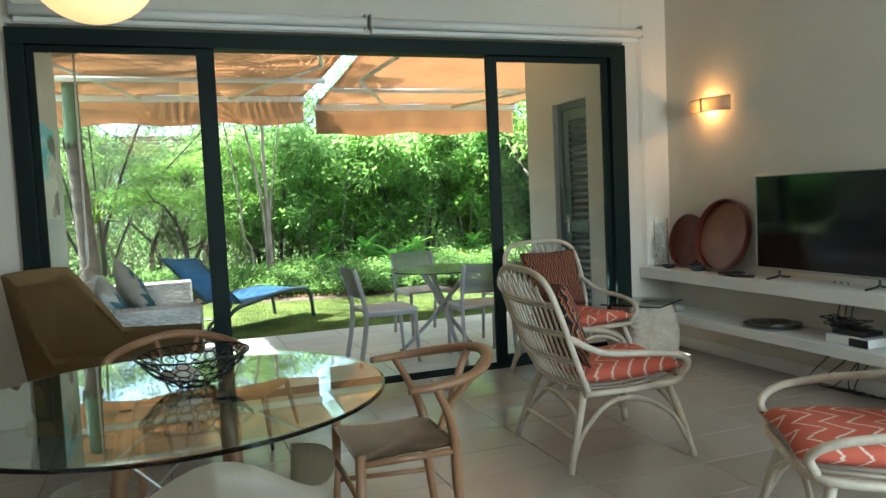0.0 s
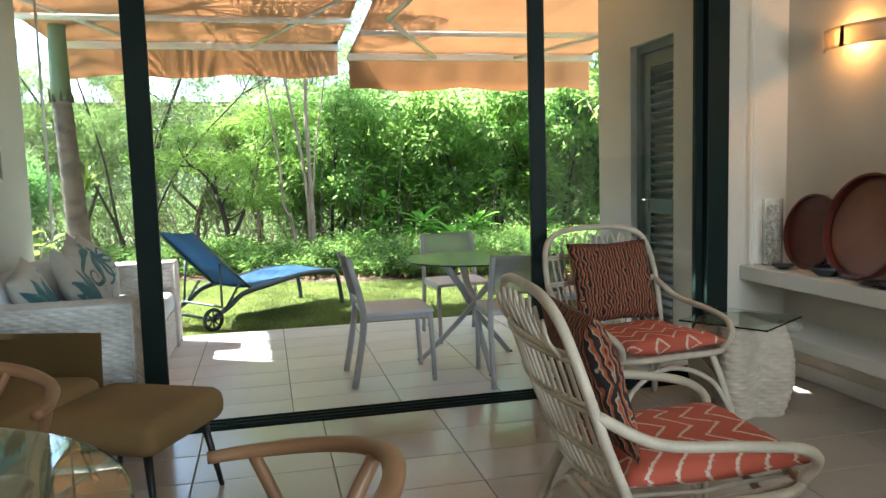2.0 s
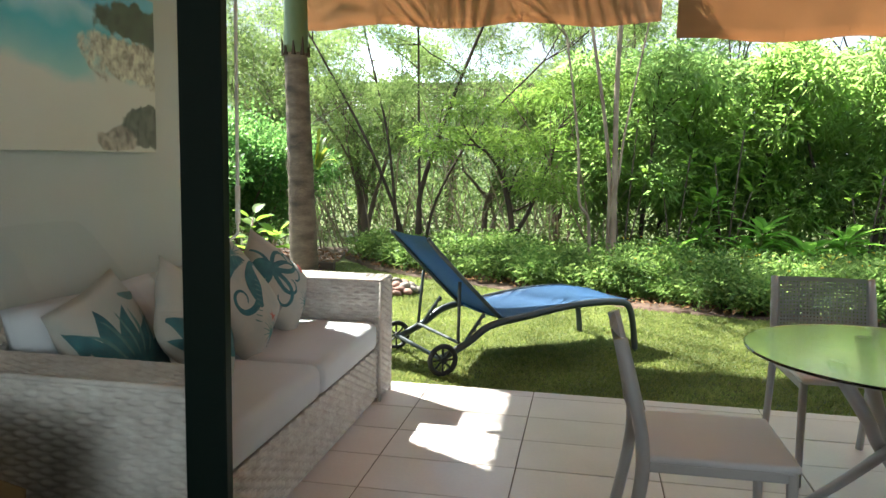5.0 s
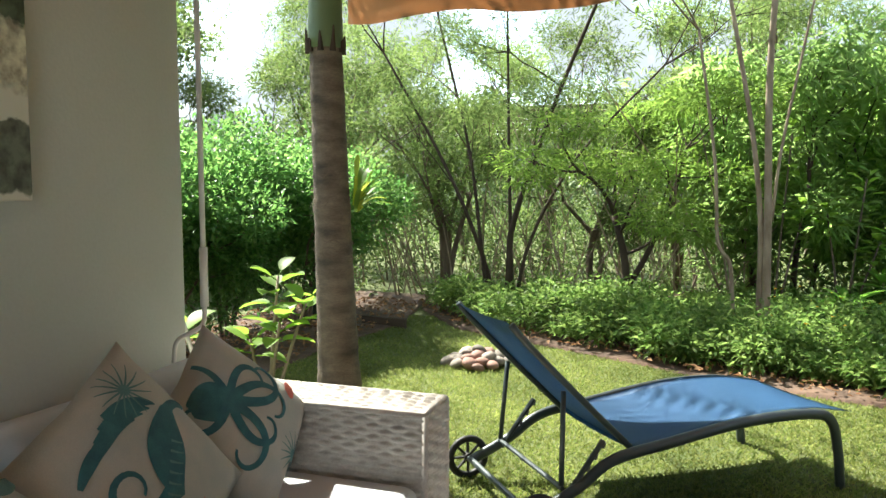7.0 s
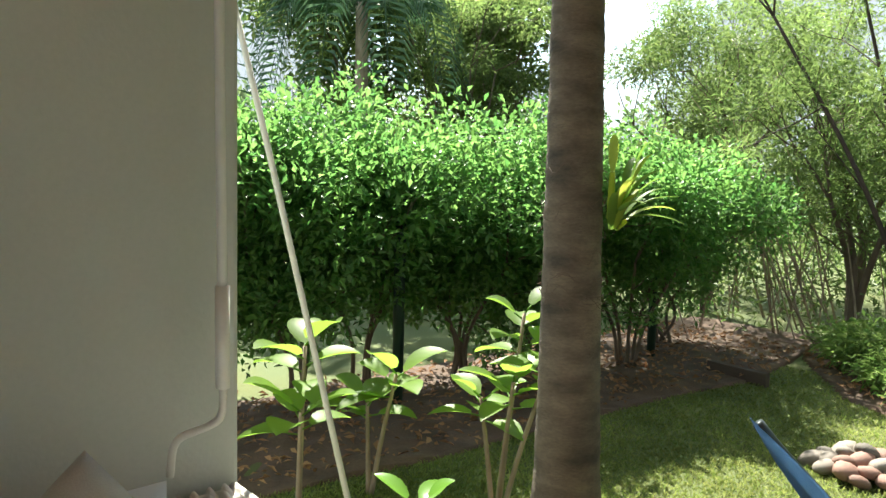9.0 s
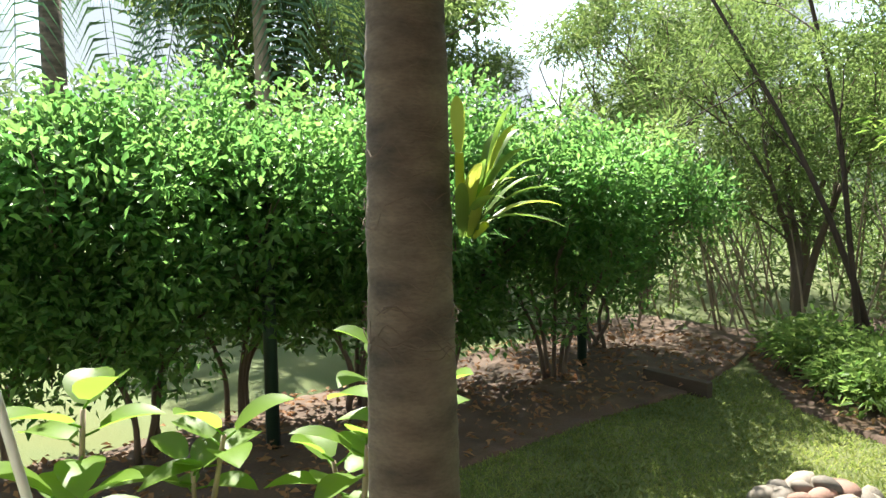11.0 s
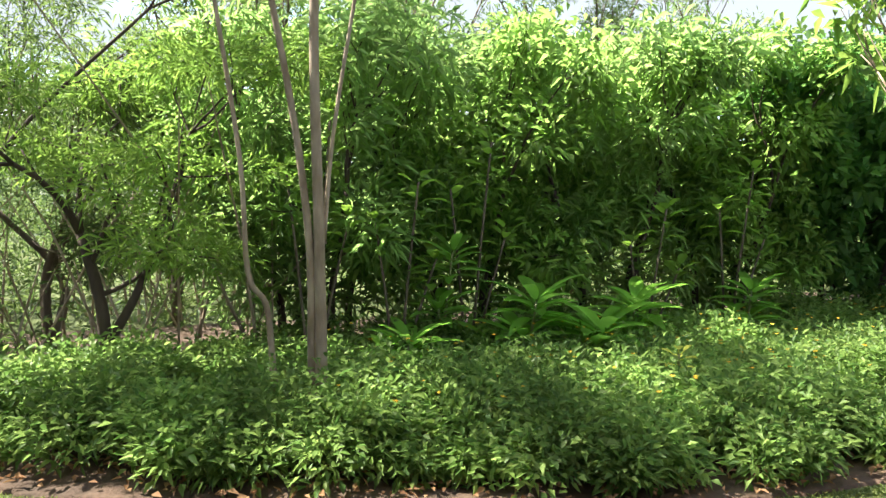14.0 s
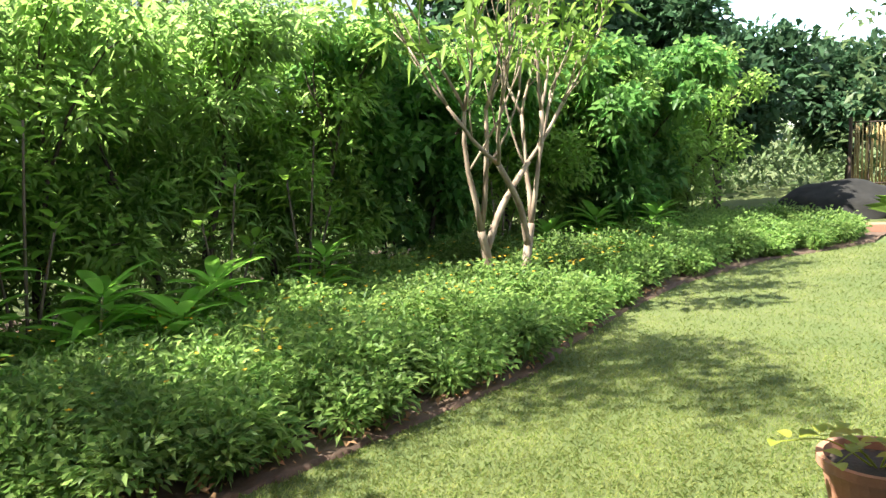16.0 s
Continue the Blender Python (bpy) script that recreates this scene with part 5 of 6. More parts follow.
SEAT_PALE = mat("pale_seat_pad", (0.66, 0.68, 0.72), 0.7, var=0.03, scale=3, fine=240, bump=0.2)
SLING = mat("blue_sling", (0.035, 0.12, 0.27), 0.6, var=0.06, scale=3, fine=400, bump=0.25)
GUNMETAL = mat("gunmetal_tube", (0.06, 0.075, 0.08), 0.35, 0.3, var=0.06, bump=0.03)
TYRE = mat("black_tyre", (0.012, 0.012, 0.012), 0.6, var=0.1)


def sofa():
    X0, X1, Y0, Y1 = LEFT + 0.03, 0.20, 5.46, 7.63
    t = thing("wicker_sofa", "whitewashed wicker terrace sofa with grey cushions", "sofa")
    for a, b_ in ((Y0, Y0 + 0.21), (Y1 - 0.21, Y1)):
        s = []
        zt = 0.655
        woven(s, (X0, a, 0.02), (1, 0, 0), (0, 0, 1), X1 - X0, zt - 0.02)
        woven(s, (X1, b_, 0.02), (-1, 0, 0), (0, 0, 1), X1 - X0, zt - 0.02)
        woven(s, (X1, a, 0.02), (0, 1, 0), (0, 0, 1), b_ - a, zt - 0.02)
        woven(s, (X0, a, zt), (1, 0, 0), (0, 1, 0), X1 - X0, b_ - a)
        arm = part("arm", woven_mesh("arm", s, WICKER), None, t)
        e = tube([(X0, a, zt), (X1, a, zt), (X1, b_, zt), (X0, b_, zt)], 0.011, 7)
        tube([(X1, a, 0.0), (X1, a, zt)], 0.011, 7, e)
        tube([(X1, b_, 0.0), (X1, b_, zt)], 0.011, 7, e)
        part("edge_roll", e, WICKER, arm, smooth=True)
    s = []
    woven(s, (X1 - 0.02, Y0 + 0.21, 0.02), (0, 1, 0), (0, 0, 1), Y1 - Y0 - 0.42, 0.27)
    part("front_panel", woven_mesh("front_panel", s, WICKER), None, t)
    part("base", box(X0 + 0.1, X1 - 0.03, Y0 + 0.212, Y1 - 0.212, 0.0, 0.28), WICKER, t)
    s = []
    woven(s, (X0 + 0.16, Y1 - 0.21, 0.28), (0, -1, 0), (0, 0, 1), Y1 - Y0 - 0.42, 0.38)
    woven(s, (X0, Y0 + 0.21, 0.66), (1, 0, 0), (0, 1, 0), 0.16, Y1 - Y0 - 0.42)
    part("backrest", woven_mesh("backrest", s, WICKER), None, t)
    w = (Y1 - Y0 - 0.44) / 2
    for k in range(2):
        c = part("seat_cushion", box(X0 + 0.16, X1 - 0.005, Y0 + 0.22 + k * w + 0.004, Y0 + 0.22 + (k + 1) * w - 0.004, 0.29, 0.445, 0.045, 4), LINEN, smooth=True)
        tagged(c, "plump pale grey linen seat cushion on the wicker sofa", "cushion", "sofa seat cushions")
    for k in range(2):
        c = part("back_cushion", pillow(w - 0.02, 0.40, 0.20, 0.16), LINEN, smooth=True)
        c.matrix_world = pose(X0 + 0.26, Y0 + 0.22 + (k + 0.5) * w, 0.60, 0, 0, 90) @ pose(0, 0, 0, 74, 0, 0)
        tagged(c, "pale grey linen back cushion on the wicker sofa", "cushion", "sofa back cushions")
    for x, y, z, tilt, turn, spin, size, design in ((-0.30, 7.16, 0.66, 62, 76, 42, 0.45, "coils"), (-0.27, 6.70, 0.665, 64, 84, 28, 0.50, "curl"), (-0.22, 6.24, 0.64, 62, 98, 40, 0.45, "blades"), (-0.38, 5.95, 0.63, 66, 90, 14, 0.45, "blades")):
        c = part("scatter_cushion", pillow(size, size, 0.17, 0.42), PRINT_GROUND, smooth=True)
        c.matrix_world = pose(x, y, z, 0, 0, turn) @ pose(0, 0, 0, tilt, 0, 0) @ pose(0, 0, 0, 0, 0, spin)
        tagged(c, {"coils": "beige scatter cushion printed with dark teal coils", "curl": "beige scatter cushion with teal curl and green frond print", "blades": "beige scatter cushion printed with broad dark teal blades"}[design], "cushion", "sea-print scatter cushions")
        print_on(c, size, 0.17, 0.42, spin, design)


def print_on(cushion, w, d, puff, spin, design):
    """Printed shapes laid on the face of a stuffed cushion, drawn in a frame that stays upright as the cushion spins."""
    cs, sn = math.cos(radians(-spin)), math.sin(radians(-spin))

    def at(a, b, lift):
        u, v = max(-0.97, min(0.97, a * cs - b * sn)), max(-0.97, min(0.97, a * sn + b * cs))
        t = ((1 - u * u) * (1 - v * v)) ** puff
        pinch = 1 - 0.06 * (1 - abs(u)) * abs(v) - 0.06 * (1 - abs(v)) * abs(u)
        wob = 0.012 * noise.noise((u * 2, v * 2, 3 + w * 7))
        return (u * w / 2 * pinch, v * w / 2 * pinch, d / 2 * t + wob + lift)

    def stroke(bm, a, b, head, length, turn, w0, w1, bulge=0.0, lift=0.0025, n=22, bend=1.6):
        """A tapered band that starts at (a, b) and winds up as it goes."""
        prev = None
        for i in range(n + 1):
            q = i / n
            h = head + turn * q ** bend
            half = (w0 + (w1 - w0) * q + bulge * math.sin(math.pi * q)) / 2
            nx, ny = -math.sin(h) * half, math.cos(h) * half
            row = [bm.verts.new(at(a + nx * k, b + ny * k, lift)) for k in (-1, 0, 1)]
            if prev:
                bm.faces.new((prev[0], row[0], row[1], prev[1]))
                bm.faces.new((prev[1], row[1], row[2], prev[2]))
            prev = row
            a, b = a + math.cos(h) * length / n, b + math.sin(h) * length / n

    def star(bm, a, b, r, arms, thin, lift=0.004):
        for k in range(arms):
            stroke(bm, a, b, 2 * math.pi * k / arms, r, 0.25, thin, 0.008, 0.0, lift, 5)

    dark, light, red = bmesh.new(), bmesh.new(), bmesh.new()
    if design == "coils":
        stroke(dark, -0.80, 0.30, 0.1, 0.62, 0.2, 0.20, 0.22, 0.34)
        for head, length, turn, wide in ((0.95, 1.15, -4.4, 0.15), (0.25, 1.45, -4.2, 0.16), (-0.45, 1.5, 4.4, 0.17), (-0.95, 1.55, -4.6, 0.17), (-1.6, 1.35, 4.6, 0.16), (-2.3, 1.15, -4.4, 0.15), (1.75, 0.85, 1.4, 0.14), (2.45, 0.75, 3.6, 0.12)):
            stroke(dark, -0.24, 0.30, head, length, turn, wide, 0.04, 0.0, 0.0025, 30, 2.3)
        star(light, 0.55, -0.72, 0.34, 17, 0.035)
        stroke(red, 0.86, 0.05, 1.2, 0.28, 0.3, 0.05, 0.03, 0.16, 0.004)
    elif design == "curl":
        stroke(dark, 0.45, 0.55, -2.2, 0.95, 0.8, 0.16, 0.12, 0.30)
        stroke(dark, 0.05, -0.22, -2.6, 1.35, -6.2, 0.15, 0.03)
        stroke(dark, 0.40, 0.50, 0.6, 0.35, -1.8, 0.16, 0.05)
        for k in range(6):
            stroke(dark, -0.75 + 0.09 * k, 0.12 + 0.11 * k, 0.9 - 0.14 * k, 0.62, -0.8, 0.05, 0.015, 0.10)
        for k in range(9):
            stroke(light, 0.30 - 0.06 * k, 0.22 - 0.09 * k, -0.6, 0.16, 0.4, 0.03, 0.01, 0.0, 0.004, 5)
        star(light, 0.05, 0.85, 0.30, 15, 0.025)
        star(light, 0.25, -0.85, 0.32, 17, 0.035)
        star(red, 0.42, -0.55, 0.13, 5, 0.05, 0.0055)
    else:
        for k in range(7):
            stroke(dark, -0.55 + 0.1 * k, -0.75, 2.35 - 0.36 * k, 1.35, 0.5 - 0.16 * k, 0.06, 0.02, 0.40)
        for k in range(5):
            stroke(light, -0.3 + 0.15 * k, -0.3, 2.1 - 0.3 * k, 0.8, 0.7, 0.03, 0.01, 0.05, 0.004)
        stroke(light, 0.2, 0.75, -0.4, 0.6, 1.2, 0.05, 0.02, 0.12)
    for name, bm, ink in (("teal_print", dark, INK_TEAL), ("pale_teal_print", light, INK_PALE), ("coral_print", red, INK_CORAL)):
        if len(bm.faces):
            part(name, bm, ink, cushion, smooth=True)
        else:
            bm.free()


sofa()


def terrace_chair():
    """Faces +x."""
    c = thing("terrace_chair", "taupe plastic terrace chair with perforated back and pale seat", "chair", group="terrace chairs")
    for s in (-1, 1):
        part("leg", tube(spline([(-0.27, s * 0.215, 0), (-0.215, s * 0.215, 0.30), (-0.205, s * 0.215, 0.46), (-0.235, s * 0.215, 0.62), (-0.285, s * 0.21, 0.80)], 4), 0.0165, 8, squash=1.25), TAUPE, c, smooth=True)
        part("leg", tube([(0.235, s * 0.205, 0), (0.215, s * 0.205, 0.43)], 0.0145, 8, r1=0.0175), TAUPE, c, smooth=True)
        part("side_rail", box(-0.205, 0.22, s * 0.205 - 0.012, s * 0.205 + 0.012, 0.405, 0.437, 0.005), TAUPE, c)
    part("seat", box(-0.20, 0.24, -0.215, 0.215, 0.432, 0.458, 0.011, 3), SEAT_PALE, c, smooth=True)
    b = bmesh.new()
    n, m = 27, 15
    # a perforated sheet: every cell a small frame round its hole
    def P(i, j, k=0.0):
        y = -0.205 + 0.41 * i / n
        z = 0.565 + 0.235 * j / m
        return (-0.222 - 0.055 * ((z - 0.55) / 0.25) ** 1.2 - 0.03 * (1 - (y / 0.21) ** 2), y, z)
    grid = [[b.verts.new(P(i, j)) for j in range(m + 1)] for i in range(n + 1)]
    for i in range(n):
        for j in range(m):
            o = [grid[i][j], grid[i + 1][j], grid[i + 1][j + 1], grid[i][j + 1]]
            if i in (0, n - 1) or j in (0, m - 1):
                b.faces.new(o)
                continue
            f = 0.30
            q = [b.verts.new(P(i + u, j + v)) for u, v in ((f, f), (1 - f, f), (1 - f, 1 - f), (f, 1 - f))]
            for k in range(4):
                b.faces.new((o[k], o[(k + 1) % 4], q[(k + 1) % 4], q[k]))
    bmesh.ops.solidify(b, geom=b.faces[:], thickness=0.007)
    part("backrest", b, GREY_MESH, c, "perforated curved back panel")
    return c


tc = terrace_chair()
tc.matrix_world = pose(1.66, 6.01, 0, 0, 0, 1)
for x, y, a in ((2.42, 5.74, 86), (2.36, 7.02, -88), (2.98, 6.25, 178)):
    copy_thing(tc, pose(x, y, 0, 0, 0, a))


def terrace_table():
    t = thing("terrace_table", "round glass terrace table on crossed taupe legs", "table", pose(2.25, 6.16, 0, 0, 0, 4))
    part("tabletop", lathe([(0.0, 0.712), (0.446, 0.712), (0.45, 0.715), (0.45, 0.719), (0.446, 0.722), (0.0, 0.722)], 64), GLASS_PALE, t, "pale green-tinged round glass")
    for k in range(3):
        a = 2 * math.pi * k / 3 + 0.5
        ca, sa = math.cos(a), math.sin(a)
        part("leg", tube(spline([(-0.26 * ca, -0.26 * sa, 0.708), (-0.10 * ca, -0.10 * sa, 0.52), (-0.02 * sa, 0.02 * ca, 0.40), (0.14 * ca, 0.14 * sa, 0.24), (0.38 * ca, 0.38 * sa, 0.0)], 4), 0.027, 9, r1=0.02, squash=0.8), TAUPE, t, smooth=True)
        part("foot_pad", lathe([(0.022, 0), (0.022, 0.012)], 12), BLACK, t).location = (0.38 * ca, 0.38 * sa, 0)
        part("suction_pad", lathe([(0.02, 0.7), (0.02, 0.7115)], 12), SILVER, t).location = (-0.26 * ca, -0.26 * sa, 0)


terrace_table()


def sun_lounger():
    """Head at x = 0 (wheels), foot towards +x."""
    t = thing("sun_lounger", "wheeled sun lounger with blue sling and raised back", "sun lounger", pose(0.215, 8.38, GZ, 0, 0, 37.7))
    for s in (-1, 1):
        y = s * 0.325
        part("side_rail", tube(spline([(-0.02, y, 0.10), (0.18, y, 0.19), (0.34, y, 0.285), (0.6, y, 0.325), (1.0, y, 0.375), (1.35, y, 0.375), (1.48, y, 0.33), (1.53, y, 0.18), (1.555, y, 0.0)], 5), 0.019, 9, squash=1.3), GUNMETAL, t, smooth=True)
        w = part("wheel", tube([(0.088 * math.cos(a), 0, 0.088 * math.sin(a)) for a in np.linspace(0, 2 * math.pi, 33)[:-1]], 0.017, 8, closed=True), TYRE, t, smooth=True)
        w.matrix_basis = pose(-0.02, s * 0.365, 0.105)
        sp = bmesh.new()
        for k in range(8):
            a = math.pi * k / 4
            tube([(0.015 * math.cos(a), 0, 0.015 * math.sin(a)), (0.08 * math.cos(a), 0, 0.08 * math.sin(a))], 0.007, 5, sp)
        join(sp, tube([(0, -0.02, 0), (0, 0.02, 0)], 0.022, 10))
        part("spokes", sp, TYRE, w)
        part("back_rail", tube(spline([(0.46, s * 0.29, 0.30), (0.2, s * 0.29, 0.55), (-0.02, s * 0.29, 0.77), (-0.10, s * 0.29, 0.86)], 4), 0.014, 8), GUNMETAL, t, smooth=True)
        part("prop", tube([(0.14, s * 0.27, 0.575), (0.12, s * 0.30, 0.2)], 0.011, 7), GUNMETAL, t, smooth=True)
        r = bmesh.new()
        tube([(0.30, s * 0.315, 0.37), (0.13, s * 0.315, 0.15)], 0.012, 7, r)
        for k in range(5):
            p = Vector((0.28 - 0.034 * k, s * 0.315, 0.345 - 0.044 * k))
            tube([p, p + Vector((0.022, 0, -0.004)), p + Vector((0.026, 0, 0.014))], 0.006, 5, r)
        part("ratchet", r, GUNMETAL, t)
    part("axle", tube([(-0.02, -0.36, 0.105), (-0.02, 0.36, 0.105)], 0.014, 8), GUNMETAL, t, "bare metal axle")
    part("prop_bar", tube([(0.12, -0.31, 0.19), (0.12, 0.31, 0.19)], 0.011, 7), GUNMETAL, t)
    part("cross_bar", tube([(1.44, -0.325, 0.35), (1.44, 0.325, 0.35)], 0.014, 8), GUNMETAL, t)

    def sling(line, half, name):
        b = bmesh.new()
        L = spline(line, 6)
        n = 10
        g = [[b.verts.new((p.x, -half + 2 * half * j / n, p.z - 0.012 * (1 - (2 * j / n - 1) ** 2))) for j in range(n + 1)] for p in L]
        for i in range(len(g) - 1):
            for j in range(n):
                b.faces.new((g[i][j], g[i + 1][j], g[i + 1][j + 1], g[i][j + 1]))
        bmesh.ops.solidify(b, geom=b.faces[:], thickness=0.005)
        part(name, b, SLING, t, "taut blue woven sling", smooth=True)

    sling([(0.42, 0, 0.325), (0.7, 0, 0.352), (1.05, 0, 0.398), (1.35, 0, 0.398), (1.62, 0, 0.355)], 0.315, "seat_sling")
    sling([(0.455, 0, 0.32), (0.2, 0, 0.565), (-0.02, 0, 0.785), (-0.12, 0, 0.875)], 0.285, "back_sling")


sun_lounger()


def awning(x0, x1, y1, zbar, drop, seed):
    t = thing("awning", "orange canvas folding-arm awning with wavy valance, let out", "awning", group="terrace awnings")
    y0, z0 = 5.56, 2.93
    b = bmesh.new()
    nu, nv = 26, 20
    g = []
    for i in range(nu + 1):
        u = i / nu
        row = []
        for j in range(nv + 1):
            v = j / nv
            sag = -0.05 * math.sin(math.pi * v) + 0.012 * noise.noise((u * 5, v * 3, seed))
            row.append(b.verts.new((x0 + (x1 - x0) * u, y0 + (y1 - y0) * v, z0 + (zbar - z0) * v + sag)))
        g.append(row)
    for i in range(nu):
        for j in range(nv):
            b.faces.new((g[i][j], g[i + 1][j], g[i + 1][j + 1], g[i][j + 1]))
    bmesh.ops.solidify(b, geom=b.faces[:], thickness=0.003)
    part("canvas", b, AWNING, t, smooth=True)
    b = bmesh.new()
    n = 90
    g = []
    for i in range(n + 1):
        u = i / n
        x = x0 + (x1 - x0) * u
        w = 0.035 * noise.noise((u * 7, seed, 0)) + 0.012 * math.sin(u * 40)
        bottom = zbar - drop - 0.02 * math.sin(u * math.pi * 5 + seed)
        g.append([b.verts.new((x, y1 + 0.045 + w * q, zbar + 0.0 - (zbar - bottom) * q)) for q in (0, 0.25, 0.5, 0.75, 1)])
    for i in range(n):
        for j in range(4):
            b.faces.new((g[i][j], g[i + 1][j], g[i + 1][j + 1], g[i][j + 1]))
    bmesh.ops.solidify(b, geom=b.faces[:], thickness=0.003)
    part("valance", b, AWNING, t, smooth=True)
    part("front_bar", box(x0 - 0.02, x1 + 0.02, y1 - 0.03, y1 + 0.04, zbar - 0.075, zbar - 0.004, 0.012, 2), AWN_BAR, t, "white coated front bar")
    part("cassette", box(x0, x1, 5.46, 5.60, z0 - 0.06, z0 + 0.1, 0.03, 3), AWN_BAR, t)
    part("support_tube", tube([(x0, 8.2, z0 + (zbar - z0) * 0.648 - 0.11), (x1, 8.2, z0 + (zbar - z0) * 0.648 - 0.11)], 0.028, 10), AWN_BAR, t, "grey tube under the canvas", smooth=True)
    for s in (-1, 1):
        xa = x0 + 0.55 if s < 0 else x1 - 0.55
        elbow = (xa + s * 0.40, 7.6, zbar + 0.03)
        arm = part("folding_arm", tube([(xa - s * 0.1, 5.62, z0 - 0.06), elbow], 0.022, 8), AWN_BAR, t, smooth=True)
        part("forearm", tube([elbow, (xa - s * 0.35, y1 - 0.01, zbar - 0.04)], 0.02, 8), AWN_BAR, arm, smooth=True)


awning(-1.06, 1.75, 9.52, 2.69, 0.34, 1.0)
awning(1.83, 4.50, 9.18, 2.54, 0.37, 4.0)


def beach_picture():
    m = bpy.data.materials.new("beach_print")
    m.use_nodes = True
    n, l = m.node_tree.nodes, m.node_tree.links
    tc, sep, nz, add, ramp = (n.new("ShaderNode" + k) for k in ("TexCoord", "SeparateXYZ", "TexNoise", "Math", "ValToRGB"))
    nz.inputs["Scale"].default_value, nz.inputs["Detail"].default_value = 3.0, 4
    add.operation, add.inputs[1].default_value = "MULTIPLY_ADD", 0.28
    l.new(tc.outputs["Object"], sep.inputs[0])
    l.new(tc.outputs["Object"], nz.inputs["Vector"])
    l.new(nz.outputs["Fac"], add.inputs[0])
    l.new(sep.outputs["Z"], add.inputs[2])
    mr = n.new("ShaderNodeMapRange")
    mr.inputs["From Min"].default_value, mr.inputs["From Max"].default_value = -0.22, 0.50
    l.new(add.outputs[0], mr.inputs["Value"])
    l.new(mr.outputs["Result"], ramp.inputs["Fac"])
    e = ramp.color_ramp.elements
    e[0].position, e[0].color = 0.0, (0.55, 0.53, 0.45, 1)
    e[1].position, e[1].color = 1.0, (0.16, 0.50, 0.62, 1)
    for p, c in ((0.42, (0.60, 0.60, 0.52, 1)), (0.50, (0.30, 0.55, 0.52, 1)), (0.70, (0.06, 0.42, 0.50, 1)), (0.80, (0.35, 0.60, 0.66, 1)), (0.86, (0.10, 0.44, 0.60, 1))):
        k = e.new(p)
        k.color = c
    # a wooded headland, its sand spit, and rocks below, all towards one side
    sm = n.new("ShaderNodeTexNoise")
    sm.inputs["Scale"].default_value, sm.inputs["Detail"].default_value = 11, 6
    l.new(tc.outputs["Object"], sm.inputs["Vector"])

    gn, grit = n.new("ShaderNodeTexNoise"), n.new("ShaderNodeMapRange")
    gn.inputs["Scale"].default_value, gn.inputs["Detail"].default_value = 26, 5
    grit.inputs["From Min"].default_value, grit.inputs["From Max"].default_value = 0.35, 0.65
    l.new(tc.outputs["Object"], gn.inputs["Vector"])
    l.new(gn.outputs["Fac"], grit.inputs["Value"])

    def patch(prev, colour, y0, z0, ry, rz, soft):
        """One ragged oval patch of colour round a place on the canvas."""
        loc, dist, edge, cut, mix = n.new("ShaderNodeMapping"), n.new("ShaderNodeVectorMath"), n.new("ShaderNodeMath"), n.new("ShaderNodeMapRange"), n.new("ShaderNodeMixRGB")
        loc.inputs["Location"].default_value = (0, -y0 / ry, -z0 / rz)
        loc.inputs["Scale"].default_value = (0, 1 / ry, 1 / rz)
        dist.operation = "LENGTH"
        l.new(tc.outputs["Object"], loc.inputs["Vector"])
        l.new(loc.outputs["Vector"], dist.inputs[0])
        edge.operation, edge.inputs[1].default_value = "MULTIPLY_ADD", 1.5
        l.new(sm.outputs["Fac"], edge.inputs[0])
        l.new(dist.outputs["Value"], edge.inputs[2])
        cut.inputs["From Min"].default_value, cut.inputs["From Max"].default_value = 1.75 + soft, 1.75 - soft
        l.new(edge.outputs[0], cut.inputs["Value"])
        tone = n.new("ShaderNodeMixRGB")
        tone.inputs[1].default_value, tone.inputs[2].default_value = (*(c * 0.5 for c in colour), 1), (*(min(0.7, c * 1.5) for c in colour), 1)
        l.new(grit.outputs["Result"], tone.inputs[0])
        l.new(tone.outputs["Color"], mix.inputs[2])
        l.new(cut.outputs["Result"], mix.inputs[0])
        l.new(prev, mix.inputs[1])
        return mix.outputs["Color"]

    out = patch(ramp.outputs["Color"], (0.52, 0.47, 0.36), 0.38, 0.06, 0.42, 0.10, 0.10)
    out = patch(out, (0.055, 0.085, 0.05), 0.38, 0.22, 0.30, 0.085, 0.08)
    out = patch(out, (0.10, 0.11, 0.085), 0.44, -0.24, 0.22, 0.10, 0.06)
    out = patch(out, (0.30, 0.26, 0.20), 0.20, -0.30, 0.14, 0.06, 0.08)
    l.new(out, n["Principled BSDF"].inputs["Base Color"])
    n["Principled BSDF"].inputs["Roughness"].default_value = 0.6
    ob = part("canvas_picture", box(-0.018, 0.018, -0.50, 0.50, -0.355, 0.355, 0.004), m)
    ob.matrix_world = pose(LEFT + 0.022, 6.45, 1.67)
    tagged(ob, "unframed canvas print of a turquoise beach on the wall", "picture")


beach_picture()

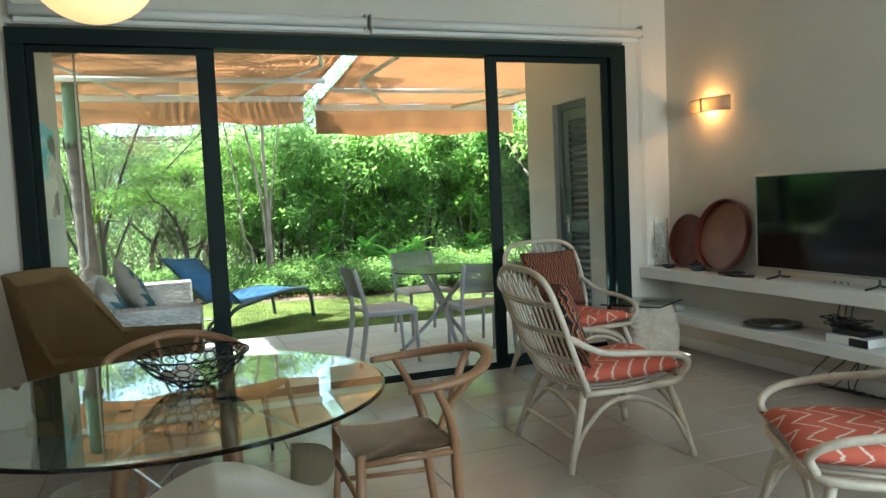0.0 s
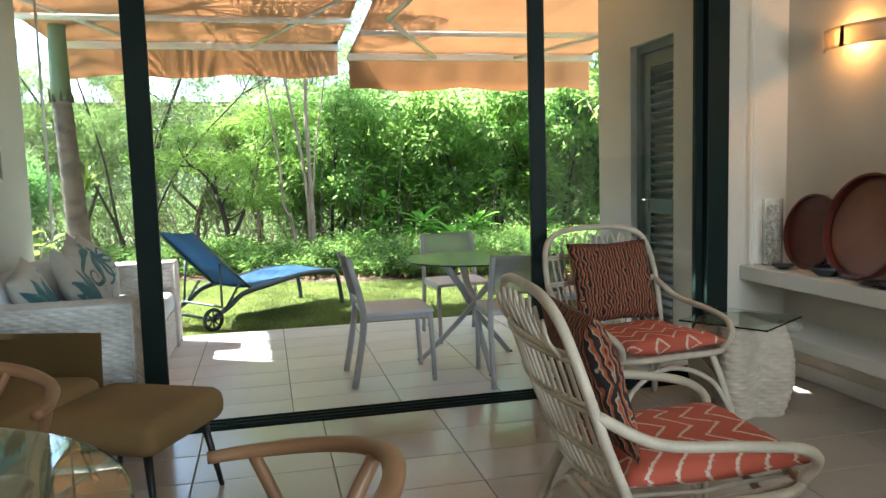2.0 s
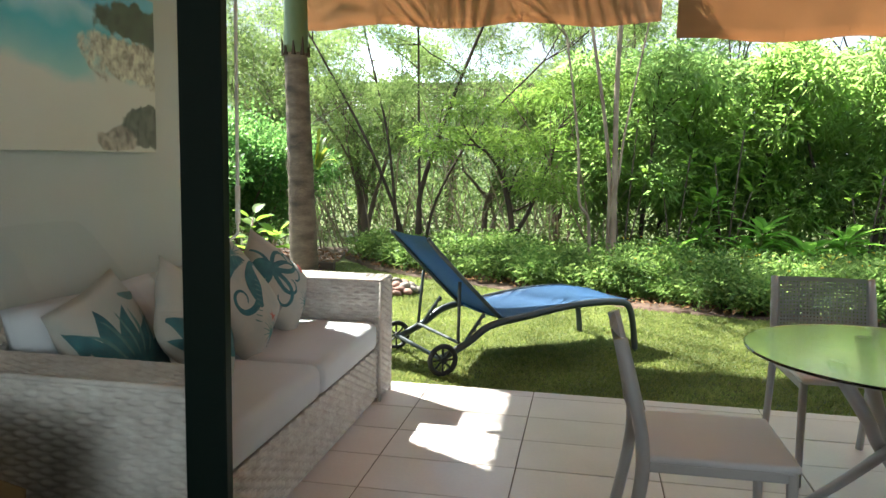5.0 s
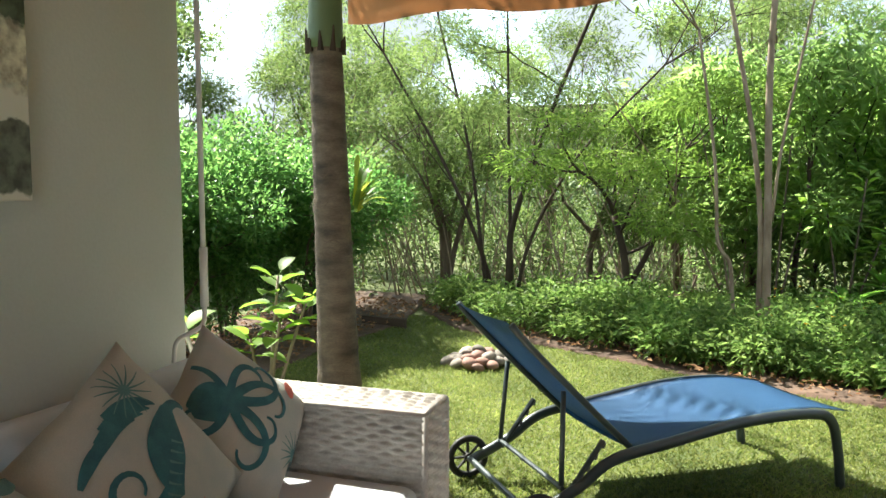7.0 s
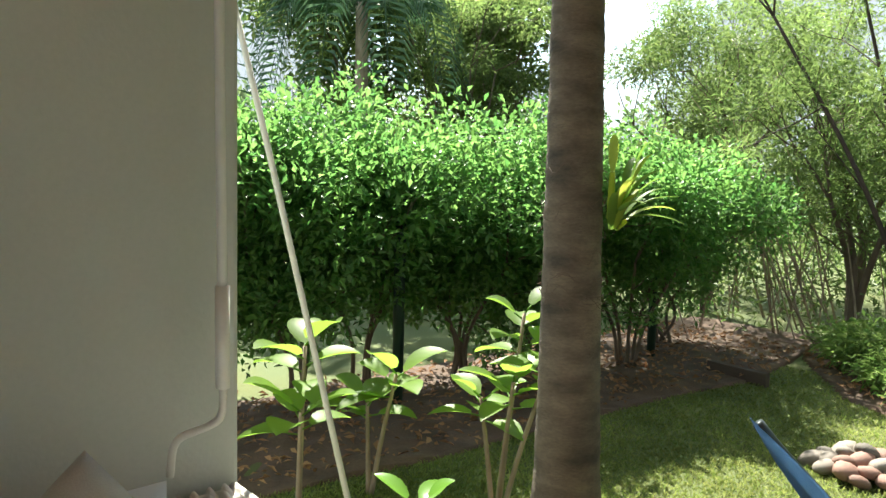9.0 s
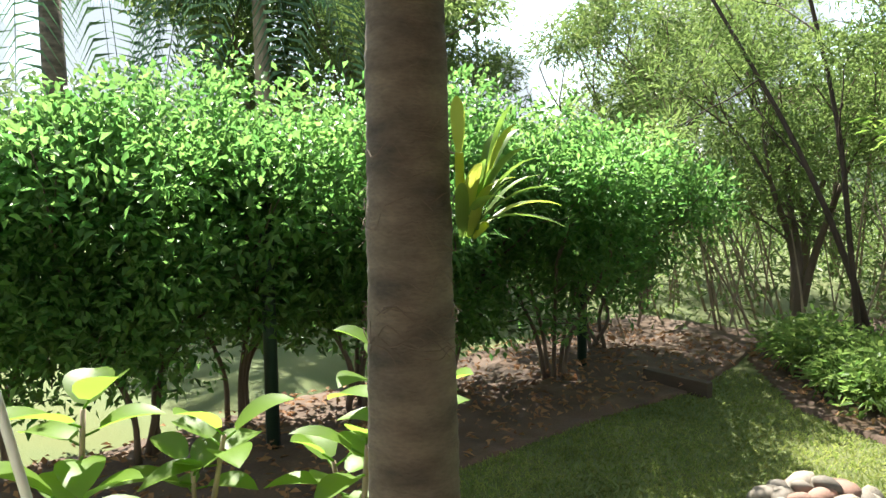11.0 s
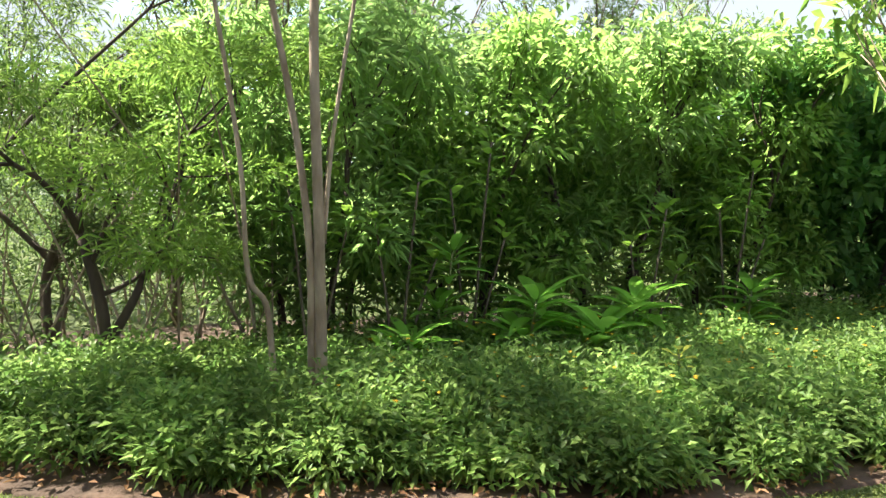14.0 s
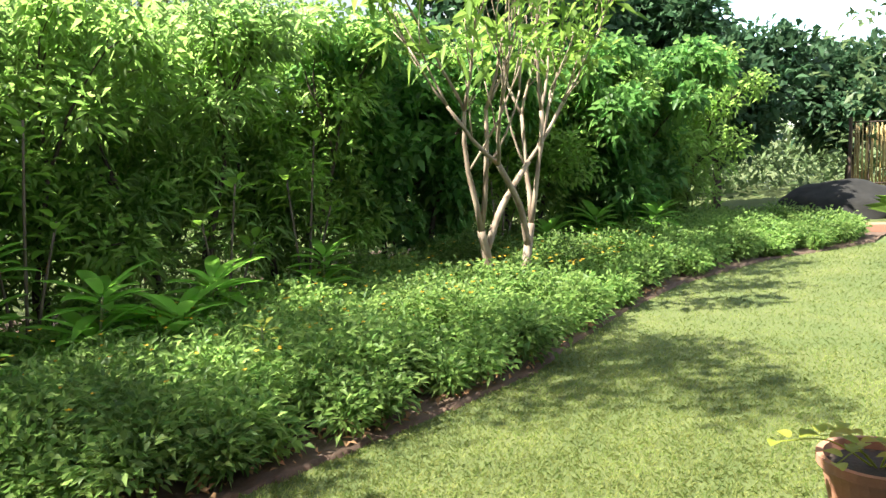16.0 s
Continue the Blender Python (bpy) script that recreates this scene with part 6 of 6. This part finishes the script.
# the awning's hand crank and a white pole at the end of the sofa wall
PVC = mat("white_pvc", (0.62, 0.60, 0.56), 0.45, var=0.05, scale=5, bump=0.03)
cd = thing("awning_crank", "white metal awning crank hanging before the terrace wall end", "crank")
part("rod", tube([(-0.66, 7.52, 2.78), (-0.67, 7.54, 1.10)], 0.010, 10), PVC, cd, smooth=True)
part("grip", tube([(-0.67, 7.54, 1.14), (-0.672, 7.542, 0.93)], 0.0145, 12), PVC, cd, smooth=True)
part("handle", tube(spline([(-0.672, 7.542, 0.94), (-0.675, 7.54, 0.875), (-0.69, 7.52, 0.85), (-0.735, 7.47, 0.815), (-0.745, 7.46, 0.74)], 6), 0.0085, 7), PVC, cd, smooth=True)
pole = part("pole", tube([(-1.04, 8.22, GZ), (-1.32, 8.0, 1.4), (-1.48, 7.87, 2.2)], 0.010, 9), PVC, smooth=True)
tagged(pole, "slim white pole leaning at the end of the wall", "pole")

# ---- things in the garden ----
STONE = mat("river_stone", (0.20, 0.165, 0.135), 0.75, var=0.15, scale=9, fine=70, bump=0.3, second=(0.17, 0.145, 0.125), piece=0.45)
STONE_RED = mat("reddish_river_stone", (0.25, 0.135, 0.10), 0.75, var=0.15, scale=9, fine=70, bump=0.3, second=(0.22, 0.125, 0.10), piece=0.4)
TERRA = mat("terracotta", (0.36, 0.15, 0.085), 0.85, var=0.15, scale=6, fine=80, bump=0.3, second=(0.30, 0.17, 0.12))
DARK_POT = mat("dark_pot", (0.03, 0.028, 0.026), 0.6, var=0.15, scale=6, bump=0.15)
SOIL = mat("potting_soil", (0.04, 0.025, 0.018), 0.95, var=0.3, fine=50, bump=1)
LEAF_YELLOW = leaf_mat("yellow_green_leaf", (0.26, 0.34, 0.05), (0.42, 0.42, 0.08), 0.5)
STALK = mat("green_stalk", (0.20, 0.22, 0.08), 0.6, var=0.1, bump=0.05)

# ring of river stones on the lawn
pile = thing("stone_pile", "round heap of smooth river stones on the lawn", "stones", pose(-0.58, 10.86, GZ))
me_s = []
for k in range(4):
    b = bmesh.new()
    bmesh.ops.create_icosphere(b, subdivisions=2, radius=1.0)
    for v in b.verts:
        v.co *= 1 + 0.16 * noise.noise(v.co * 1.2 + Vector((k * 5, 0, 0)))
    me_s.append(obj_mesh("stone", b, STONE))
for me in me_s[2:]:
    me.materials[0] = STONE_RED
for k in range(26):
    a, r = k * 2.4, 0.235 * math.sqrt(k / 26)
    s = rng.uniform(0.038, 0.066)
    o = new("stone", me_s[k % 4])
    o.parent = pile
    o.matrix_basis = Matrix.Translation((r * math.cos(a), r * math.sin(a), 0.035 + 0.085 * max(0, 1 - r / 0.22))) @ Euler((0.3 * rng.normal(), 0.3 * rng.normal(), rng.uniform(0, 6))).to_matrix().to_4x4() @ Matrix.Diagonal((s * 1.25, s, s * 0.72, 1))


def broad_leaf(b, p, d, L, W, droop=0.25):
    """One large leaf with a rounded blade, a midrib fold and a bent tip."""
    d = Vector(d).normalized()
    side = d.cross(Vector((0, 0, 1))).normalized()
    n = 6
    rows = []
    for i in range(n + 1):
        t = i / n
        c = Vector(p) + d * L * t + Vector((0, 0, -droop * L * t * t))
        w = W * 0.5 * (math.sin(math.pi * min(1, 0.06 + 0.94 * t) ** 0.85) ** 0.7) if i < n else 0.002
        up = Vector((0, 0, 1)) * w * 0.35
        rows.append([b.verts.new(c - side * w + up), b.verts.new(c), b.verts.new(c + side * w + up)])
    for r0, r1 in zip(rows, rows[1:]):
        for k in range(2):
            b.faces.new((r0[k], r0[k + 1], r1[k + 1], r1[k]))


def broad_plant(name, label, base, stems, L, W, leaf, per=9, bark=STALK):
    ob = thing(name, label, "plant", Matrix.Translation(base))
    st = bmesh.new()
    for top, lean in stems:
        end = Vector((lean[0], lean[1], top))
        tube(spline([(lean[0] * 0.1, lean[1] * 0.1, 0), (lean[0] * 0.5, lean[1] * 0.5, top * 0.5), end], 4), 0.013, 7, st, 0.008)
        for k in range(per):
            a = 2.4 * k + top * 9
            lift = 0.9 - 1.0 * (k / per)
            d = Vector((math.cos(a), math.sin(a), lift))
            b = bmesh.new()
            at = end * (1 - 0.22 * k / per)
            stalk = at + d.normalized() * 0.05
            tube([at, stalk], 0.004, 5, b)
            broad_leaf(b, stalk, d, L * rng.uniform(0.7, 1.15), W * rng.uniform(0.8, 1.1))
            part("leaf", b, leaf, ob, smooth=True)
    part("stem", st, bark, ob, smooth=True)
    return ob


# potted broad-leaved plants at the end of the sofa wall
def pot(name, label, base, r0, r1, h, material):
    t = thing(name, label, "plant pot", Matrix.Translation(base))
    part("pot", lathe([(0.0, 0.0), (r0, 0.0), (r1 * 0.96, h * 0.86), (r1 * 1.05, h * 0.87), (r1 * 1.05, h), (r1 * 0.93, h), (r1 * 0.88, h * 0.84), (0.0, h * 0.82)], 36), material, t, smooth=False)
    part("soil", lathe([(0.0, h * 0.822), (r1 * 0.88, h * 0.845), (r1 * 0.7, h * 0.875), (0, h * 0.88)], 20), SOIL, t)
    return t


pot("plant_pot", "dark round pot with a broad-leaved seedling beside the wall", (-1.12, 8.42, GZ), 0.13, 0.17, 0.24, DARK_POT)
broad_plant("seedling", "young plant with two large upright green leaves", (-1.12, 8.42, GZ + 0.20), [(0.12, (0.02, 0.0))], 0.17, 0.085, LEAF_BIG, 5)
broad_plant("broad_leaved_shrub", "bright broad-leaved shrub on thin pale stems", (-1.36, 9.05, GZ), [(0.62, (0.12, -0.04)), (0.86, (0.02, 0.12)), (0.74, (0.24, 0.06)), (0.5, (-0.1, 0.0))], 0.19, 0.125, LEAF_BRIGHT, 7, BARK_PALE)
broad_plant("broad_leaved_shrub", "bright broad-leaved shrub on thin pale stems", (-1.9, 8.80, GZ), [(0.40, (-0.05, 0.02)), (0.56, (0.12, 0.05))], 0.24, 0.15, LEAF_BRIGHT, 6, BARK_PALE)
broad_plant("broad_leaved_shrub", "broad-leaved shrub reaching beside the wall end", (-1.75, 8.35, GZ), [(0.5, (0.02, 0.0)), (0.72, (-0.12, 0.10))], 0.24, 0.15, LEAF_BRIGHT, 6, BARK_PALE)

# large rosettes among the ground cover
for k, (x, y, h, s) in enumerate(((3.55, 12.35, 0.55, 0.42), (3.1, 12.5, 0.85, 0.34), (4.0, 12.6, 0.75, 0.36), (2.15, 12.5, 0.5, 0.30), (9.3, 12.2, 0.75, 0.38), (8.5, 12.4, 0.6, 0.34), (10.2, 11.8, 0.7, 0.36), (2.6, 12.9, 1.3, 0.28), (5.2, 12.7, 0.8, 0.30))):
    broad_plant("leafy_rosette", "large rosette of long glossy green leaves", (x, y, GZ), [(h * 0.42, (0.0, 0.0)), (h * 0.72, (0.12, 0.05))], s * 1.1, s * 0.33, LEAF_BIG, 17)
for x, y, h in ((2.3, 12.95, 1.45), (2.9, 13.05, 1.75), (4.4, 12.95, 1.25), (5.3, 13.0, 1.6), (8.2, 12.9, 1.35), (1.7, 13.1, 1.9)):
    broad_plant("broad_leaved_sapling", "thin broad-leaved sapling catching light before the shrubs", (x, y, GZ), [(h, (0.12, -0.1)), (h * 0.8, (-0.18, -0.05)), (h * 0.62, (0.25, -0.12))], 0.17, 0.085, LEAF_BRIGHT, 10, BARK)
broad_plant("pale_flower_stalk", "pale cream leafy shoot among the ground cover", (3.62, 11.45, GZ), [(0.44, (0, 0))], 0.10, 0.05, LEAF_YELLOW, 7)

# strappy orchid on the palm trunk
orchid = thing("orchid", "yellow-green strappy orchid tied to the palm trunk", "orchid", pose(-0.70, 8.85, 1.22))
for k in range(26):
    a = -0.9 + 2.6 * (k * 0.618 % 1.0)
    up = 1.6 - 1.5 * (k / 26) ** 1.4
    b = bmesh.new()
    base = Vector((0.025 * math.cos(a), 0.025 * math.sin(a), 0.06 * rng.random()))
    d = Vector((math.cos(a) * 0.4, math.sin(a) * 0.4, up))
    if k % 4 == 0:
        tube(spline([base, base + d * 0.05, base + d * 0.09], 3), 0.012, 7, b, 0.009)
        base = base + d * 0.09
    broad_leaf(b, base, d, rng.uniform(0.18, 0.32), 0.030, 0.4)
    part("leaf", b, LEAF_YELLOW if k % 3 == 0 else LEAF_LIGHT, orchid, smooth=True)

# fibrous roots round the palm where the orchid is tied
fib = bmesh.new()
for k in range(55):
    a, z = rng.uniform(0, 6.28), rng.uniform(1.0, 1.5)
    r = 0.092
    c = Vector((-0.71 - 0.12 * z / 2.1, 8.71 + 0.10 * z / 2.1, GZ + z))
    pts = [c + Vector((math.cos(a + q) * (r + w), math.sin(a + q) * (r + w), dz)) for q, w, dz in ((0, 0.002, 0), (0.35, 0.012, rng.uniform(-0.02, 0.03)), (0.7, 0.004, rng.uniform(-0.03, 0.03)), (1.0, 0.02, rng.uniform(-0.04, 0.05)))]
    tube(spline(pts, 3), 0.0016, 4, fib, 0.0009)
tagged(part("orchid_roots", fib, BARK), "wiry pale orchid roots clinging round the palm trunk", "roots", kind="stuff")

# timber edging at the corner of the mulch bed
SLEEPER = mat("weathered_timber", (0.10, 0.07, 0.05), 0.9, var=0.25, scale=5, fine=50, bump=0.5, stretch=(0.2, 1, 1))
ed = part("timber_edging", box(-0.24, 0.24, -0.03, 0.03, 0, 0.10, 0.006), SLEEPER)
ed.matrix_world = pose(-1.90, 12.10, GZ, 0, 0, -6)
tagged(ed, "short weathered timber edging board by the mulch", "edging")

# terracotta pot on the lawn by the terrace
pot("plant_pot", "round terracotta pot with a sparse yellowing plant", (3.90, 8.25, GZ), 0.15, 0.20, 0.26, TERRA)
tp = thing("trailing_plant", "sparse yellow-green plant trailing over the pot rim", "plant", pose(3.90, 8.25, GZ + 0.205))
for k in range(6):
    a = 1.9 + 0.55 * k
    d = Vector((math.cos(a), math.sin(a), 0.25))
    b = bmesh.new()
    L = 0.42 if k in (1, 2) else 0.22
    end = d * L + Vector((0, 0, 0.06))
    tube(spline([(0, 0, 0), d * L * 0.5 + Vector((0, 0, 0.09)), end], 4), 0.004, 5, b, 0.002)
    for j in range(7):
        t = 0.35 + 0.65 * j / 6
        q = d * L * t + Vector((0, 0, 0.06 + 0.06 * math.sin(math.pi * t)))
        broad_leaf(b, q, Vector((math.cos(a + j * 2.2), math.sin(a + j * 2.2), 0.3)), 0.065, 0.05)
    part("shoot", b, LEAF_YELLOW, tp, smooth=True)

# dark post and rails between the bushes
POST = mat("dark_green_post", (0.012, 0.035, 0.022), 0.6, var=0.15, bump=0.1)
for x, y in ((-2.86, 9.70), (-3.25, 7.4), (-2.7, 12.2)):
    tagged(part("fence_post", tube([(x, y, GZ), (x, y, 1.55)], 0.035, 10), POST, smooth=True), "dark green round fence post among the bushes", "fence post", "dark green fence posts")


def far_house():
    """A low house far off whose tiled roof shows through the trees."""
    h = thing("house", "distant low house with a dark brown stepped tile roof", "house", pose(-3.0, 40, GZ))
    part("wall", box(-10, 8, 0, 7, 0, 3.6), PLASTER_OUT, h)
    roof = part("roof", box(-10.6, 8.6, -0.5, 7.4, 3.55, 3.598), ROOF, h, "dark brown stepped tile roof")
    for k in range(9):
        part("tile_course", box(-10.6, 8.6, -0.6 + 0.42 * k, -0.1 + 0.42 * k, 3.6 + 0.20 * k, 3.72 + 0.20 * k, 0.02, 1), ROOF, roof)
    for k in range(5):
        part("window", box(-8.6 + 3.4 * k, -7.2 + 3.4 * k, -0.02, 0.05, 1.1, 2.5), SCREEN, h)


ROOF = mat("brown_roof_tile", (0.13, 0.075, 0.055), 0.85, var=0.2, scale=3, fine=20, bump=0.3)
far_house()

# gate and low wall at the end of the lawn
fence = thing("fence", "thin dark metal fence at the far end of the lawn", "fence", pose(17.6, 10.95, GZ))
for k in range(16):
    part("picket", tube([(0.18 * k, -0.30 * k, 0.3), (0.18 * k, -0.30 * k, 1.75)], 0.012 if k % 4 else 0.035, 6), BARK_DARK, fence)
for z in (0.45, 1.65):
    part("rail", tube([(0, 0, z), (2.7, -4.5, z)], 0.015, 6), BARK_DARK, fence)
plinth = part("plinth", box(-0.2, 0.2, -5.0, 0.4, 0, 0.22, 0.02), BARK, fence, "low rendered plinth")
plinth.matrix_basis = pose(0, 0, 0, 0, 0, 31)

# golden reed screen behind the fence, a dark bark heap and a low kerb before it
REED = mat("golden_reed", (0.42, 0.30, 0.12), 0.7, var=0.2, scale=8, fine=60, bump=0.2, stretch=(1, 1, 0.2), piece=0.3)
screen = thing("reed_screen", "golden upright reed screen behind the metal fence", "screen", pose(17.85, 11.0, GZ))
me_r = obj_mesh("reed", tube([(0, 0, 0.25), (0.01, 0, 1.0), (0, 0, 1.6)], 0.012, 6), REED)
for k in range(110):
    o = new("reed", me_r)
    o.parent = screen
    o.matrix_basis = pose(0.0145 * k, -0.0241 * k, 0.04 * rng.normal(), 0, 2 * rng.normal(), 60 * k)
DARK_BARK = mat("shredded_dark_bark", (0.018, 0.016, 0.014), 0.95, var=0.3, scale=6, fine=60, bump=1.0)
heap = bmesh.new()
bmesh.ops.create_icosphere(heap, subdivisions=4, radius=1.0)
for v in heap.verts:
    v.co *= 1 + 0.12 * noise.noise(v.co * 2.2) + 0.05 * noise.noise(v.co * 9)
    v.co = Vector((v.co.x * 0.95, v.co.y * 1.15, max(-0.02, v.co.z * 0.62)))
hp = part("bark_heap", heap, DARK_BARK, smooth=True)
hp.matrix_world = pose(15.9, 10.75, GZ)
tagged(hp, "low dark heap of shredded bark at the lawn end", "heap")
kb = part("kerb", box(-0.9, 0.9, -0.12, 0.12, 0, 0.13, 0.015), TERRA)
kb.matrix_world = pose(13.6, 9.25, GZ, 0, 0, -62)
tagged(kb, "low terracotta kerb at the end of the lawn", "kerb")

# tall dark trees and a spiky clump at the end of the lawn
for k, (x, y, h) in enumerate(((13.6, 14.0, 4.2), (16.5, 13.2, 3.4), (20.5, 11.5, 3.2), (23.5, 8.5, 3.6), (11.2, 15.0, 5.2))):
    plant("broad_leaved_tree", "dark dense broad-leaved tree at the lawn end", "tree", (x, y, GZ), [
        ([(0, 0, 0), (0.05, 0, h * 0.25), (0.4 * math.cos(a), 0.4 * math.sin(a), h * 0.5)], 0.09, 0.05, h * 0.22) for a in (0.2, 2.4, 4.6)
    ], BARK_DARK, LEAF_SEA, 11000, 0.20, 0.13, 0.5, depth=2, extra=mass(0, 0, 1.5, 1.4, h * 0.4, h, 50), group="dark trees")
v, f = leaves(np.tile([[14.3, 9.1, GZ]], (160, 1)) + rng.normal(size=(160, 3)) * [0.12, 0.12, 0], rng.normal(size=(160, 3)) * 0.4 + [0, 0, 1.0], 1.0, 0.025, 0.1, 0.35)
tagged(part("ornamental_grass", mesh_of("ornamental_grass", v, f, LEAF_LIGHT), None), "tall spiky clump of ornamental grass", "grass clump")

# a second palm beyond the bushes
p2 = thing("palm_tree", "distant palm with drooping dark fronds against the sky", "palm tree", pose(-11.0, 11.4, GZ))
part("trunk", tube([(0, 0, 0), (0.1, 0, 2.2), (0.05, 0, 4.6)], 0.20, 12, r1=0.14), PALM_BARK, p2, smooth=True)
for k in range(13):
    fronds(p2, Vector((0.05, 0, 4.45)), 2 * math.pi * k / 13, 0.8 if k % 2 else 0.25, 2.3, 0.8, 2.1)

# a slim third palm between the bushes
p3 = thing("palm_tree", "slim pale-trunked palm rising behind the clipped bushes", "palm tree", pose(-6.9, 12.2, GZ))
part("trunk", tube([(0, 0, 0), (0.04, 0, 1.8), (0.0, 0, 3.5)], 0.10, 12, r1=0.07), BARK_PALE, p3, smooth=True)
for k in range(11):
    fronds(p3, Vector((0, 0, 3.45)), 2 * math.pi * k / 11 + 0.2, 0.55 if k % 2 else 0.15, 1.25, 0.45, 1.0)

# ---- pieces of the floors ----
tiles(floor, TILE_IN, -1.7, EAST, -2.4, 5.24, 1.76, 5.24)
tiles(terrace, TILE_OUT, LEFT - 0.3, 4.6, 5.42, 7.80, 1.01, 7.70)
